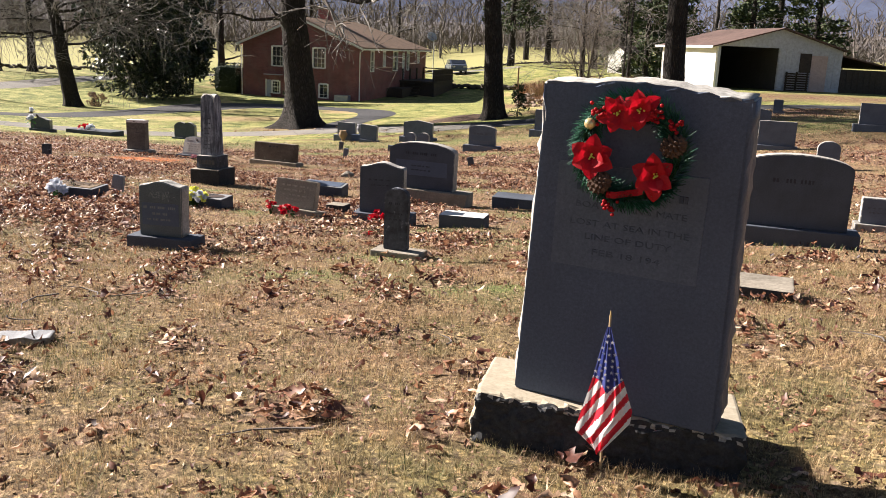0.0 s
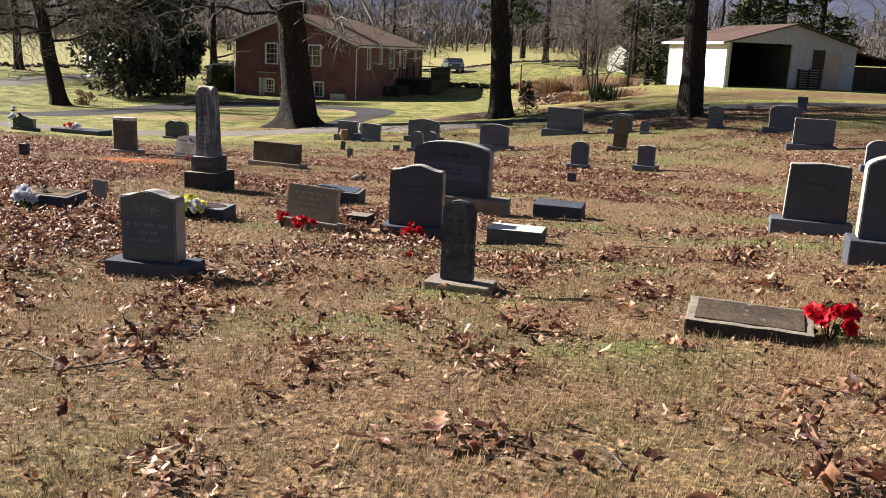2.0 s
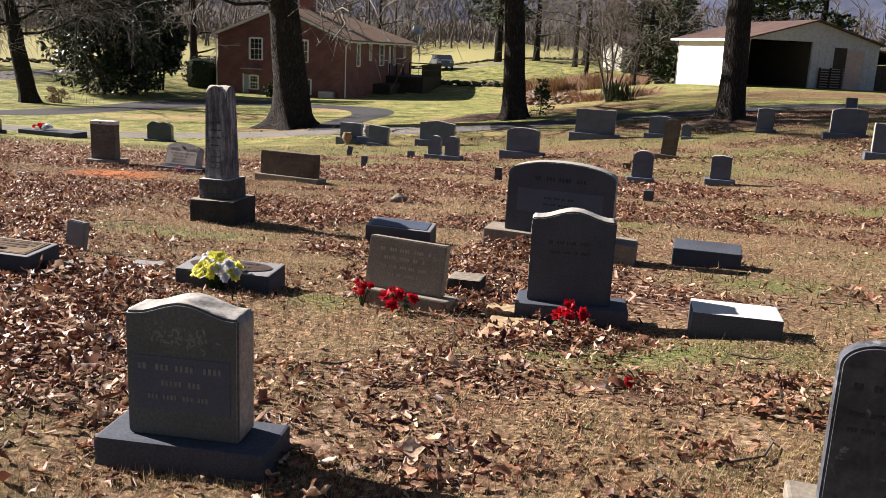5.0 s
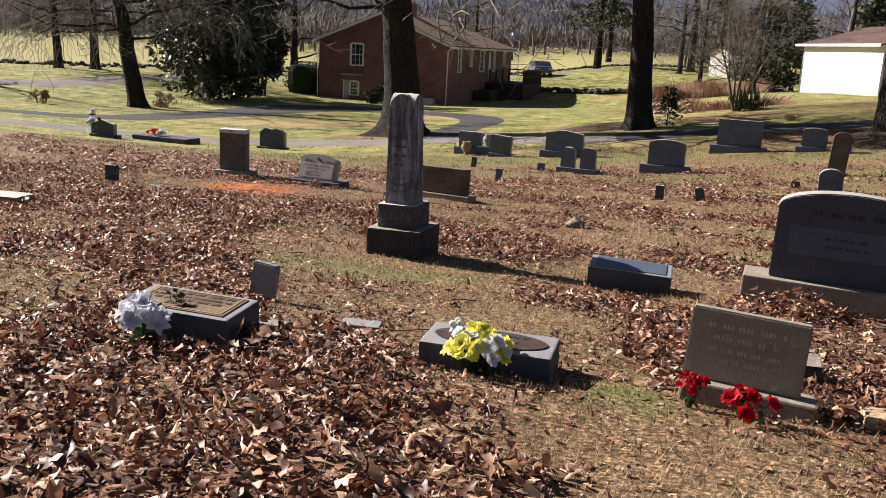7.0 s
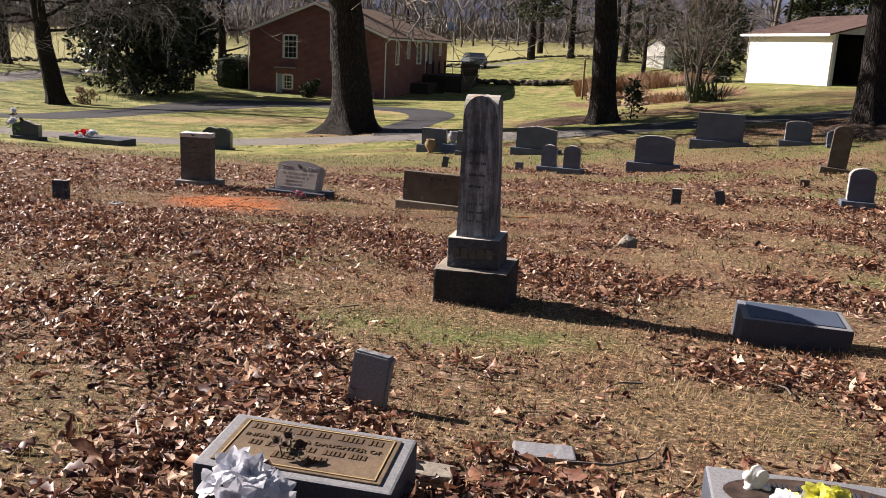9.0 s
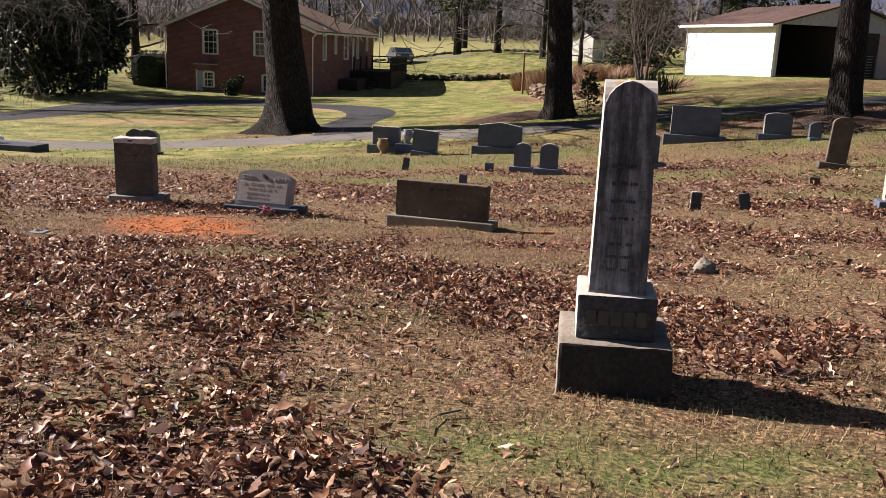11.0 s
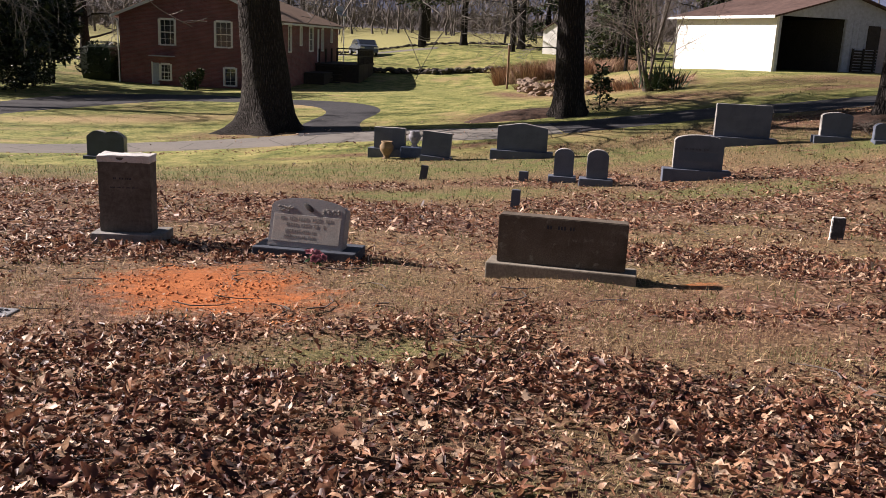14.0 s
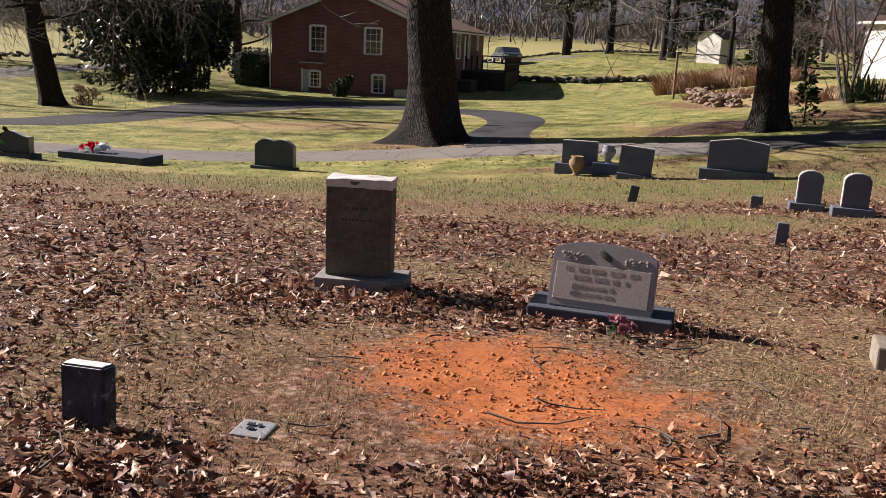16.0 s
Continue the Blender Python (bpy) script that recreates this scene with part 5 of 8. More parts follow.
def evergreen(x, y, rx, ry, low, high, n, label, seed, size=0.26, mat=None, stems=4, name="tree", category="tree", blobs=34):
    rng = random.Random(seed)
    root = thing(name, pose(x, y, gz(x, y)), label, category)
    centres = []
    for k in range(blobs):
        a, s, z = rng.uniform(0, 2 * math.pi), math.sqrt(rng.uniform(0, 1)), rng.uniform(low, high)
        narrow = math.sin(math.pi * (0.16 + 0.66 * (z - low) / (high - low))) ** 0.8
        centres.append((Vector((math.cos(a) * s * rx * 0.82 * narrow, math.sin(a) * s * ry * 0.82 * narrow, z)), rng.uniform(0.16, 0.32) * min(rx, high - low) * 0.85))

    def place(rng):
        c, r = rng.choice(centres)
        out = Vector((rng.gauss(0, 1), rng.gauss(0, 1), rng.gauss(0, 1))).normalized()
        return c + out * r * rng.uniform(0.7, 1.05), out
    wood = Shape()
    for k in range(stems):
        a = k * 2.4 + seed
        tip = rng.choice(centres)[0]
        pts = [Vector((math.cos(a) * 0.18, math.sin(a) * 0.18, -0.2)), Vector((math.cos(a) * 0.3, math.sin(a) * 0.3, low * 0.8 + 0.4)), tip * 0.6 + Vector((0, 0, low * 0.4)), tip]
        wood.tube(pts, [w * (0.015 + 0.034 * rx) for w in (1, 0.75, 0.5, 0.2)], 7)
    ob = new("trunk", wood.mesh("trunk", BARK))
    ob.parent = root
    v, f = leaf_cards(n, rng, place, size)
    ob = tagged(new("crown", raw("crown", v, f, mat or EVERGREEN)), kind="stuff")
    ob.parent = root
    return root


evergreen(-18.0, 64.9, 5.0, 3.8, 0.7, 9.5, 26000, "large glossy dark evergreen magnolia sweeping to the lawn", 3, 0.3, blobs=95)
evergreen(-15.4, 68.0, 2.1, 2.2, 1.0, 9.0, 11000, "dark evergreen tree beside the magnolia", 8, 0.3, blobs=62)
evergreen(-16.0, 66.0, 1.4, 1.2, 0.2, 1.5, 1400, "low dark evergreen shrub under the trees", 13, 0.2, name="shrub", category="shrub", blobs=14)
evergreen(-7.45, 67.2, 0.9, 0.6, 0.15, 1.1, 1200, "green broadleaf shrub against the brick wall", 9, 0.17, mat=NEEDLES, name="shrub", category="shrub", blobs=14)
evergreen(-18.9, 57.6, 0.75, 0.65, 0.15, 0.8, 900, "small grey-brown round shrub", 17, 0.12, mat=DRY_STEM, name="shrub", category="shrub", blobs=12)
evergreen(-23.9, 53.0, 0.6, 0.5, 0.15, 0.6, 600, "small brown round shrub", 18, 0.12, mat=DRY_STEM, name="shrub", category="shrub", blobs=10)


def hedge(x, y, w, d, h, label, seed):
    rng = random.Random(seed)
    root = thing("hedge", pose(x, y, gz(x, y), 0, 0, -18), label, "hedge")
    bm = boxed(-w / 2 * 0.92, w / 2 * 0.92, -d / 2 * 0.92, d / 2 * 0.92, -0.2, h * 0.95, bevel=0.6)
    part("core", bm, HEDGE_LEAF, root)

    def place(rng):
        p = Vector((rng.uniform(-1, 1), rng.uniform(-1, 1), rng.uniform(-1, 1)))
        k = max(abs(p.x), abs(p.y), abs(p.z))
        p = p / k
        q = Vector((p.x * w / 2, p.y * d / 2, (p.z + 1) / 2 * h))
        q -= Vector((p.x, p.y, p.z)) * 0.42 * (abs(p.x) ** 4 * abs(p.z) ** 4 + abs(p.y) ** 4 * abs(p.z) ** 4)
        return q, p.normalized()
    v, f = leaf_cards(2600, rng, place, 0.16)
    ob = tagged(new("leaves", raw("leaves", v, f, HEDGE_LEAF)), kind="stuff")
    ob.parent = root


hedge(-13.0, 72.2, 2.3, 2.6, 2.15, "dark clipped evergreen hedge beside the house", 2)


def conifer(x, y, h, r, label, seed, n=3500, low=0.1, size=0.45):
    rng = random.Random(seed)
    root = thing("tree", pose(x, y, gz(x, y)), label, "tree", "conifers")
    wood = Shape()
    wood.tube([Vector((0, 0, -0.2)), Vector((0, 0, h * 0.5)), Vector((0, 0, h))], [(r * 0.08 + 0.08) * min(1, h / 6), (r * 0.05 + 0.05) * min(1, h / 6), 0.01], 8)
    sprays = []
    for k in range(70):
        s = low + (1 - low) * rng.random()
        a, reach = rng.uniform(0, 2 * math.pi), r * (1 - s) ** 0.7 * rng.uniform(0.65, 1.1)
        tip = Vector((math.cos(a) * reach, math.sin(a) * reach, s * h - 0.12 * reach))
        wood.tube([Vector((0, 0, s * h)), tip], [0.04 * min(1, h / 8), 0.015 * min(1, h / 8)], 4)
        sprays.append((Vector((0, 0, s * h)), tip))
    ob = new("trunk", wood.mesh("trunk", BARK))
    ob.parent = root

    def place(rng):
        a, b = rng.choice(sprays)
        return a.lerp(b, rng.uniform(0.3, 1.05)) + Vector((rng.gauss(0, 0.22), rng.gauss(0, 0.22), rng.gauss(0, 0.16))) * min(1, h / 8), (b - a).normalized()
    v, f = leaf_cards(n, rng, place, size)
    ob = tagged(new("crown", raw("crown", v, f, NEEDLES)), kind="stuff")
    ob.parent = root


for x, y, h, r, label, seed in ((34, 78, 13, 4.5, "dense dark cedar behind the shed", 1), (30, 74, 11, 3.5, "dense dark cedar behind the shed", 2), (38.5, 80, 14, 4, "dense dark cedar behind the shed", 3),
                                (20.6, 72, 10, 2.4, "dark green cedar beside the shed", 4), (22.5, 75, 12, 2.6, "dark green cedar beside the shed", 5),
                                (25, 97, 12, 3, "dark green cedar beyond the outhouse", 6), (17.5, 118, 15, 4, "tall pine at the wood's edge", 7), (27, 84, 11, 2.6, "dark green cedar beyond the outhouse", 8)):
    conifer(x, y, h, r, label, seed, low=0.3 if "pine" in label else 0.08)
conifer(13.3, 101, 14, 4.6, "feathery green pine beyond the lawn", 12, 2600, 0.3, 0.42)
conifer(5.5, 38.5, 1.35, 0.45, "small sparse dark conifer at a tree's foot", 9, 380, 0.06, 0.16)


def far_woods():
    """A belt of bare winter wood along the far side of the fields."""
    rng = random.Random(77)
    kinds = []
    for s in range(4):
        shape = Shape()
        r2 = random.Random(100 + s)
        pts = [Vector((r2.gauss(0, 0.1) * k, r2.gauss(0, 0.1) * k, k * 1.6)) for k in range(8)]
        shape.tube(pts, [0.2 * (1 - k / 9) for k in range(8)], 4)
        for k in range(9):
            i = r2.randint(2, 7)
            a = r2.uniform(0, 6.3)
            grow(shape, shape, pts[i].copy(), Vector((math.cos(a), math.sin(a), 0.9)).normalized(), r2.uniform(2.2, 4.2), 0.075, 2, r2, 0.2, 3, kids=(0, 0, 4, 0))
        kinds.append((np.array([tuple(p) for p in shape.v]), np.array(shape.f)))
    vs, fs, at = [], [], 0
    for k in range(185):
        if k < 90:
            x, y = rng.uniform(-120, 120), rng.uniform(168, 225)
        elif k < 124:
            x, y = rng.uniform(24, 110), rng.uniform(100, 150)
        elif k < 150:
            x, y = rng.uniform(-150, -45), rng.uniform(150, 190)
        else:
            x, y = rng.uniform(-40, 40), rng.uniform(150, 168)
        v, f = kinds[k % 4]
        a, s = rng.uniform(0, 6.3), rng.uniform(0.75, 1.45)
        c, sn = math.cos(a) * s, math.sin(a) * s
        w = np.stack([v[:, 0] * c - v[:, 1] * sn + x, v[:, 0] * sn + v[:, 1] * c + y, v[:, 2] * s + gz(x, y) - 0.3], 1)
        vs.append(w)
        fs.append(f + at)
        at += len(v)
    ob = new("far_woods", raw("far_woods", np.concatenate(vs), np.concatenate(fs), TWIG_DARK))
    return tagged(ob, "bare grey-brown winter woods beyond the fields", "woods", kind="stuff")


far_woods()


def undergrowth():
    """Brushy edge under the far woods."""
    rng = random.Random(5)

    def place(rng):
        x = rng.uniform(-130, 130)
        y = 166 + rng.uniform(0, 50)
        return Vector((x, y, gz(x, y) + (abs(rng.gauss(0, 1.6)) if rng.random() < 0.5 else rng.uniform(0, 8.5)))), Vector((0, 0, 1))
    v, f = leaf_cards(30000, rng, place, 2.4, 0.045)
    return tagged(new("far_brush", raw("far_brush", v, f, TWIG_DARK)), "dim brushy undergrowth along the far woods", "woods", kind="stuff")


undergrowth()


def ridge(name, far, lowest, highest, seed, c):
    """A wooded mountain ridge round the horizon; the haze of distance is put into its colour."""
    n = 160
    v, f = [], []
    for k in range(n + 1):
        a = math.pi * (0.05 + 0.9 * k / n)
        x, y = math.cos(a) * far, math.sin(a) * far
        h = lowest + (highest - lowest) * (0.5 + 0.5 * noise.noise(Vector((k * 0.07, seed, 0))) + 0.18 * noise.noise(Vector((k * 0.31, seed, 3))))
        v += [(x * 0.8, y * 0.8, -5), (x * 0.93, y * 0.93, h * 0.55), (x, y, h)]
    for k in range(n):
        for j in range(2):
            f.append((3 * k + j, 3 * k + j + 1, 3 * k + j + 4, 3 * k + j + 3))
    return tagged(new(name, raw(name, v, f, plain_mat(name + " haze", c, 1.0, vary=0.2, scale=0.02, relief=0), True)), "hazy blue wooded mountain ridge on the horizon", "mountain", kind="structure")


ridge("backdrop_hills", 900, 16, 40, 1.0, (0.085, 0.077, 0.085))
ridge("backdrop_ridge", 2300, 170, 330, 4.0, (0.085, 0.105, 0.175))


# ---- the brick house ----
def house():
    U = 9.71
    root = thing("house", pose(-11.85, 70.89, -2.0, 0, 0, -18.17), "low red brick house with brown shingle roof and white windows", "house")
    eave, L, t = 4.16, 18.1, 0.25
    apex = eave + 1.95

    def wall(name, pts, depth, m, holes=()):
        """A brick wall slab in its own plane, with openings cut as separate strips."""
        bm = bmesh.new()
        x0, x1 = min(p[0] for p in pts), max(p[0] for p in pts)
        xs = sorted({x0, x1} | {h[k] for h in holes for k in (0, 1)})
        zs = sorted({0.0, eave} | {h[k] for h in holes for k in (2, 3)})
        grid = {(x, z): bm.verts.new((x, 0, z)) for x in xs for z in zs}
        for a, b in zip(xs, xs[1:]):
            for c, d in zip(zs, zs[1:]):
                mx, mz = (a + b) / 2, (c + d) / 2
                if not any(h[0] < mx < h[1] and h[2] < mz < h[3] for h in holes):
                    bm.faces.new((grid[a, c], grid[b, c], grid[b, d], grid[a, d]))
        out = bmesh.ops.extrude_face_region(bm, geom=bm.faces[:])
        for v in out["geom"]:
            if isinstance(v, bmesh.types.BMVert):
                v.co.y += depth
        bmesh.ops.delete(bm, geom=[v for v in bm.verts if not v.link_faces], context="VERTS")
        bmesh.ops.recalc_face_normals(bm, faces=bm.faces)
        return part(name, bm, BRICK, root, at=m)

    gable_holes = [(2.46, 3.46, 2.45, 4.0), (5.9, 6.95, 2.45, 4.0), (2.45, 3.15, 0.35, 1.35), (1.98, 2.4, 0.0, 1.4), (6.42, 7.2, 0.2, 1.3)]
    wall("wall", [(0, 0), (U, 0)], t, pose(0, 0, 0), gable_holes)
    wall("wall", [(0, 0), (U, 0)], t, pose(0, L - t, 0))
    side_holes = [(2.3, 3.1, 2.3, 3.95), (5.3, 5.9, 2.7, 3.95), (7.9, 9.2, 2.3, 3.95), (10.5, 11.4, 1.55, 3.85), (11.8, 12.5, 2.3, 3.9), (15.0, 15.7, 2.9, 3.9)]
    wall("wall", [(0, 0), (L - 2 * t, 0)], t, pose(U, t, 0, 0, 0, 90), side_holes)
    wall("wall", [(0, 0), (L - 2 * t, 0)], t, pose(t, t, 0, 0, 0, 90))
    part("floor_slab", boxed(t, U - t, t, L - t, 1.55, 1.7), GREY_BOARD, root)
    part("footing", boxed(0.02, U - 0.02, 0.02, L - 0.02, -0.9, 0.0), BRICK, root)
    # gable triangle
    bm = slab_mesh([(0, 0), (U / 2, apex - eave), (U, 0)], t, bevel=0)
    part("gable", bm, BRICK, root, at=pose(0, 0, eave))
    # roof: ridge, front rake and hipped far end
    o, th, hip = 0.38, 0.14, 5.2
    k = (apex - eave) / (U / 2)
    bm = bmesh.new()
    z0 = eave - o * k
    for lift, flip in ((0.02, False), (0.02 + th, True)):
        a, b = bm.verts.new((-o, -0.3, z0 + lift)), bm.verts.new((U / 2, -0.3, apex + lift))
        c = bm.verts.new((U + o, -0.3, z0 + lift))
        d, e = bm.verts.new((U + o, L + o, z0 + lift)), bm.verts.new((-o, L + o, z0 + lift))
        r = bm.verts.new((U / 2, L - hip, apex + lift))
        for face in ((a, b, r, e), (b, c, d, r), (r, d, e)):
            bm.faces.new(face if flip else face[::-1])
    bm.verts.ensure_lookup_table()
    v = bm.verts[:]
    for i, j in ((0, 1), (1, 2), (2, 3), (3, 4), (4, 0)):
        bm.faces.new((v[i], v[j], v[j + 6], v[i + 6]))
    bmesh.ops.recalc_face_normals(bm, faces=bm.faces)
    part("roof", bm, SHINGLE, root)
    for s in (0, 1):
        bm = bmesh.new()
        x0, x1 = (-o, U / 2) if s == 0 else (U / 2, U + o)
        za, zb = (z0, apex) if s == 0 else (apex, z0)
        q = [(x0, za - 0.06), (x1, zb - 0.06), (x1, zb + 0.12), (x0, za + 0.12)]
        f = [bm.verts.new((x, -0.345, z)) for x, z in q]
        g = [bm.verts.new((x, -0.305, z)) for x, z in q]
        bm.faces.new(f), bm.faces.new(g[::-1])
        for i in range(4):
            bm.faces.new((f[(i + 1) % 4], f[i], g[i], g[(i + 1) % 4]))
        bmesh.ops.recalc_face_normals(bm, faces=bm.faces)
        part("bargeboard", bm, WHITE_PAINT, root)
    for x in (-o - 0.1, U + o + 0.004):
        part("gutter", boxed(x, x + 0.1, -0.28, L + o, z0 - 0.05, z0 + 0.07, bevel=0.02), WHITE_PAINT, root, "white gutter")
    for x, y in ((U + 0.07, -0.05), (-0.08, -0.05)):
        bm = tube(bmesh.new(), [(x + (0.3 if x > 1 else -0.3), y, z0), (x, y, z0 - 0.25), (x, y, 0.15), (x, y - 0.25, 0.03)], [0.045] * 4, 8)
        part("downspout", bm, WHITE_PAINT, root, "white downspout")
    ch = part("chimney", boxed(U / 2 - 0.9, U / 2 + 0.1, 5.6, 6.5, apex - 0.6, apex + 0.95), BRICK, root)
    part("cap", boxed(U / 2 - 0.97, U / 2 + 0.17, 5.53, 6.57, apex + 0.95, apex + 1.05), CONCRETE, ch)

    def window(x0, x1, z0, z1, m, bars_across=(0.5,), bars_up=(0.5,), sill=True):
        w = part("window", boxed(x0 + 0.02, x1 - 0.02, 0.1, 0.116, z0 + 0.02, z1 - 0.02), GLASS, root, at=m)
        bm = bmesh.new()
        for a, b, c, d in ((x0 - 0.05, x0 + 0.07, z0, z1), (x1 - 0.07, x1 + 0.05, z0, z1), (x0 + 0.07, x1 - 0.07, z1 - 0.08, z1 + 0.05), (x0 + 0.07, x1 - 0.07, z0 - 0.02, z0 + 0.07)):
            box(bm, a, b, -0.03, 0.09, c, d)
        part("window_frame", bm, WHITE_PAINT, w)
        for s in bars_across:
            z = z0 + (z1 - z0) * s
            part("sash_bar", boxed(x0 + 0.07, x1 - 0.07, 0.05, 0.098, z - 0.03, z + 0.03), WHITE_PAINT, w)
        bm = bmesh.new()
        for s in bars_up:
            x = x0 + (x1 - x0) * s
            box(bm, x - 0.012, x + 0.012, 0.078, 0.099, z0 + 0.07, z1 - 0.08)
        for s in (0.25, 0.75):
            z = z0 + (z1 - z0) * s
            box(bm, x0 + 0.07, x1 - 0.07, 0.08, 0.0985, z - 0.01, z + 0.01)
        part("glazing_bar", bm, WHITE_PAINT, w)
        if sill:
            part("window_sill", boxed(x0 - 0.1, x1 + 0.1, -0.08, 0.03, z0 - 0.09, z0 - 0.02), BRICK, w)

    flat = pose(0, 0, 0)
    window(2.46, 3.46, 2.45, 4.0, flat, bars_up=(0.33, 0.67))
    window(5.9, 6.95, 2.45, 4.0, flat, bars_up=(0.33, 0.67))
    window(6.42, 7.2, 0.2, 1.3, flat, bars_across=(), bars_up=(0.5,))
    window(2.45, 3.15, 0.35, 1.35, flat, bars_across=(0.5,), bars_up=(0.33, 0.67))
    right = pose(U, t, 0, 0, 0, 90) 
    for h in side_holes:
        if h[2] != 1.55:
            window(*h, right, bars_up=(0.5,))
    door = part("door", boxed(1.99, 2.39, 0.05, 0.1, 0.0, 1.39), GREY_BOARD, root, "plain white basement door")
    part("door_frame", boxed(1.93, 2.0, -0.03, 0.06, 0.0, 1.45), WHITE_PAINT, door)
    part("canopy", boxed(1.9, 3.4, -0.35, 0.0, 1.78, 1.84), GREY_BOARD, root, "thin ledge over the basement door")
    door = part("door", boxed(10.52, 11.38, 0.06, 0.11, 1.56, 3.84), WHITE_PAINT, root, "white side door", at=right)
    part("air_conditioner", boxed(U - 1.7, U - 0.6, -0.75, -0.1, -0.05, 0.55, bevel=0.04), METAL, root)
    # timber porch at the far side
    deck = part("porch", boxed(U + 0.02, U + 3.2, 10.0, 16.6, 1.35, 1.5), DARK_WOOD, root, "dark timber side porch with steps")
    for x in (U + 0.3, U + 3.1):
        for y in (10.1, 12.2, 14.3, 16.4):
            part("post", boxed(x - 0.06, x + 0.06, y - 0.06, y + 0.06, -0.4, 2.5), DARK_WOOD, deck)
    for z in (2.0, 2.45):
        part("rail", boxed(U + 3.06, U + 3.14, 10.1, 16.5, z, z + 0.09), DARK_WOOD, deck)
        part("rail", boxed(U + 0.3, U + 3.1, 16.4, 16.48, z, z + 0.09), DARK_WOOD, deck)
    for k in range(32):
        y = 10.2 + k * 0.195
        part("baluster", boxed(U + 3.07, U + 3.13, y, y + 0.06, 1.5, 2.45), DARK_WOOD, deck)
    for k in range(6):
        part("step", boxed(U + 0.9, U + 2.1, 10.0 - 0.3 * (k + 1), 10.0 - 0.3 * k, 1.2 - 0.24 * k, 1.28 - 0.24 * k), DARK_WOOD, deck)
    part("skirt", boxed(U + 0.02, U + 3.15, 10.15, 16.5, -0.5, 1.33), DARK_WOOD, deck, "dark boarded skirt")
    part("stoop", boxed(U + 0.02, U + 1.4, 6.6, 9.6, -0.3, 0.95, bevel=0.03), DARK_WOOD, root, "dark timber bin store by the wall")


house()


def satellite_dish():
    x, y = 3.9, 88.5
    root = thing("satellite_dish", pose(x, y, gz(x, y)), "grey satellite dish on a tall pole", "satellite dish")
    part("pole", tube(bmesh.new(), [(0, 0, -0.2), (0, 0, 4.4)], [0.04, 0.04], 8), METAL, root)
    bm = bmesh.new()
    bmesh.ops.create_uvsphere(bm, u_segments=20, v_segments=10, radius=0.9)
    bmesh.ops.delete(bm, geom=[v for v in bm.verts if v.co.z > -0.55], context="VERTS")
    bmesh.ops.solidify(bm, geom=bm.faces[:], thickness=0.03)
    part("dish", bm, METAL, root, at=pose(0, -0.4, 4.7, 55, 0, 20))
    part("arm", tube(bmesh.new(), [(0, 0, 4.3), (0.2, -0.7, 4.9)], [0.02, 0.02], 6), METAL, root)


satellite_dish()


def utility_pole(x, y, h):
    root = thing("utility_pole", pose(x, y, gz(x, y)), "tall thin dark wooden utility pole", "utility pole", "utility poles")
    part("pole", tube(bmesh.new(), [(0, 0, -0.5), (0, 0, h)], [0.15, 0.1], 10), DARK_WOOD, root)
    part("crossarm", boxed(-1.1, 1.1, -0.06, 0.06, h - 0.8, h - 0.66), DARK_WOOD, root)
    for k in (-1, 0, 1):
        part("insulator", tube(bmesh.new(), [(k * 0.9, 0, h - 0.66), (k * 0.9, 0, h - 0.5)], [0.05, 0.04], 8), GLASS, root)


utility_pole(2.45, 112, 11)
utility_pole(-0.75, 112, 11)


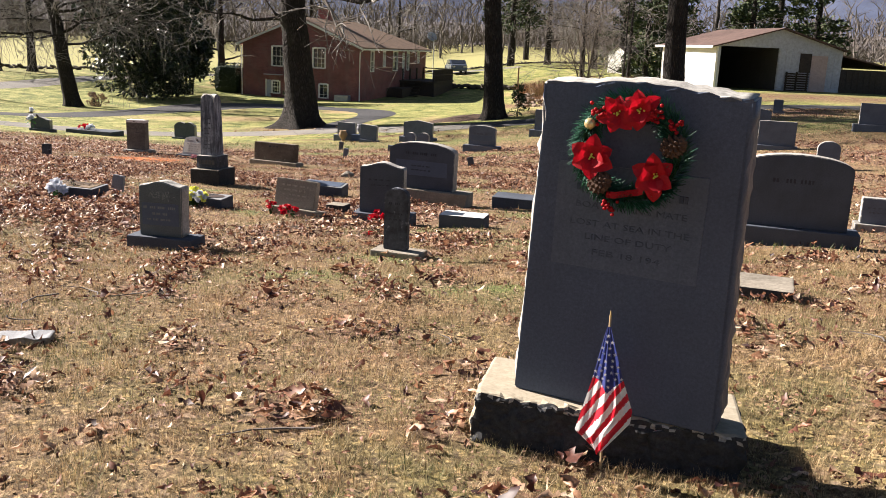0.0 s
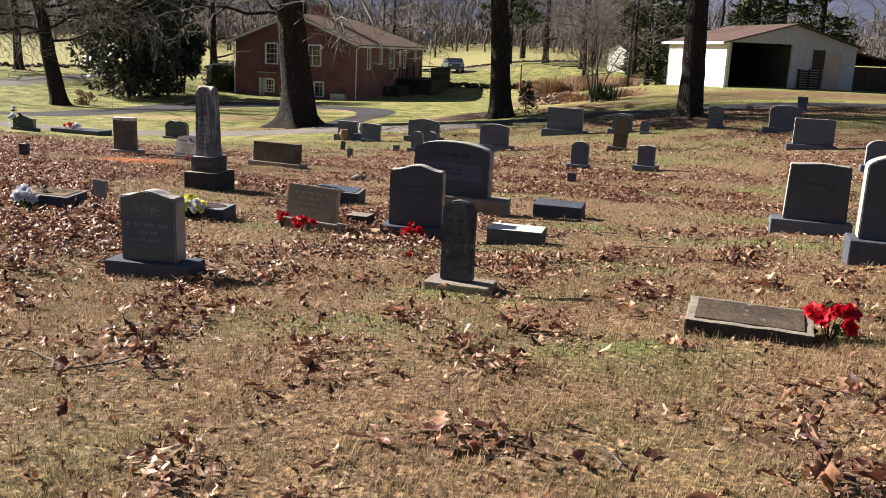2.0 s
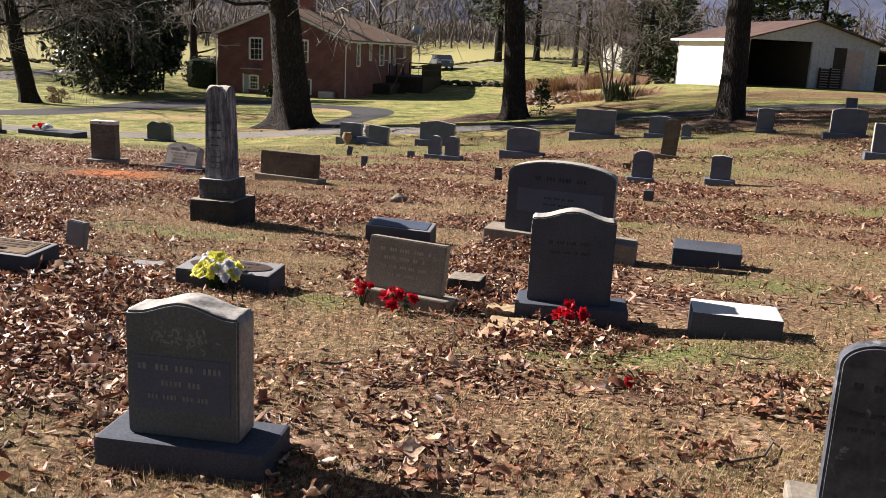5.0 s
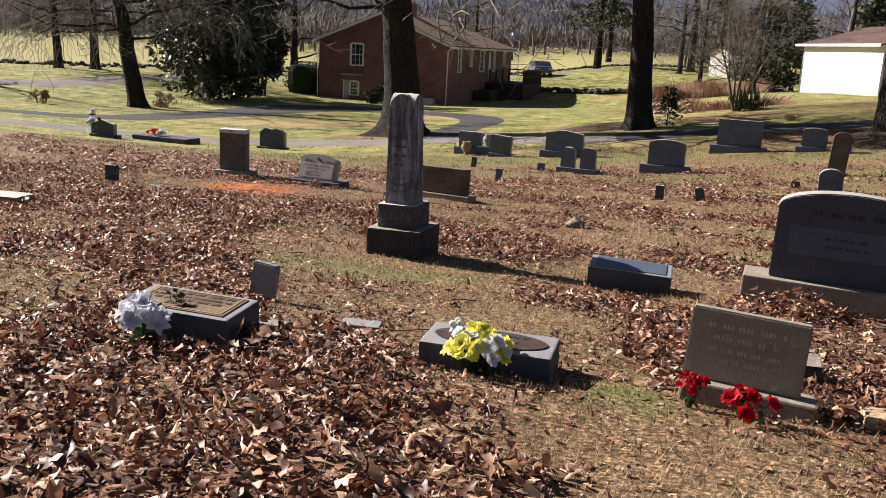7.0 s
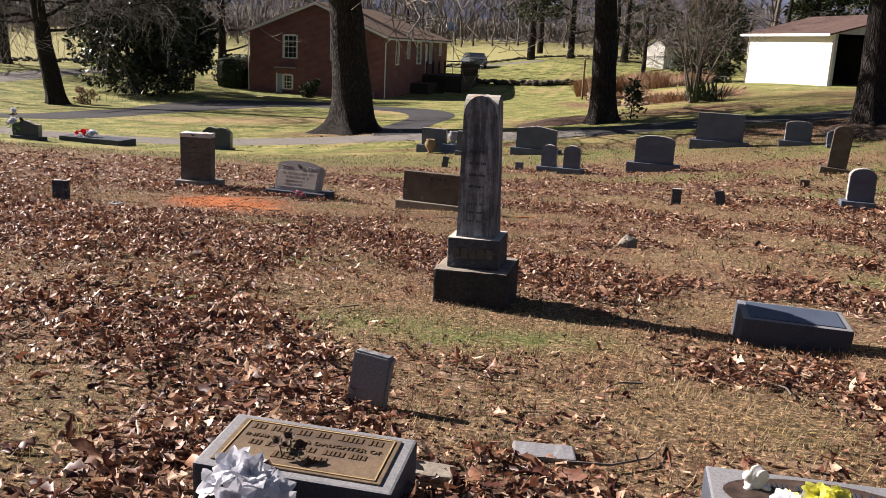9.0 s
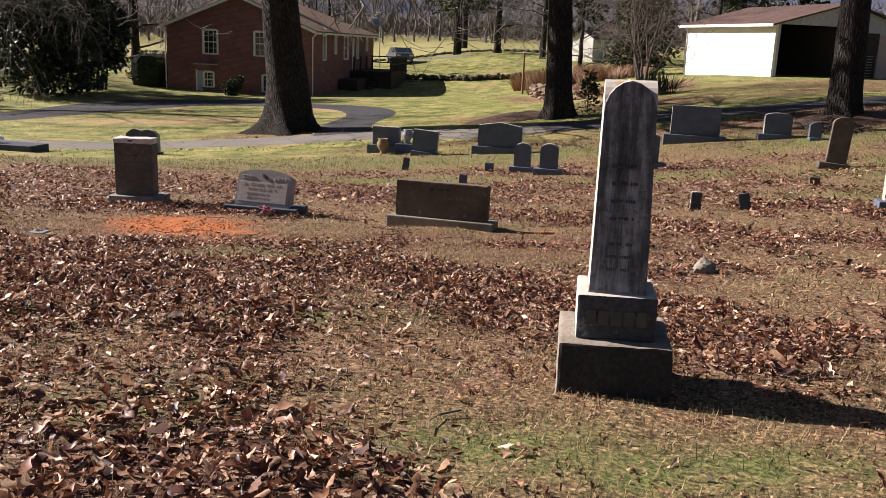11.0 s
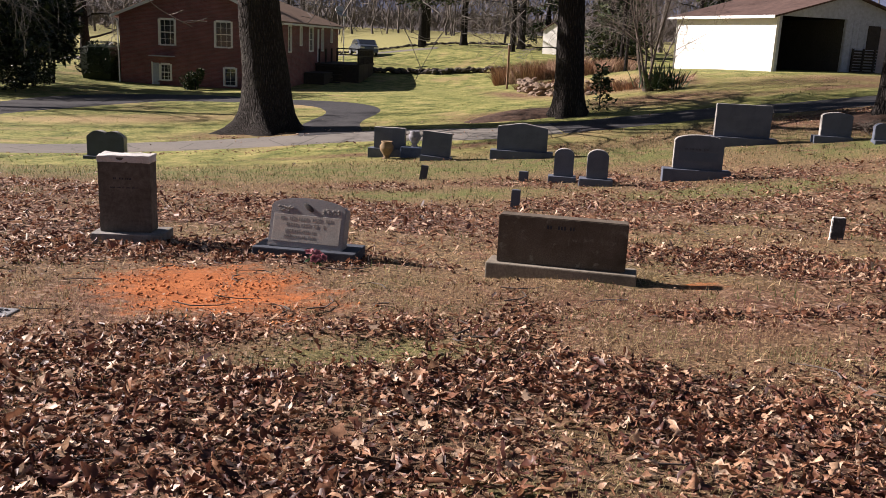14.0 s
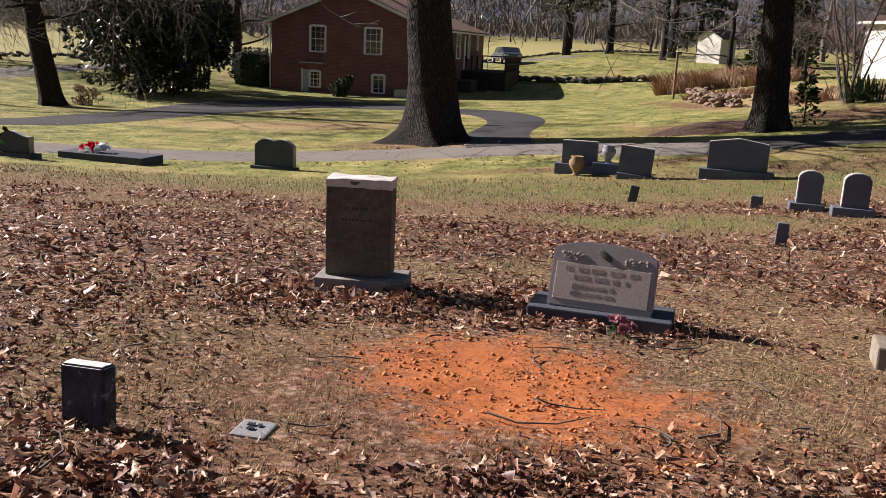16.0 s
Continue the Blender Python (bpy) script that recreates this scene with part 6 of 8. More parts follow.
# ---- the shed ----
def shed():
    root = thing("shed", pose(17.65, 48.14, 0.75, 0, 0, 4.8), "white-sided farm shed with open bay and rusty roof", "shed")
    W, L, H, P, t = 7.5, 7.75, 2.42, 3.45, 0.12
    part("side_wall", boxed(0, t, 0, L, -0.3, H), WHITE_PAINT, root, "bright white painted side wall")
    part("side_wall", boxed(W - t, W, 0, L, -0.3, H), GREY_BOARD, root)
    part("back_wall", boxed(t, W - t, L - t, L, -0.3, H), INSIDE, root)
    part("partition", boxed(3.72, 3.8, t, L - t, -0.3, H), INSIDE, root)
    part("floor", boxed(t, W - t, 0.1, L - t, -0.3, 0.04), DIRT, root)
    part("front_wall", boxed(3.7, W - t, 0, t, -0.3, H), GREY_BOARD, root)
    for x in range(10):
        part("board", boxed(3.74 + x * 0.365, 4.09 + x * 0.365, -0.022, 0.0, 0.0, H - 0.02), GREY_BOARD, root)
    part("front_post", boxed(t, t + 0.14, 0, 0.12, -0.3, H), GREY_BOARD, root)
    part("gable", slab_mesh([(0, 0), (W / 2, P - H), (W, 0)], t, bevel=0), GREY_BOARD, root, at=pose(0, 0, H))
    part("gable", slab_mesh([(0, 0), (W / 2, P - H), (W, 0)], t, bevel=0), GREY_BOARD, root, at=pose(0, L - t, H))
    for s in (0, 1):
        bm = bmesh.new()
        x0, x1 = (-0.35, W / 2) if s == 0 else (W / 2, W + 0.15)
        z0, z1 = (H - 0.1, P) if s == 0 else (P, H - 0.05)
        q = [(x0, z0 + 0.005), (x1, z1 + 0.005), (x1, z1 + 0.08), (x0, z0 + 0.08)]
        f, g = [bm.verts.new((x, -0.3, z)) for x, z in q], [bm.verts.new((x, L + 0.3, z)) for x, z in q]
        bm.faces.new(f), bm.faces.new(g[::-1])
        for i in range(4):
            bm.faces.new((f[(i + 1) % 4], f[i], g[i], g[(i + 1) % 4]))
        bmesh.ops.recalc_face_normals(bm, faces=bm.faces)
        part("roof", bm, RUST_ROOF, root)
    part("fascia", boxed(-0.40, -0.352, -0.3, L + 0.3, H - 0.13, H - 0.005), WHITE_PAINT, root, "white eave board")
    part("door", boxed(5.65, 6.6, -0.06, -0.024, 0.05, 2.1), PINK_DOOR, root, "faded pinkish board door")
    part("shutter", boxed(4.95, 5.63, -0.055, -0.024, 1.15, 2.2), DARK_WOOD, root, "dark shutter")
    for k in range(8):
        part("slat", boxed(4.15, 5.55, -0.16, -0.1, 0.12 + k * 0.13, 0.2 + k * 0.13), DARK_WOOD, root)
    for x in (4.2, 4.8, 5.45):
        part("pallet_post", boxed(x, x + 0.08, -0.1, -0.03, -0.1, 1.18), DARK_WOOD, root)
    # open lean-to
    bm = slab_mesh([(W + 0.02, H - 0.3), (W + 3.6, H - 0.95), (W + 3.6, H - 0.87), (W + 0.02, H - 0.22)], L, bevel=0)
    part("lean_to_roof", bm, RUST_ROOF, root)
    part("lean_to_wall", boxed(W + 0.02, W + 3.5, L - 0.3, L - 0.2, -0.3, H - 1.0), INSIDE, root)
    part("lean_to_wall", boxed(W + 3.35, W + 3.45, 0.2, L - 0.32, -0.3, H - 1.02), INSIDE, root)
    part("lean_to_front", boxed(W + 0.03, W + 3.34, 0.06, 0.16, -0.3, H - 1.0), DARK_WOOD, root, "dark boarded front")
    for k in range(9):
        part("board", boxed(W + 0.05 + k * 0.365, W + 0.385 + k * 0.365, 0.03, 0.057, -0.1, H - 1.03), DARK_WOOD, root)
    for x in (W + 3.4,):
        part("lean_to_post", boxed(x, x + 0.12, 0.05, 0.17, -0.3, H - 0.9), DARK_WOOD, root)


shed()


def outhouse():
    root = thing("outhouse", pose(21.4, 88.2, gz(22, 88) - 0.1, 0, 0, -50), "small white gabled outhouse", "outhouse")
    W, L, H = 2.1, 2.6, 2.1
    part("wall", boxed(0, W, 0, L, -0.2, H), WHITE_PAINT, root)
    part("gable", slab_mesh([(0, 0), (W / 2, 0.6), (W, 0)], L, bevel=0), WHITE_PAINT, root, at=pose(0, 0, H + 0.003))
    for s in (0, 1):
        x0, x1, z0, z1 = (-0.2, W / 2, H - 0.1, H + 0.64) if s == 0 else (W / 2, W + 0.2, H + 0.64, H - 0.1)
        part("roof", slab_mesh([(x0, z0), (x1, z1), (x1, z1 + 0.07), (x0, z0 + 0.07)] if s == 0 else [(x0, z0), (x1, z1), (x1, z1 + 0.07), (x0, z0 + 0.07)], L + 0.3, bevel=0), RUST_ROOF, root, at=pose(0, -0.15, 0))


outhouse()


def car(x, y, turn):
    root = thing("car", pose(x, y, gz(x, y), 0, 0, turn), "dark blue-grey parked car", "car")
    paint = plain_mat("car paint", (0.1, 0.12, 0.16), 0.25, 0.4, 0.05, relief=0)
    tyre = plain_mat("tyre rubber", (0.02, 0.02, 0.02), 0.8, relief=0)
    lamp = plain_mat("lamp glass", (0.5, 0.5, 0.5), 0.1, relief=0)
    prof = [(-2.2, 0.35), (-2.25, 0.75), (-1.35, 0.95), (-0.6, 1.45), (1.0, 1.5), (1.75, 1.05), (2.2, 0.95), (2.25, 0.4)]
    bm = slab_mesh(prof[::-1], 1.75, bevel=0.07)
    body = part("body", bm, paint, root, at=pose(0, -0.87, 0))
    part("windscreen", slab_mesh([(0.98, 1.44), (1.6, 1.08), (1.63, 1.11), (1.0, 1.475)], 1.4, bevel=0), GLASS, body, at=pose(0.02, 0.17, 0.02))
    part("windscreen", slab_mesh([(-1.25, 1.0), (-0.62, 1.42), (-0.66, 1.45), (-1.3, 1.03)], 1.4, bevel=0), GLASS, body, at=pose(-0.02, 0.17, 0.02))
    for yy in (-0.886, 0.868):
        part("side_window", slab_mesh([(-1.0, 1.0), (-0.55, 1.38), (0.95, 1.42), (1.4, 1.08)], 0.018, bevel=0), GLASS, root, at=pose(0, yy, 0))
    for xx in (-1.4, 1.4):
        for yy in (-0.82, 0.82):
            bm = bmesh.new()
            bmesh.ops.create_cone(bm, cap_ends=True, segments=20, radius1=0.33, radius2=0.33, depth=0.2, matrix=Matrix.Translation((xx, yy, 0.33)) @ Matrix.Rotation(math.pi / 2, 4, "X"))
            w = part("wheel", bm, tyre, root)
            bm = bmesh.new()
            bmesh.ops.create_cone(bm, cap_ends=True, segments=14, radius1=0.19, radius2=0.19, depth=0.22, matrix=Matrix.Translation((xx, yy, 0.33)) @ Matrix.Rotation(math.pi / 2, 4, "X"))
            part("rim", bm, METAL, w)
    for yy in (-0.62, 0.62):
        part("headlight", boxed(2.18, 2.26, yy - 0.18, yy + 0.18, 0.72, 0.86, bevel=0.02), lamp, root)
    part("bumper", boxed(2.2, 2.3, -0.8, 0.8, 0.35, 0.55, bevel=0.03), paint, root)
    part("mirror", boxed(0.8, 0.95, -1.02, -0.88, 1.02, 1.14, bevel=0.03), paint, root)
    part("mirror", boxed(0.8, 0.95, 0.88, 1.02, 1.02, 1.14, bevel=0.03), paint, root)


car(6.7, 96.3, -84)


# ---- rough ground between lane and shed ----
def dry_grass(x, y, n, r, h, label, seed, mat=None):
    rng = random.Random(seed)
    v, f = [], []
    for k in range(n):
        a, s = rng.uniform(0, 6.3), r * math.sqrt(rng.random())
        px, py = math.cos(a) * s, math.sin(a) * s * 0.7
        base = gz(x + px, y + py) - gz(x, y) - 0.05
        hh, w = h * rng.uniform(0.5, 1.1), 0.012 + 0.012 * rng.random()
        dx, dy = rng.gauss(0, 0.22) * hh + px * 0.12, rng.gauss(0, 0.22) * hh
        i = len(v)
        ca, sa = math.cos(a * 3) * w, math.sin(a * 3) * w
        v += [(px - ca, py - sa, base), (px + ca, py + sa, base), (px + dx * 0.5 + ca * 0.7, py + dy * 0.5 + sa * 0.7, base + hh * 0.62), (px + dx * 0.5 - ca * 0.7, py + dy * 0.5 - sa * 0.7, base + hh * 0.62),
              (px + dx * 1.3 + ca * 0.2, py + dy * 1.3, base + hh), (px + dx * 1.3 - ca * 0.2, py + dy * 1.3, base + hh)]
        f += [(i, i + 1, i + 2, i + 3), (i + 3, i + 2, i + 4, i + 5)]
    ob = new("dry_grass", raw("dry_grass", v, f, mat or DRY_STEM))
    ob.location = (x, y, gz(x, y))
    return tagged(ob, label, "grass", kind="stuff")


dry_grass(11.3, 60.0, 3500, 2.6, 1.1, "tall dry tan ornamental grass clump", 1)
dry_grass(13.6, 58.5, 2200, 2.4, 0.8, "tall dry tan grass beside the shed", 2)
dry_grass(9.2, 53.0, 1200, 1.6, 0.35, "short dry weeds on the bank", 3)
dry_grass(10.4, 46.5, 1600, 2.4, 0.4, "short dry weeds on the bank", 4)


def yucca(x, y, label):
    rng = random.Random(6)
    v, f = [], []
    for k in range(190):
        a, up, L = rng.uniform(0, 6.3), rng.uniform(0.05, 1.35), rng.uniform(0.7, 1.15)
        d = Vector((math.cos(a) * math.cos(up), math.sin(a) * math.cos(up), math.sin(up)))
        s = Vector((-math.sin(a), math.cos(a), 0)) * 0.028
        c = Vector((rng.gauss(0, 0.36), rng.gauss(0, 0.25), 0.05))
        i = len(v)
        mid, tip = c + d * L * 0.55, c + d * L - Vector((0, 0, 0.06))
        v += [tuple(q) for q in (c - s * 0.6, c + s * 0.6, mid + s, mid - s, tip + s * 0.1, tip - s * 0.1)]
        f += [(i, i + 1, i + 2, i + 3), (i + 3, i + 2, i + 4, i + 5)]
    ob = new("yucca", raw("yucca", v, f, YUCCA))
    ob.location = (x, y, gz(x, y))
    return tagged(ob, label, "plant")


yucca(10.0, 43.4, "spiky dark green yucca at the lane's edge")


def stone_pile(name, spots, label, seed, mat, category="stones"):
    rng = random.Random(seed)
    x0, y0 = spots[0][:2]
    root = thing(name, pose(x0, y0, gz(x0, y0)), label, category)
    shapes = []
    for k in range(5):
        bm = bmesh.new()
        bmesh.ops.create_icosphere(bm, subdivisions=1, radius=1)
        for v in bm.verts:
            v.co *= 1 + 0.4 * noise.noise(v.co * 1.2 + Vector((k * 5.0, seed, 0)))
        shapes.append(mesh_of("stone", bm, mat))
    for k, (x, y, s, z) in enumerate(spots):
        ob = new("stone", shapes[k % 5])
        ob.parent = root
        ob.matrix_basis = pose(x - x0, y - y0, gz(x, y) - gz(x0, y0) + z, rng.uniform(-20, 20), rng.uniform(-20, 20), rng.uniform(0, 360)) @ Matrix.Diagonal((s * 1.3, s, s * 0.6, 1))
    return root


FIELDSTONE = stone_mat("brown fieldstone", (0.3, 0.225, 0.175), (0.14, 0.1, 0.075), (0.12, 0.09, 0.06), 0.6, speck=12)
DARK_STONE = stone_mat("dark wall stone", (0.1, 0.085, 0.07), (0.05, 0.042, 0.035), (0.04, 0.035, 0.03), 0.6, speck=12)
rng = random.Random(12)
stone_pile("stone_heap", [(float(np.interp(k / 190, [0, 0.35, 0.7, 0.88, 1], [8.0, 7.1, 6.75, 7.2, 8.0])) + abs(rng.gauss(0, 0.3)), float(np.interp(k / 190, [0, 0.35, 0.7, 0.88, 1], [54, 50.5, 47.7, 46.2, 45])) + rng.gauss(0, 0.2), rng.uniform(0.07, 0.18), rng.uniform(0, 0.45)) for k in range(190)],
           "heap of brown fieldstones on the bank", 3, FIELDSTONE)
stone_pile("stone_wall", [(5.4 + 10.3 * k / 110, 83.4 - 3.2 * k / 110 + rng.gauss(0, 0.15), rng.uniform(0.16, 0.3), rng.uniform(0.05, 0.35)) for k in range(110)],
           "low dark dry-stone edging across the lawn", 5, DARK_STONE, "wall")
stone_pile("stone_wall", [(-62 + 44 * k / 260, 74 + 14 * k / 260 + rng.gauss(0, 0.2), rng.uniform(0.16, 0.28), rng.uniform(0.0, 0.3)) for k in range(260)],
           "low dark bank along the hay field", 7, DARK_STONE, "wall")
stone_pile("stone_wall", [(2 + 24 * k / 190, 104.5 + 0.5 * math.sin(k) + rng.gauss(0, 0.2), rng.uniform(0.13, 0.22), rng.uniform(0.0, 0.15)) for k in range(190)],
           "low dark bank below the far field", 9, DARK_STONE, "wall")


def field_post():
    x, y = 7.75, 54.9
    root = thing("wooden_post", pose(x, y, gz(x, y)), "thin weathered wooden post by the stones", "post")
    part("post", boxed(-0.045, 0.045, -0.045, 0.045, -0.3, 2.1, bevel=0.008), SHINGLE, root)
    part("cap", boxed(-0.055, 0.055, -0.055, 0.055, 2.1, 2.14, bevel=0.01), WHITE_PAINT, root)


field_post()


def root_mound(x, y, rx, ry, h, label, seed):
    """Low mound of bark and leaf mould round a tree's foot."""
    n, v, f = 26, [], []
    for j in range(8):
        for k in range(n):
            a, s = 2 * math.pi * k / n, j / 7
            r = s * (1 + 0.25 * noise.noise(Vector((math.cos(a), math.sin(a), seed))))
            px, py = math.cos(a) * rx * r, math.sin(a) * ry * r
            v.append((px, py, gz(x + px, y + py) - gz(x, y) + h * (1 - s * s) - 0.02 + 0.05 * (1 - s) * noise.noise(Vector((px * 4, py * 4, seed)))))
    for j in range(7):
        for k in range(n):
            f.append((j * n + k, j * n + n + k, j * n + n + (k + 1) % n, j * n + (k + 1) % n))
    ob = new("leaf_mould", raw("leaf_mould", v, f, plain_mat("leaf mould", (0.085, 0.05, 0.034), 0.95, vary=0.75, scale=7, relief=0.6, distance=0.03), True))
    ob.location = (x, y, gz(x, y))
    return tagged(ob, label, "mulch", kind="stuff")


root_mound(3.5, 39.3, 2.1, 1.2, 0.2, "dark leaf mould and roots round a tree", 1.0)
root_mound(10.1, 31.5, 1.5, 1.2, 0.2, "brown leaf mould round a tree", 2.0)

# ---- wreath, flag and flowers ----
def petal_mat(name, c):
    """Thin silk: some of the light shines through."""
    m = plain_mat(name, c, 0.55, vary=0.18, scale=30, relief=0.1)
    t = m.node_tree
    b = t.nodes["Principled BSDF"]
    tr, mix = t.nodes.new("ShaderNodeBsdfTranslucent"), t.nodes.new("ShaderNodeMixShader")
    t.links.new(b.inputs["Base Color"].links[0].from_socket, tr.inputs["Color"])
    mix.inputs[0].default_value = 0.4
    t.links.new(b.outputs[0], mix.inputs[1])
    t.links.new(tr.outputs[0], mix.inputs[2])
    t.links.new(mix.outputs[0], t.nodes["Material Output"].inputs["Surface"])
    return m


RED = petal_mat("red silk petals", (0.5, 0.006, 0.018))
DEEP_RED = petal_mat("deep red berries", (0.42, 0.008, 0.015))
WHITE_SILK = petal_mat("white silk petals", (0.72, 0.74, 0.8))
YELLOW = petal_mat("yellow silk petals", (0.9, 0.85, 0.16))
PINK = petal_mat("dusty pink petals", (0.4, 0.16, 0.19))
GREEN_SILK = petal_mat("green silk leaves", (0.03, 0.085, 0.025))
PINE_GREEN = varied_mat("artificial pine needles", [(0.0, (0.008, 0.045, 0.025)), (0.7, (0.02, 0.1, 0.06)), (1.0, (0.05, 0.17, 0.11))], rough=0.5)
CONE = plain_mat("pine cone scales", (0.08, 0.045, 0.03), 0.7, vary=0.4)
GOLD = plain_mat("pale gold bauble", (0.7, 0.55, 0.28), 0.22, 0.6, 0.05, relief=0)
WOOD = plain_mat("thin wooden stick", (0.4, 0.3, 0.18), 0.7)


def blossom(n, length, width, cup, rng, layers=2):
    """A flower of pointed petals round its middle, facing +z."""
    bm = bmesh.new()
    for layer in range(layers):
        k = n - layer
        for i in range(k):
            a = 2 * math.pi * i / k + layer * 0.5 + rng.gauss(0, 0.12)
            L, W = length * (1 - 0.3 * layer) * rng.uniform(0.85, 1.1), width * rng.uniform(0.85, 1.1)
            up = cup + 0.3 * layer + rng.gauss(0, 0.12)
            r = Matrix.Rotation(a, 3, "Z") @ Matrix.Rotation(-up, 3, "Y")
            rows = []
            for s, w, z in ((0.05, 0.15, 0), (0.35, 0.42, 0.03), (0.6, 0.5, 0.02), (0.85, 0.28, -0.03), (1.0, 0.02, -0.09)):
                mid = Vector((s * L, 0, z * L))
                rows.append([bm.verts.new(r @ (mid + Vector((0, -w * W, 0.10 * W * w * 2)))), bm.verts.new(r @ mid), bm.verts.new(r @ (mid + Vector((0, w * W, 0.10 * W * w * 2))))])
            for p, q in zip(rows, rows[1:]):
                for j in range(2):
                    bm.faces.new((p[j], p[j + 1], q[j + 1], q[j]))
    return bm


def facing(p, d, spin=0.0):
    return Matrix.Translation(p) @ Vector(d).to_track_quat("Z", "Y").to_matrix().to_4x4() @ Matrix.Rotation(spin, 4, "Z")


def bunch(x, y, label, heads, mats, seed, spread_r=0.12, height=0.2, length=0.06, petals=6, leaves=10, base=0.0, width=None, on=None, cup=0.5):
    """Artificial flowers pushed into the ground or laid on a stone."""
    rng = random.Random(seed)
    root = thing("flowers", pose(x, y, gz(x, y) + base), label, "flowers", "artificial grave flowers")
    for k in range(heads):
        a, s = 2 * math.pi * k / heads * 1.0 + rng.gauss(0, 0.3), spread_r * math.sqrt((k + 0.5) / heads)
        p = Vector((math.cos(a * 2.4) * s, math.sin(a * 2.4) * s * 0.8, height * rng.uniform(0.65, 1.1) * (1.1 - 0.4 * s / spread_r)))
        d = Vector((p.x * 3, p.y * 3 - 0.25, 0.28 + rng.uniform(0, 0.1)))
        part("blossom", blossom(petals, length * rng.uniform(0.85, 1.15), width or length * 0.75, cup, rng), mats[k % len(mats)], root, at=facing(p, d, rng.uniform(0, 6)))
        part("stem", tube(bmesh.new(), [(0, 0, -0.03), (p.x * 0.5, p.y * 0.5, p.z * 0.55), tuple(p)], [0.003, 0.003, 0.002], 5), GREEN_SILK, root)
    for k in range(leaves):
        a = rng.uniform(0, 6.3)
        bm = blossom(1, length * 1.3, length * 0.6, 0.2, rng, 1)
        part("leaf", bm, GREEN_SILK, root, at=facing((math.cos(a) * spread_r * 0.5, math.sin(a) * spread_r * 0.5, height * rng.uniform(0.25, 0.7)), (math.cos(a), math.sin(a), 0.7), a))
    return root


bunch(-0.16, 9.89, "red artificial poinsettias before a headstone", 9, [RED], 1, 0.1, 0.18, 0.055, leaves=16)
bunch(-1.41, 10.26, "sprig of small red berries and leaves", 9, [DEEP_RED, RED], 2, 0.07, 0.18, 0.03, petals=5, leaves=4)
bunch(-1.20, 10.14, "red artificial poinsettias before a slanted marker", 7, [RED], 3, 0.11, 0.14, 0.05, leaves=16)
bunch(1.80, 5.72, "red artificial poinsettias between two low markers", 9, [RED], 4, 0.12, 0.17, 0.065)
bunch(-4.05, 10.73, "white artificial poinsettias leaning on a flat marker", 13, [WHITE_SILK], 5, 0.115, 0.19, 0.075, width=0.045)
bunch(-3.93, 10.9, "dark dried artificial berries behind white flowers", 8, [CONE], 6, 0.1, 0.24, 0.03, petals=5, leaves=0)
bunch(-2.37, 10.55, "yellow and white artificial daffodils by a flat marker", 44, [YELLOW, YELLOW, WHITE_SILK, YELLOW, WHITE_SILK], 7, 0.155, 0.23, 0.046, cup=0.45, width=0.036, petals=8, leaves=3)
bunch(-4.70, 21.02, "faded pink artificial flowers at a headstone's foot", 6, [PINK], 8, 0.09, 0.12, 0.05)
bunch(-12.35, 35.9, "red artificial flowers on a long ledger", 6, [RED], 9, 0.15, 0.3, 0.13, base=0.1)
bunch(-12.08, 35.8, "white artificial flowers on a long ledger", 5, [WHITE_SILK], 10, 0.15, 0.22, 0.13, base=0.1)
bunch(-14.1, 35.2, "white artificial flowers above a small headstone", 6, [WHITE_SILK, CONE], 11, 0.2, 0.75, 0.13)
bunch(-0.19, 8.56, "fallen red silk petals in the grass", 1, [RED], 12, 0.01, 0.03, 0.04, leaves=1)


def urn(x, y, s, mat, label, lift=0.0):
    bm = bmesh.new()
    prof = [(0.16, 0), (0.17, 0.03), (0.09, 0.1), (0.12, 0.16), (0.24, 0.34), (0.25, 0.46), (0.17, 0.58), (0.21, 0.64), (0.19, 0.64), (0.14, 0.58)]
    rings = [[bm.verts.new((math.cos(k * math.pi / 10) * r * s, math.sin(k * math.pi / 10) * r * s, z * s)) for k in range(20)] for r, z in prof]
    for a, b in zip(rings, rings[1:]):
        for k in range(20):
            bm.faces.new((a[k], a[(k + 1) % 20], b[(k + 1) % 20], b[k]))
    bm.faces.new(rings[-1])
    ob = part("urn", bm, mat, None, label, smooth=True, at=pose(x, y, gz(x, y) - 0.02 + lift))
    return tagged(ob, category="urn", group="grave urns")


urn(-1.86, 33.62, 0.66, plain_mat("terracotta", (0.25, 0.175, 0.1), 0.8), "tan terracotta urn before dark headstones")
urn(-1.2, 33.62, 0.6, plain_mat("pale blue glaze", (0.24, 0.24, 0.27), 0.5), "pale glazed urn on a low blue plinth", 0.24)
blue_plinth = part("plinth", boxed(-0.3, 0.3, -0.16, 0.16, -0.1, 0.23, bevel=0.02), plain_mat("faded blue paint", (0.06, 0.085, 0.15), 0.6), None, "low faded blue plinth under an urn", at=pose(-1.2, 33.62, gz(-1.2, 33.62), 0, 0, ROW))
tagged(blue_plinth, category="plinth")


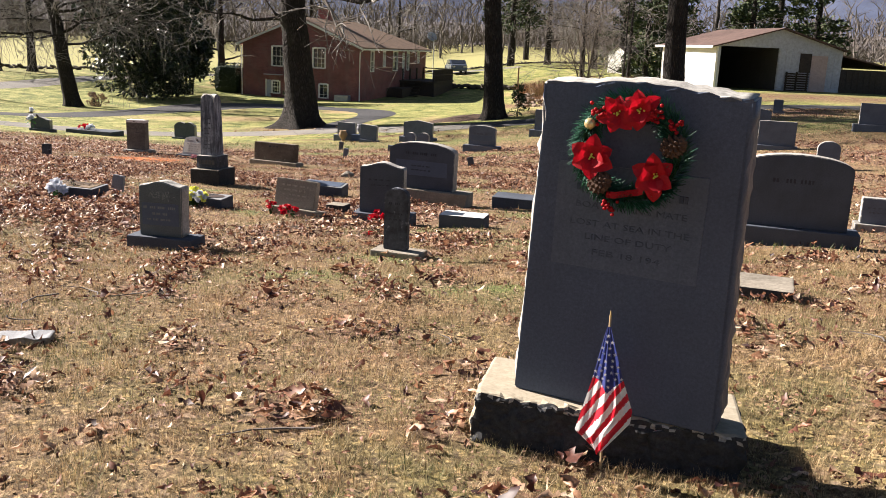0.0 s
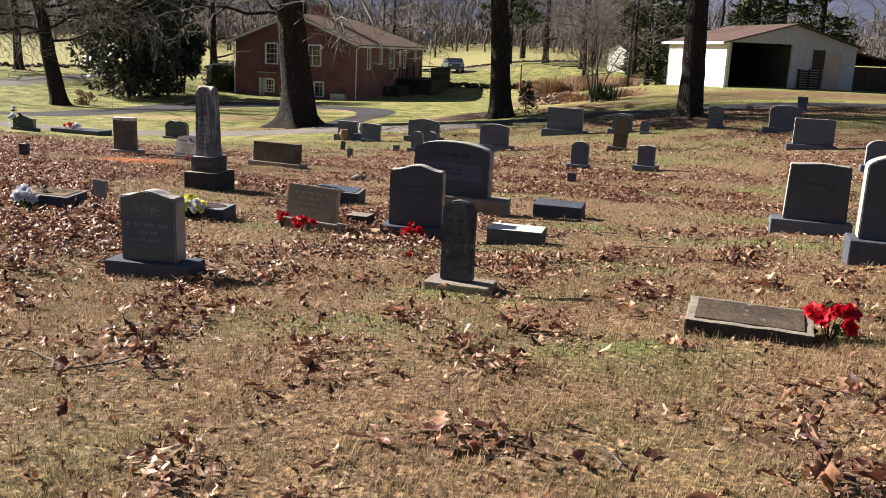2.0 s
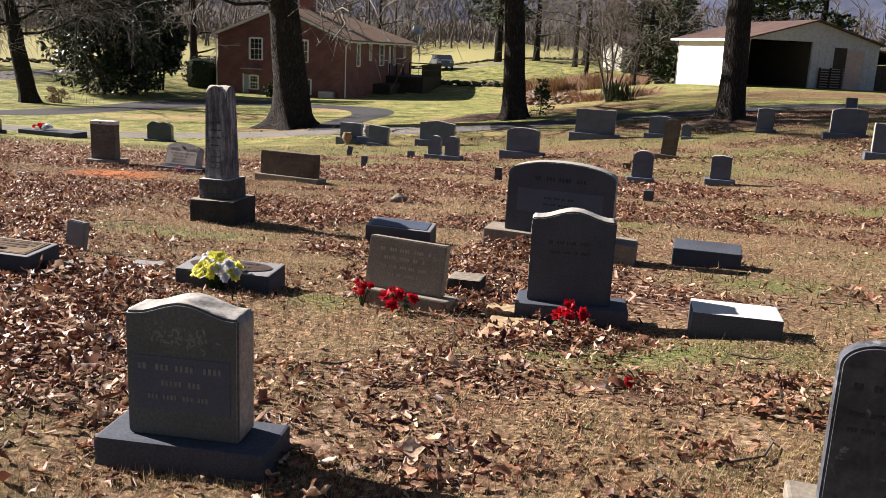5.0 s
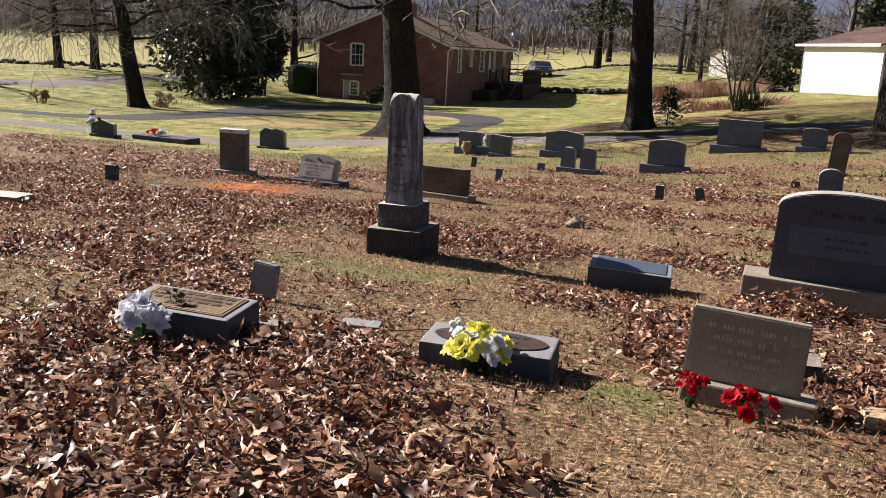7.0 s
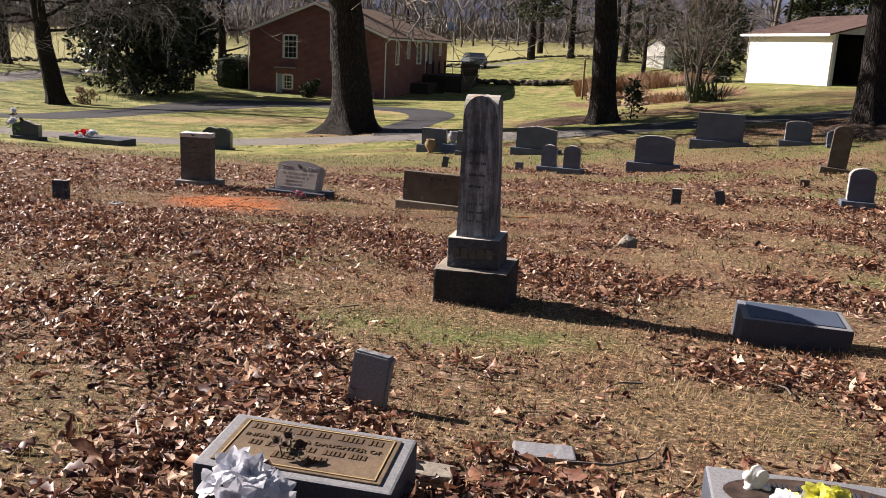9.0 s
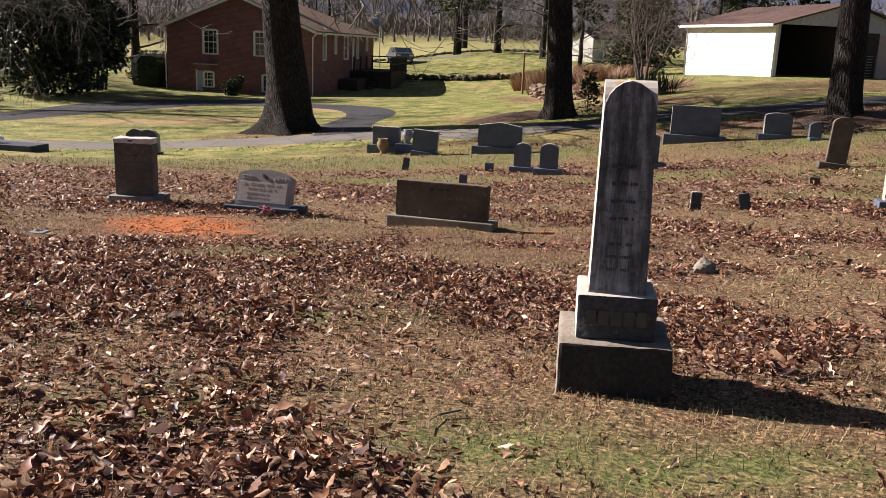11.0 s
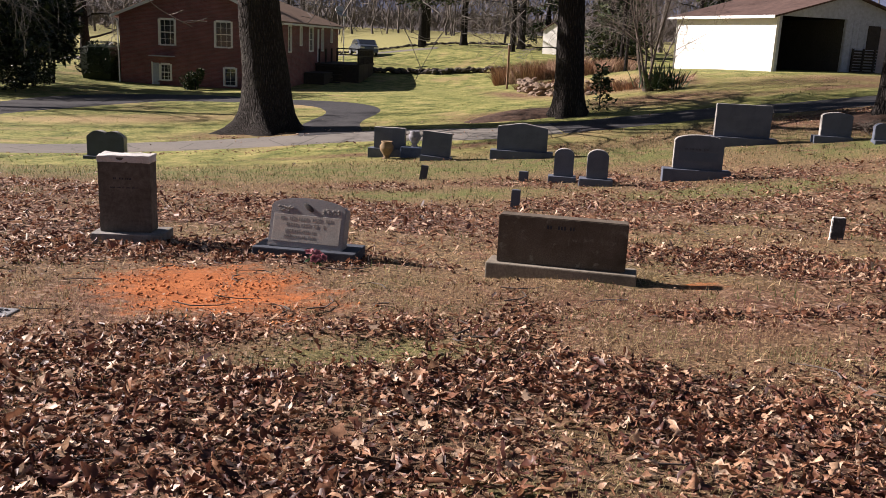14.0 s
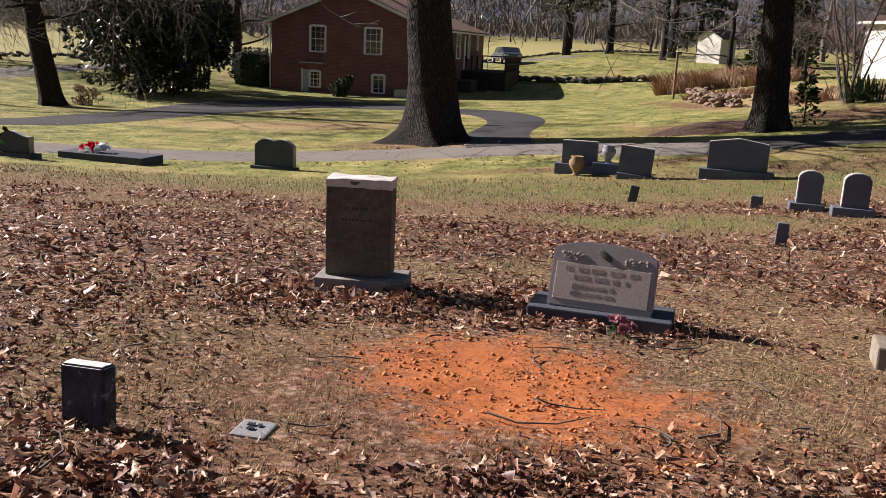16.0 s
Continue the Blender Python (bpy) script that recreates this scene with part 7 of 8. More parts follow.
def figurine():
    bm = bmesh.new()
    for c, r in (((0, 0, 0.03), (0.045, 0.032, 0.032)), ((-0.03, 0, 0.065), (0.026, 0.024, 0.026)), ((0.012, 0.02, 0.075), (0.034, 0.01, 0.04)), ((0.03, -0.01, 0.07), (0.03, 0.01, 0.036)),
                 ((-0.03, -0.02, 0.015), (0.022, 0.018, 0.015)), ((0.05, -0.012, 0.018), (0.024, 0.02, 0.018))):
        bmesh.ops.create_icosphere(bm, subdivisions=2, radius=1, matrix=Matrix.Translation(c) @ Matrix.Diagonal((*r, 1)))
    ob = part("figurine", bm, plain_mat("white glazed plaster", (0.78, 0.77, 0.75), 0.35, vary=0.05, relief=0), None, "small white angel figurine on a flat marker", smooth=True,
              at=pose(-2.47, 10.80, 0.507, 0, 0, -10) @ Matrix.Scale(0.72, 4))
    fuse = ob.modifiers.new("fuse", "REMESH")
    fuse.mode, fuse.voxel_size, fuse.use_smooth_shade = "VOXEL", 0.004, True
    return tagged(ob, category="figurine")


figurine()


def wreath():
    """Hung on the monument's face: its plane is the stone's front."""
    face = MONUMENT_FACE @ pose(-0.016, -0.035, 0.936) @ Matrix.Scale(0.92, 4)
    rng = random.Random(31)
    root = thing("wreath", face, "green artificial Christmas wreath with red poinsettias", "wreath")
    R, r = 0.165, 0.038
    bm = bmesh.new()
    bmesh.ops.create_icosphere(bm, subdivisions=2, radius=0.007)
    BERRY = mesh_of("berry", bm, DEEP_RED, True)
    n = 4200
    v, f = np.zeros((n * 4, 3), np.float32), np.zeros((n, 4), np.int32)
    for k in range(n):
        a, b = rng.uniform(0, 2 * math.pi), rng.uniform(0, 2 * math.pi)
        c = Vector((math.cos(a) * (R + r * 0.6 * math.cos(b)), -abs(math.sin(b)) * r * 0.7, math.sin(a) * (R + r * 0.6 * math.cos(b))))
        out = Vector((math.cos(a) * math.cos(b), -abs(math.sin(b)) - 0.2, math.sin(a) * math.cos(b)))
        d = (out + Vector((-math.sin(a), 0, math.cos(a))) * 0.8 + Vector((rng.gauss(0, 0.4), rng.gauss(0, 0.4), rng.gauss(0, 0.4)))).normalized()
        s = d.orthogonal().normalized() * 0.0016
        L = rng.uniform(0.025, 0.05)
        v[k * 4:k * 4 + 4] = [tuple(c - s), tuple(c + s), tuple(c + d * L + s * 0.4), tuple(c + d * L - s * 0.4)]
        f[k] = (k * 4, k * 4 + 1, k * 4 + 2, k * 4 + 3)
    ob = tagged(new("greenery", raw("greenery", v, f, PINE_GREEN)), kind="stuff")
    ob.parent = root
    bm = bmesh.new()
    ring = [(math.cos(k * math.pi / 16) * R, -0.012, math.sin(k * math.pi / 16) * R) for k in range(33)]
    part("hoop", tube(bm, ring, [0.012] * 33, 8), GREEN_SILK, root)
    for x, z, s in ((-0.12, -0.03, 1.0), (0.105, -0.07, 1.0), (0.03, 0.15, 0.85), (-0.045, 0.13, 0.8)):
        bm = bmesh.new()
        for k in range(7):
            bmesh.ops.create_icosphere(bm, subdivisions=1, radius=0.004, matrix=Matrix.Translation((rng.gauss(0, 0.006), rng.gauss(0, 0.006), 0.008)))
        p = part("poinsettia", bm, YELLOW, root, "red silk poinsettia with yellow stamens", at=facing((x, -0.055, z), (0.05, -1, 0.06), rng.uniform(0, 6)))
        for layer in range(2):
            for k in range(6 - layer):
                turn = Matrix.Rotation(2 * math.pi * k / (6 - layer) + layer * 0.5, 4, "Z")
                part("petal", blossom(1, 0.085 * s * (1 - 0.3 * layer), 0.062 * s, 0.12 + 0.3 * layer, rng, 1), RED, p, at=turn)
    for x, z in ((-0.085, -0.115), (0.155, 0.04)):
        bm = bmesh.new()
        bmesh.ops.create_icosphere(bm, subdivisions=1, radius=0.02)
        for k in range(70):
            t = k / 70
            a, w = k * 2.4, 0.026 * math.sin(math.pi * (0.15 + 0.8 * t))
            bmesh.ops.create_cone(bm, cap_ends=True, segments=4, radius1=0.009, radius2=0.002, depth=0.012,
                                  matrix=Matrix.Translation((math.cos(a) * w, math.sin(a) * w, -0.035 + 0.07 * t)) @ Matrix.Rotation(a, 4, "Z") @ Matrix.Rotation(1.2, 4, "Y"))
        part("pine_cone", bm, CONE, root, at=pose(x, -0.05, z, 60, 20, 40) @ Matrix.Scale(1.35, 4))
    bm = bmesh.new()
    bmesh.ops.create_uvsphere(bm, u_segments=20, v_segments=12, radius=0.02)
    part("bauble", bm, GOLD, root, smooth=True, at=pose(-0.14, -0.055, 0.085))
    for x, z in ((-0.115, 0.125), (0.145, 0.105), (0.085, 0.14), (-0.05, -0.19)):
        sprig = part("berry_sprig", tube(bmesh.new(), [(0, 0.02, -0.02), (0, 0, 0), (0.004, -0.01, 0.015)], [0.002] * 3, 5), GREEN_SILK, root, "sprig of red berries", at=pose(x, -0.05, z))
        for k in range(16):
            ob = new("berry", BERRY)
            ob.parent = sprig
            ob.matrix_basis = Matrix.Translation((rng.gauss(0, 0.014), rng.gauss(-0.01, 0.006), rng.gauss(0, 0.016)))
    bm = bmesh.new()
    line = [Vector((-0.06 + 0.13 * k / 8, -0.05 - 0.012 * math.sin(k), -0.155 + 0.03 * (k / 8) ** 2)) for k in range(9)]
    for a, b in zip(line, line[1:]):
        q = [bm.verts.new(p) for p in (a - Vector((0, 0, 0.012)), b - Vector((0, 0, 0.012)), b + Vector((0, 0, 0.012)), a + Vector((0, 0, 0.012)))]
        bm.faces.new(q)
    part("ribbon", bm, RED, root)


wreath()


def flag():
    """A small hand flag on a stick, its cloth hanging in folds."""
    x, y = 0.752, 2.725
    root = thing("flag", pose(x, y, gz(x, y) + 0.045, 0, 0, ROW) @ pose(0, 0, 0, 0, -1.2, 0), "small American flag hanging from a wooden stick", "flag")
    pole = part("stick", tube(bmesh.new(), [(0, 0.0, -0.2), (0, 0, 0.512)], [0.004, 0.004], 8), WOOD, root)
    bm = bmesh.new()
    bmesh.ops.create_cone(bm, cap_ends=True, segments=8, radius1=0.0042, radius2=0.001, depth=0.022, matrix=Matrix.Translation((0, 0, 0.524)))
    part("finial", bm, GOLD, pole, "gilt spear tip")
    mats = [petal_mat("flag red", (0.62, 0.02, 0.04)), petal_mat("flag white", (0.9, 0.9, 0.92)), petal_mat("flag blue", (0.045, 0.06, 0.22))]
    nu, nv = 48, 96

    def outline_at(v):
        # left and right edges of the hanging cloth from its top (0) to its lowest corner (1)
        left = [(0.0, -0.006), (0.42, -0.045), (0.86, -0.096), (1.0, -0.02)]
        right = [(0.0, 0.006), (0.36, 0.05), (0.64, 0.094), (0.74, 0.09), (1.0, 0.0)]
        pick = lambda pts: float(np.interp(v, [p[0] for p in pts], [p[1] for p in pts]))
        return pick(left), pick(right)

    bm = bmesh.new()
    grid = []
    for j in range(nv + 1):
        v = j / nv
        a, b = outline_at(v)
        row = []
        for i in range(nu + 1):
            u = i / nu
            px = a + (b - a) * u
            fold = 0.016 * math.sin(u * 8.5 + 1.2 * v) * min(1, v * 2.2) + 0.008 * math.sin(u * 17 + 3)
            row.append(bm.verts.new((px, -0.02 + fold * min(1, v * 3), 0.484 - 0.45 * v)))
        grid.append(row)
    for j in range(nv):
        for i in range(nu):
            fc = bm.faces.new((grid[j][i], grid[j + 1][i], grid[j + 1][i + 1], grid[j][i + 1]))
            c = fc.calc_center_median()
            h = 0.484 - c.z
            along = c.x * 0.78 + h * 0.52      # across the slanting stripes
            canton = h < 0.225 - abs(c.x - 0.012) * 0.85
            fc.material_index = 2 if canton else int(math.floor((along + 0.01) / 0.0185)) % 2
            fc.smooth = True
    part("cloth", bm, mats, root)
    bm = bmesh.new()
    for j in range(9):
        h = 0.03 + j * 0.0215
        a, b = outline_at(h / 0.45)
        count = max(1, int((b - a) / 0.0175))
        for i in range(count):
            px = a + (b - a) * (i + 0.5 + (0.25 if j % 2 else -0.25) * (count > 1)) / count
            if h > 0.215 - abs(px - 0.012) * 0.85 or px < a + 0.004 or px > b - 0.004:
                continue
            u = (px - a) / (b - a)
            v = h / 0.45
            fold = 0.016 * math.sin(u * 8.5 + 1.2 * v) * min(1, v * 2.2) + 0.008 * math.sin(u * 17 + 3)
            pts = [bm.verts.new((px + math.sin(k * math.pi / 5) * (0.0074 if k % 2 == 0 else 0.003), -0.0265 + fold * min(1, v * 3), 0.484 - h + math.cos(k * math.pi / 5) * (0.0074 if k % 2 == 0 else 0.003))) for k in range(10)]
            bm.faces.new(pts[::-1])
    tagged(part("stars", bm, mats[1], root), kind="stuff")


flag()

# ---- fallen leaves and grass ----
def leaf_build(t, b):
    """Dry oak leaf: a tint of its own, mottled, letting a little of the sun through."""
    fac = t.nodes.new("ShaderNodeNewGeometry").outputs["Random Per Island"]
    tint = ramp(t, fac, [(0.0, (0.035, 0.012, 0.011)), (0.22, (0.105, 0.038, 0.027)), (0.45, (0.22, 0.094, 0.054)), (0.66, (0.37, 0.19, 0.11)), (0.86, (0.53, 0.34, 0.22)), (1.0, (0.7, 0.54, 0.4))])
    mottle = ramp(t, noise_of(t, place_of(t), 55, 4, 0.7), [(0.3, grey(0.5)), (0.62, grey(1.1))])
    col = mixed(t, 1.0, tint, mottle, "MULTIPLY")
    t.links.new(col, b.inputs["Base Color"])
    b.inputs["Roughness"].default_value = 0.5
    b.inputs["Specular IOR Level"].default_value = 0.4
    tr, mix = t.nodes.new("ShaderNodeBsdfTranslucent"), t.nodes.new("ShaderNodeMixShader")
    t.links.new(col, tr.inputs["Color"])
    mix.inputs[0].default_value = 0.22
    t.links.new(b.outputs[0], mix.inputs[1])
    t.links.new(tr.outputs[0], mix.inputs[2])
    t.links.new(mix.outputs[0], t.nodes["Material Output"].inputs["Surface"])


LEAF = material("dry oak leaves", leaf_build)


def straw_build(t, b):
    """Dead blades: a tint of their own, in patches of bleached straw, rusty brown and grey-green."""
    fac = t.nodes.new("ShaderNodeNewGeometry").outputs["Random Per Island"]
    at = place_of(t)
    pale = ramp(t, fac, [(0.0, (0.11, 0.072, 0.04)), (0.35, (0.28, 0.19, 0.095)), (0.7, (0.44, 0.32, 0.165)), (1.0, (0.62, 0.49, 0.3))])
    rusty = ramp(t, fac, [(0.0, (0.085, 0.048, 0.029)), (0.5, (0.26, 0.158, 0.092)), (1.0, (0.45, 0.31, 0.19))])
    olive = ramp(t, fac, [(0.0, (0.075, 0.072, 0.03)), (0.5, (0.21, 0.195, 0.085)), (1.0, (0.4, 0.35, 0.18))])
    col = mixed(t, ramp(t, noise_of(t, at, 2.3, 5, 0.7), [(0.47, grey(0)), (0.6, grey(1))]), pale, rusty)
    col = mixed(t, ramp(t, noise_of(t, at, 1.1, 4, 0.6), [(0.47, grey(0)), (0.58, grey(0.8))]), col, olive)
    t.links.new(col, b.inputs["Base Color"])
    b.inputs["Roughness"].default_value = 0.65
    b.inputs["Specular IOR Level"].default_value = 0.3
    tr, mix = t.nodes.new("ShaderNodeBsdfTranslucent"), t.nodes.new("ShaderNodeMixShader")
    t.links.new(col, tr.inputs["Color"])
    mix.inputs[0].default_value = 0.3
    t.links.new(b.outputs[0], mix.inputs[1])
    t.links.new(tr.outputs[0], mix.inputs[2])
    t.links.new(mix.outputs[0], t.nodes["Material Output"].inputs["Surface"])


STRAW = material("dead grass blades", straw_build)
CRUMB = varied_mat("leaf crumbs", [(0.0, (0.07, 0.034, 0.025)), (0.5, (0.19, 0.1, 0.064)), (1.0, (0.4, 0.27, 0.18))], rough=0.8)
LAWN_BLADE = varied_mat("lawn grass", [(0.0, (0.09, 0.11, 0.035)), (0.4, (0.17, 0.185, 0.06)), (0.7, (0.27, 0.25, 0.095)), (1.0, (0.42, 0.34, 0.17))], rough=0.7, through_light=0.45)
GREEN_BLADE = varied_mat("green grass blades", [(0.0, (0.03, 0.05, 0.014)), (0.5, (0.07, 0.1, 0.028)), (1.0, (0.2, 0.2, 0.08))], rough=0.6, through_light=0.2)
gen = np.random.RandomState(8)


def off_stones(x, y, margin=-0.02):
    keep = np.ones(len(x), bool)
    for cx, cy, w, d, turn in FOOTPRINTS:
        c, s = math.cos(radians(turn)), math.sin(radians(turn))
        u, v = (x - cx) * c + (y - cy) * s, -(x - cx) * s + (y - cy) * c
        keep &= ~((np.abs(u) < w / 2 + margin) & (v > -margin) & (v < d + margin))
    return keep


def turned(yaw, pitch, roll):
    """n rotation matrices."""
    def about(axis, a):
        c, s, z, o = np.cos(a), np.sin(a), np.zeros_like(a), np.ones_like(a)
        rows = {"x": [[o, z, z], [z, c, -s], [z, s, c]], "y": [[c, z, s], [z, o, z], [-s, z, c]], "z": [[c, -s, z], [s, c, z], [z, z, o]]}[axis]
        return np.stack([np.stack(r, -1) for r in rows], -2)
    return about("z", yaw) @ about("y", pitch) @ about("x", roll)


def scatter_leaves(name, n, x0, x1, y0, y1, lobed, label, keep=None, size=1.0, pile=0.05, far=False, cover_at=None):
    x, y = gen.uniform(x0, x1, n), gen.uniform(y0, y1, n)
    cover = (cover_at or litter_at)(x, y)
    ok = (gen.uniform(0, 1, n) < cover) & off_stones(x, y)
    if keep is not None:
        ok &= keep(x, y)
    x, y, cover = x[ok], y[ok], cover[ok]
    n = len(x)
    # a shrivelled leaf: three lines of points from stalk to tip, lobed at its sides, rolled up along and across
    if lobed:
        px, side = np.array([0.0, 0.2, 0.38, 0.57, 0.78, 1.0]), np.array([0.03, 0.21, 0.12, 0.25, 0.13, 0.02])
    elif far:
        px, side = np.array([0.05, 0.95]), np.array([0.17, 0.21])
    else:
        px, side = np.array([0.0, 0.45, 1.0]), np.array([0.07, 0.22, 0.05])
    k = len(px)
    quads = [(i, i + k, i + k + 1, i + 1) for i in range(k - 1)] + [(i + k, i + 2 * k, i + 2 * k + 1, i + k + 1) for i in range(k - 1)]
    quads = np.array(quads)
    L = np.clip(gen.lognormal(-2.8, 0.32, n), 0.03, 0.13) * size * (0.62 + 0.38 * np.clip(1.4 * cover, 0, 1))
    bend, roll = gen.normal(0.5, 0.95, n), np.abs(gen.normal(0.75, 0.55, n)) * np.where(gen.uniform(0, 1, n) < 0.72, 1, -1)
    bend = np.where(np.abs(bend) < 0.05, 0.05, bend)[:, None]
    along = px[None] - 0.5
    mx, mz = np.sin(bend * along) / bend, (1 - np.cos(bend * along)) / bend
    half = side[None] * gen.uniform(0.75, 1.5, n)[:, None] * gen.uniform(0.55, 1.3, (n, k))
    other = side[None] * gen.uniform(0.75, 1.5, n)[:, None] * gen.uniform(0.55, 1.3, (n, k))
    rolled = roll[:, None] * gen.uniform(0.7, 1.3, (n, k)) + gen.normal(0, 0.25, n)[:, None] * along * 3
    skew = roll[:, None] * gen.uniform(0.4, 1.3, (n, k)) - gen.normal(0, 0.25, n)[:, None] * along * 3
    lines = [(mx - mz * 0.15, half * np.cos(rolled), mz + half * np.sin(rolled)), (mx, 0 * mx, mz), (mx + mz * 0.1, -other * np.cos(skew), mz + other * np.sin(skew))]
    local = np.concatenate([np.stack(q, -1) for q in lines], 1) + gen.normal(0, 0.02, (n, 3 * k, 3))
    local = local * L[:, None, None]
    rot = turned(gen.uniform(0, 2 * np.pi, n), gen.normal(0, 0.28, n) * (1 + 1.6 * (gen.uniform(0, 1, n) < 0.3)), gen.normal(0, 0.4, n))
    pts = np.einsum("nij,nkj->nki", rot, local)
    lift = -pts[..., 2].min(1) * gen.uniform(0.3, 0.9, n) + gen.uniform(0, pile, n) * cover
    pts += np.stack([x, y, ground_z(x, y) + lift], -1)[:, None, :]
    m = pts.shape[1]
    faces = (quads[None] + (np.arange(n) * m)[:, None, None]).reshape(-1, 4)
    ob = new(name, raw(name, pts.reshape(-1, 3), faces, LEAF, True))
    return tagged(ob, label, "leaves", kind="stuff")


def near_path(x, y):
    """Within a few steps of the way that leads up between the graves."""
    px = np.interp(y, [0, 3, 5, 9, 11, 16, 20], [0, -0.75, -1.6, -3.9, -4.6, -6.4, -6.6])
    reach = 3.4 + 0.12 * np.clip(y, 0, 12)
    return (x - px > -reach) & (x - px < reach + 2.6 * (y < 9.5)) & (y < 20.5)


scatter_leaves("fallen_leaves", 105000, -10, 5, 1.8, 14.5, True, "curled brown oak leaves fallen on the turf", near_path, 1.0, pile=0.08)
scatter_leaves("fallen_leaves", 52000, -9.6, 0.2, 14.5, 21.5, True, "curled brown oak leaves fallen between the farther graves", None, 0.9)
scatter_leaves("fallen_leaves", 90000, -10, 5, 7, 20.5, False, "matted lower layer of brown oak leaves", near_path, 0.75, pile=0.02, far=True)
scatter_leaves("fallen_leaves", 110000, -14, 6, 14.5, 22.5, False, "brown oak leaves fallen between the farther graves", lambda x, y: (x < -9.6) | (x > 0.2) | (y > 21.5), 0.95, far=True)
scatter_leaves("fallen_leaves", 95000, -14, 13, 1.2, 14.5, False, "brown fallen leaves across the cemetery", lambda x, y: ~near_path(x, y), 0.85, far=True)
scatter_leaves("fallen_leaves", 100000, -18, 22, 22.5, 33.5, False, "brown fallen leaves across the cemetery", None, 0.95, far=True)
scatter_leaves("fallen_leaves", 24000, 6, 22, 14.5, 22.5, False, "brown fallen leaves across the cemetery", None, 1.0, far=True)


def verge_at(x, y):
    """Leaves blown along the lane's edges and round the trees' feet."""
    spots = patches(x, y, [(-4.2, 40.0, 4.5, 1.1), (-5, 36.6, 9, 0.7), (4, 39.0, 3.2, 1.0), (1.5, 34.6, 4, 0.7), (9, 33.4, 6, 0.7), (10.1, 31.2, 2.2, 1.5), (12.5, 33.6, 3, 0.8), (-9, 58, 5, 1.5)])
    return np.clip(0.8 * spots * np.clip((lumps(x, y, 1.2, 81) - 0.25) * 2.2, 0, 1) + 0.05 * lumps(x, y, 2.5, 82) ** 2, 0, 1)


scatter_leaves("fallen_leaves", 30000, -22, 19, 33.5, 46, False, "brown leaves blown along the asphalt lane", None, 1.15, pile=0.01, far=True, cover_at=verge_at)


def blades(name, n, x0, x1, y0, y1, mat, label, want, length, width, keep=None, lay=0.9):
    x, y = gen.uniform(x0, x1, n), gen.uniform(y0, y1, n)
    ok = (gen.uniform(0, 1, n) < want(x, y)) & off_stones(x, y, 0.01)
    if keep is not None:
        ok &= keep(x, y)
    x, y = x[ok], y[ok]
    n = len(x)
    L, W = length * gen.uniform(0.5, 1.5, n), width * gen.uniform(0.6, 1.4, n)
    yaw, tilt = gen.uniform(0, 2 * np.pi, n), np.clip(gen.normal(lay, 0.35, n), 0.05, 1.5)
    d = np.stack([np.cos(yaw), np.sin(yaw)], -1)
    s = np.stack([-d[:, 1], d[:, 0]], -1) * W[:, None] / 2
    base = np.stack([x, y], -1)
    z = ground_z(x, y) - 0.004
    tip = base + d * (L * np.sin(tilt))[:, None]
    zt = z + L * np.cos(tilt) + 0.006
    v = np.stack([np.c_[base - s, z], np.c_[base + s, z], np.c_[tip, zt]], 1)
    f = (np.arange(n) * 3)[:, None] + [[0, 1, 2]]
    return tagged(new(name, raw(name, v.reshape(-1, 3), f, mat)), label, "grass", kind="stuff")


def heap_at(x, y):
    """Leaves blown up against the foot of the wide headstone and the curved one."""
    return np.clip(1.3 * np.exp(-(((x + 0.05) / 0.42) ** 2 + ((y - 12.62) / 0.26) ** 2)) + 0.8 * np.exp(-(((x + 0.3) / 0.4) ** 2 + ((y - 9.68) / 0.16) ** 2)), 0, 1)


scatter_leaves("fallen_leaves", 9000, -1.1, 1.0, 9.2, 13.1, True, "heap of dry oak leaves blown against headstones", lambda x, y: (y > 12) | (y < 10.1), 1.0, pile=0.2, cover_at=heap_at)


def green_at(x, y):
    spots = patches(x, y, GREENS) * np.clip((lumps(x, y, 0.4, 41) - 0.3) * 2.5, 0, 1)
    return np.clip(np.clip((lumps(x, y, 1.1, 21) - 0.62) * 3, 0, 1) + 1.3 * spots, 0, 1) * (1 - 0.5 * litter_at(x, y)) * (1 - np.clip(clay_at(x, y) * 2, 0, 1))


def straw_at(x, y):
    return (1 - 0.75 * litter_at(x, y)) * (1 - np.clip(clay_at(x, y) * 1.6, 0, 1)) * (0.4 + 0.6 * lumps(x, y, 0.5, 23)) * (1 - 0.8 * patches(x, y, GREENS))


def tufted(x, y):
    return straw_at(x, y) * (0.3 + 0.7 * np.clip((lumps(x, y, 0.13, 71) - 0.32) * 3, 0, 1))


blades("dead_grass", 900000, -4.4, 4.8, 2.4, 7.8, STRAW, "tufted straw-coloured dead grass", tufted, 0.04, 0.0024, near_path, 0.75)
blades("dead_grass", 700000, -10, 6, 7.8, 21, STRAW, "matted straw-coloured dead grass", straw_at, 0.036, 0.0042, near_path, 0.85)
blades("dead_grass", 260000, -14, 22, 2, 33.5, STRAW, "matted straw-coloured dead grass", straw_at, 0.06, 0.011, lambda x, y: ~near_path(x, y), 0.95)
blades("green_grass", 330000, -10, 6, 1.2, 21, GREEN_BLADE, "short green winter grass tufts", green_at, 0.036, 0.0042, near_path, 0.75)
blades("green_grass", 190000, -14, 22, 2, 33.5, GREEN_BLADE, "short green winter grass tufts", lambda x, y: np.clip(green_at(x, y) + 0.28 * step_up((y - 30.5) / 0.8), 0, 1), 0.06, 0.011, lambda x, y: ~near_path(x, y), 0.6)


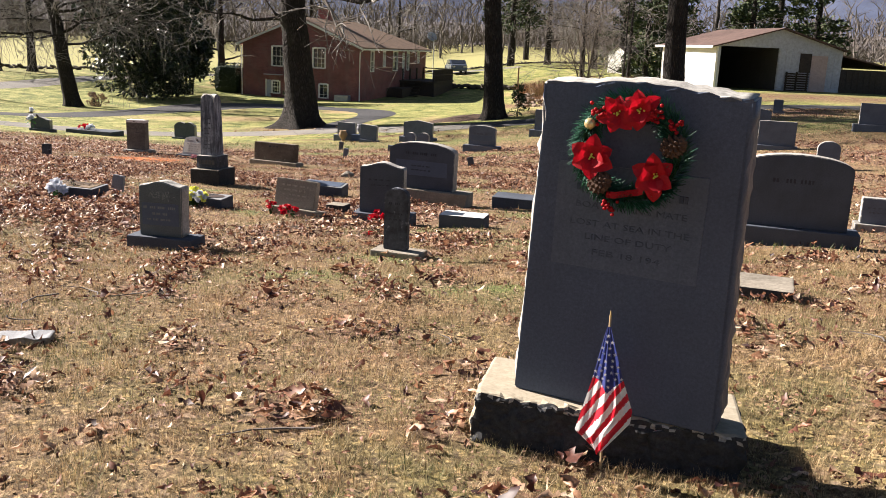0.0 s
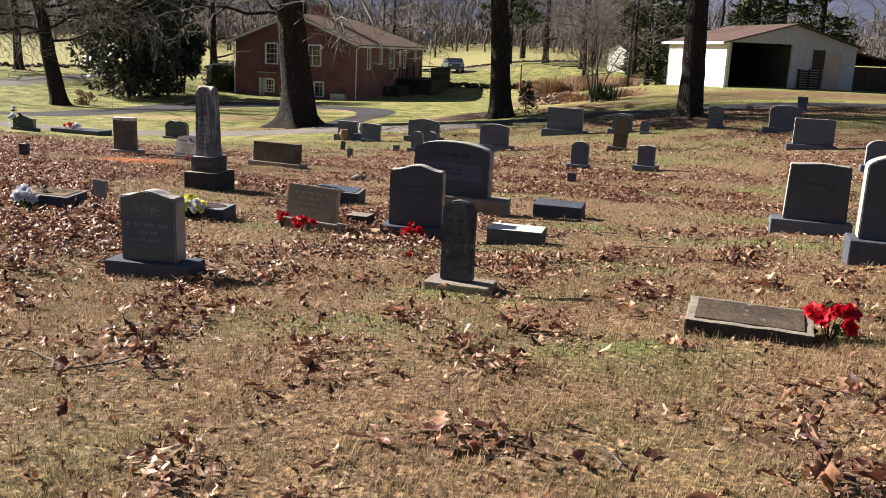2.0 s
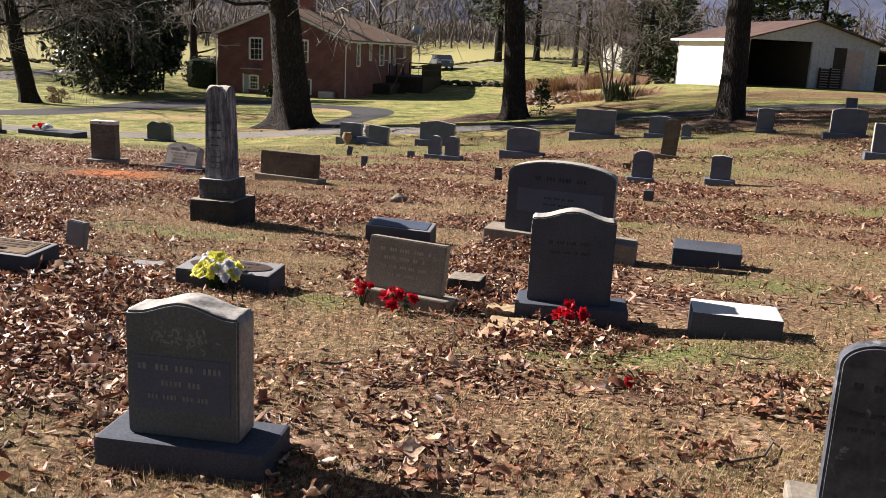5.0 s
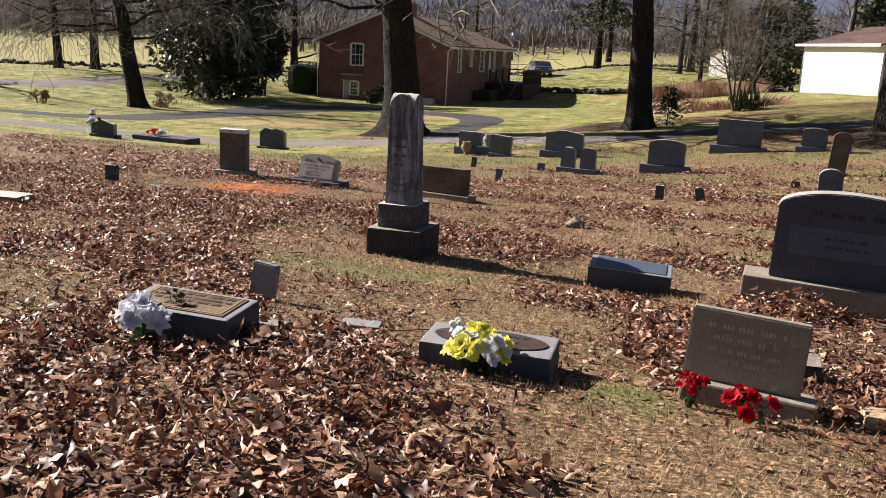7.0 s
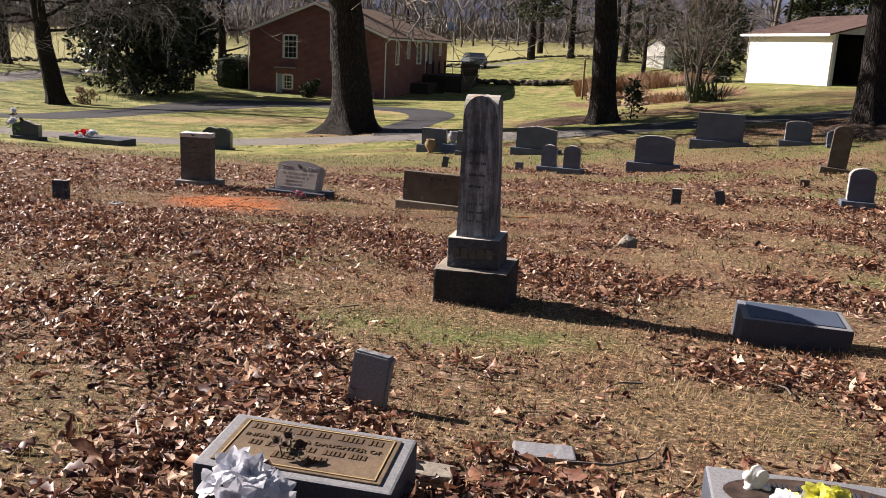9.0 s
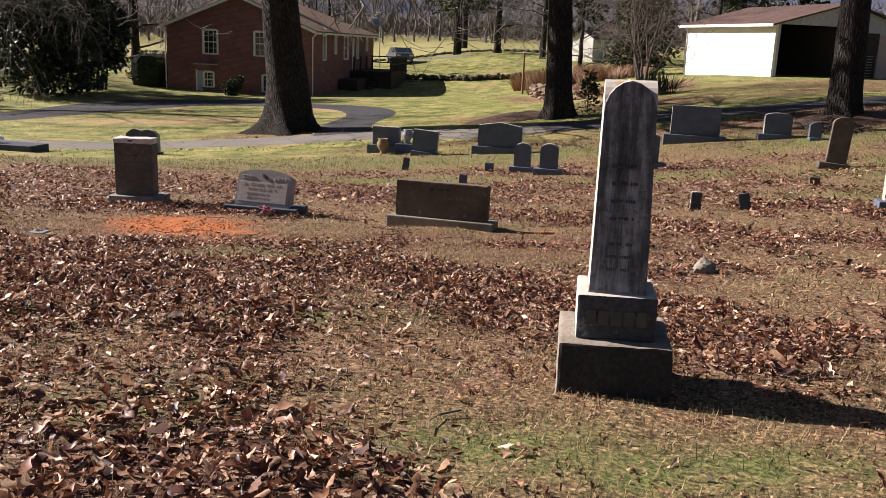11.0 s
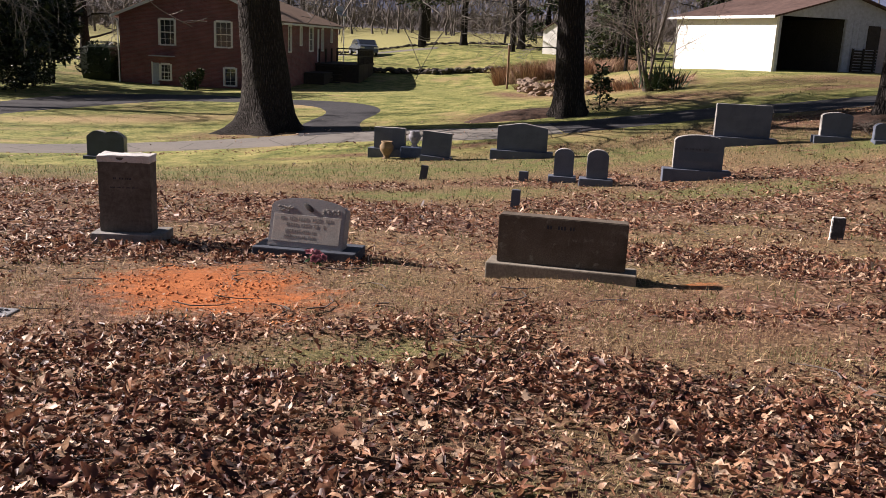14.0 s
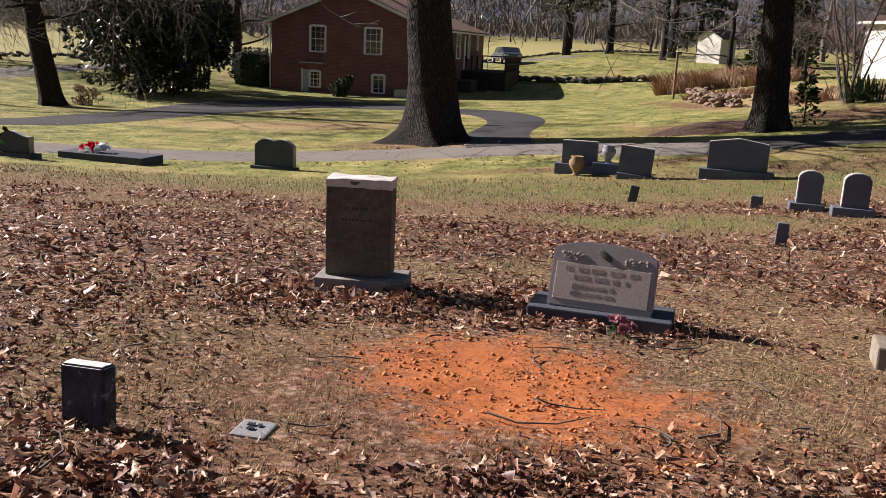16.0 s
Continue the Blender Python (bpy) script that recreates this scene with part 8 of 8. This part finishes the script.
def lawn_at(x, y):
    """Where mown lawn grows: beyond the lane and off the asphalt."""
    free = np.ones_like(x)
    for line in LANES:
        for k in range(0, len(line), 2):
            free *= (x - line[k, 0]) ** 2 + (y - line[k, 1]) ** 2 > (line[k, 2] + 0.25) ** 2
    free *= ~((x > 17) & (y > 47)) * 1.0
    return free * step_up((y - 33.6 - 0.05 * x) / 0.3) * (0.35 + 0.65 * lumps(x, y, 1.5, 51))


blades("lawn_grass", 38000, -26, 19, 33.3, 58, LAWN_BLADE, "short patchy green and tan winter lawn", lawn_at, 0.045, 0.035, None, 1.3)


def leaf_crumbs(name, n, x0, x1, y0, y1, label):
    """Small broken bits of leaf trodden into the turf."""
    x, y = gen.uniform(x0, x1, n), gen.uniform(y0, y1, n)
    ok = off_stones(x, y, 0.01) & (gen.uniform(0, 1, n) < lumps(x, y, 0.7, 61) ** 2) & near_path(x, y)
    x, y = x[ok], y[ok]
    n = len(x)
    flat = np.array([(-0.5, -0.3), (0.4, -0.4), (0.5, 0.2), (-0.2, 0.45)])
    local = np.concatenate([np.broadcast_to(flat, (n, 4, 2)), gen.normal(0, 0.18, (n, 4, 1))], -1) + gen.normal(0, 0.1, (n, 4, 3))
    local = local * gen.uniform(0.006, 0.019, n)[:, None, None]
    pts = np.einsum("nij,nkj->nki", turned(gen.uniform(0, 6.3, n), gen.normal(0, 0.4, n), gen.normal(0, 0.4, n)), local)
    pts += np.stack([x, y, ground_z(x, y) + gen.uniform(0.004, 0.022, n)], -1)[:, None, :]
    f = (np.arange(n) * 4)[:, None] + [[0, 1, 2, 3]]
    return tagged(new(name, raw(name, pts.reshape(-1, 3), f, CRUMB)), label, "leaves", kind="stuff")


leaf_crumbs("leaf_crumbs", 90000, -6, 4.5, 1.2, 9.5, "small broken leaf bits in the turf")
leaf_crumbs("leaf_crumbs", 110000, -9, 5, 9.5, 21, "small broken leaf bits between the graves")


def clay_clods(n):
    """Crumbs of red clay on the bare grave."""
    x, y = gen.uniform(-7, -4, n), gen.uniform(18.6, 21.6, n)
    ok = (gen.uniform(0, 1, n) < clay_at(x, y) ** 1.5) & off_stones(x, y, 0.01)
    x, y = x[ok], y[ok]
    n = len(x)
    ball = np.array([(1, 0, 0), (0, 1, 0), (-1, 0, 0), (0, -1, 0), (0, 0, 0.8), (0, 0, -0.6)], float)
    tri = np.array([(0, 1, 4), (1, 2, 4), (2, 3, 4), (3, 0, 4), (1, 0, 5), (2, 1, 5), (3, 2, 5), (0, 3, 5)])
    pts = (ball[None] + gen.normal(0, 0.25, (n, 6, 3))) * (0.005 + 0.014 * gen.uniform(0, 1, n) ** 3)[:, None, None]
    pts += np.stack([x, y, ground_z(x, y) + 0.004], -1)[:, None, :]
    f = (tri[None] + (np.arange(n) * 6)[:, None, None]).reshape(-1, 3)
    return tagged(new("clay_clods", raw("clay_clods", pts.reshape(-1, 3), f, CLAY)), "loose crumbs of red clay on a grave", "clay", kind="stuff")


CLAY = varied_mat("red clay crumbs", [(0.0, (0.28, 0.09, 0.035)), (0.5, (0.45, 0.155, 0.055)), (1.0, (0.6, 0.25, 0.1))], rough=0.95)
clay_clods(3500)


def fallen_twigs():
    rng = random.Random(15)
    shape = Shape()
    for k in range(130):
        x, y = (rng.uniform(-9, 5), rng.uniform(2, 24)) if k > 25 else (rng.uniform(-7.5, -4), rng.uniform(18.3, 21.3))
        a, L = rng.uniform(0, 6.3), rng.uniform(0.12, 0.5)
        p = [Vector((x + math.cos(a + 0.3 * j) * L * j / 3, y + math.sin(a + 0.3 * j) * L * j / 3, 0)) for j in range(4)]
        for q in p:
            q.z = float(ground_z(np.array([q.x]), np.array([q.y]))[0]) + 0.025
        shape.tube(p, [0.006, 0.005, 0.004, 0.002], 4)
    return tagged(new("fallen_twigs", shape.mesh("fallen_twigs", TWIG_DARK)), "thin dark fallen twigs in the grass", "twigs", kind="stuff")


fallen_twigs()
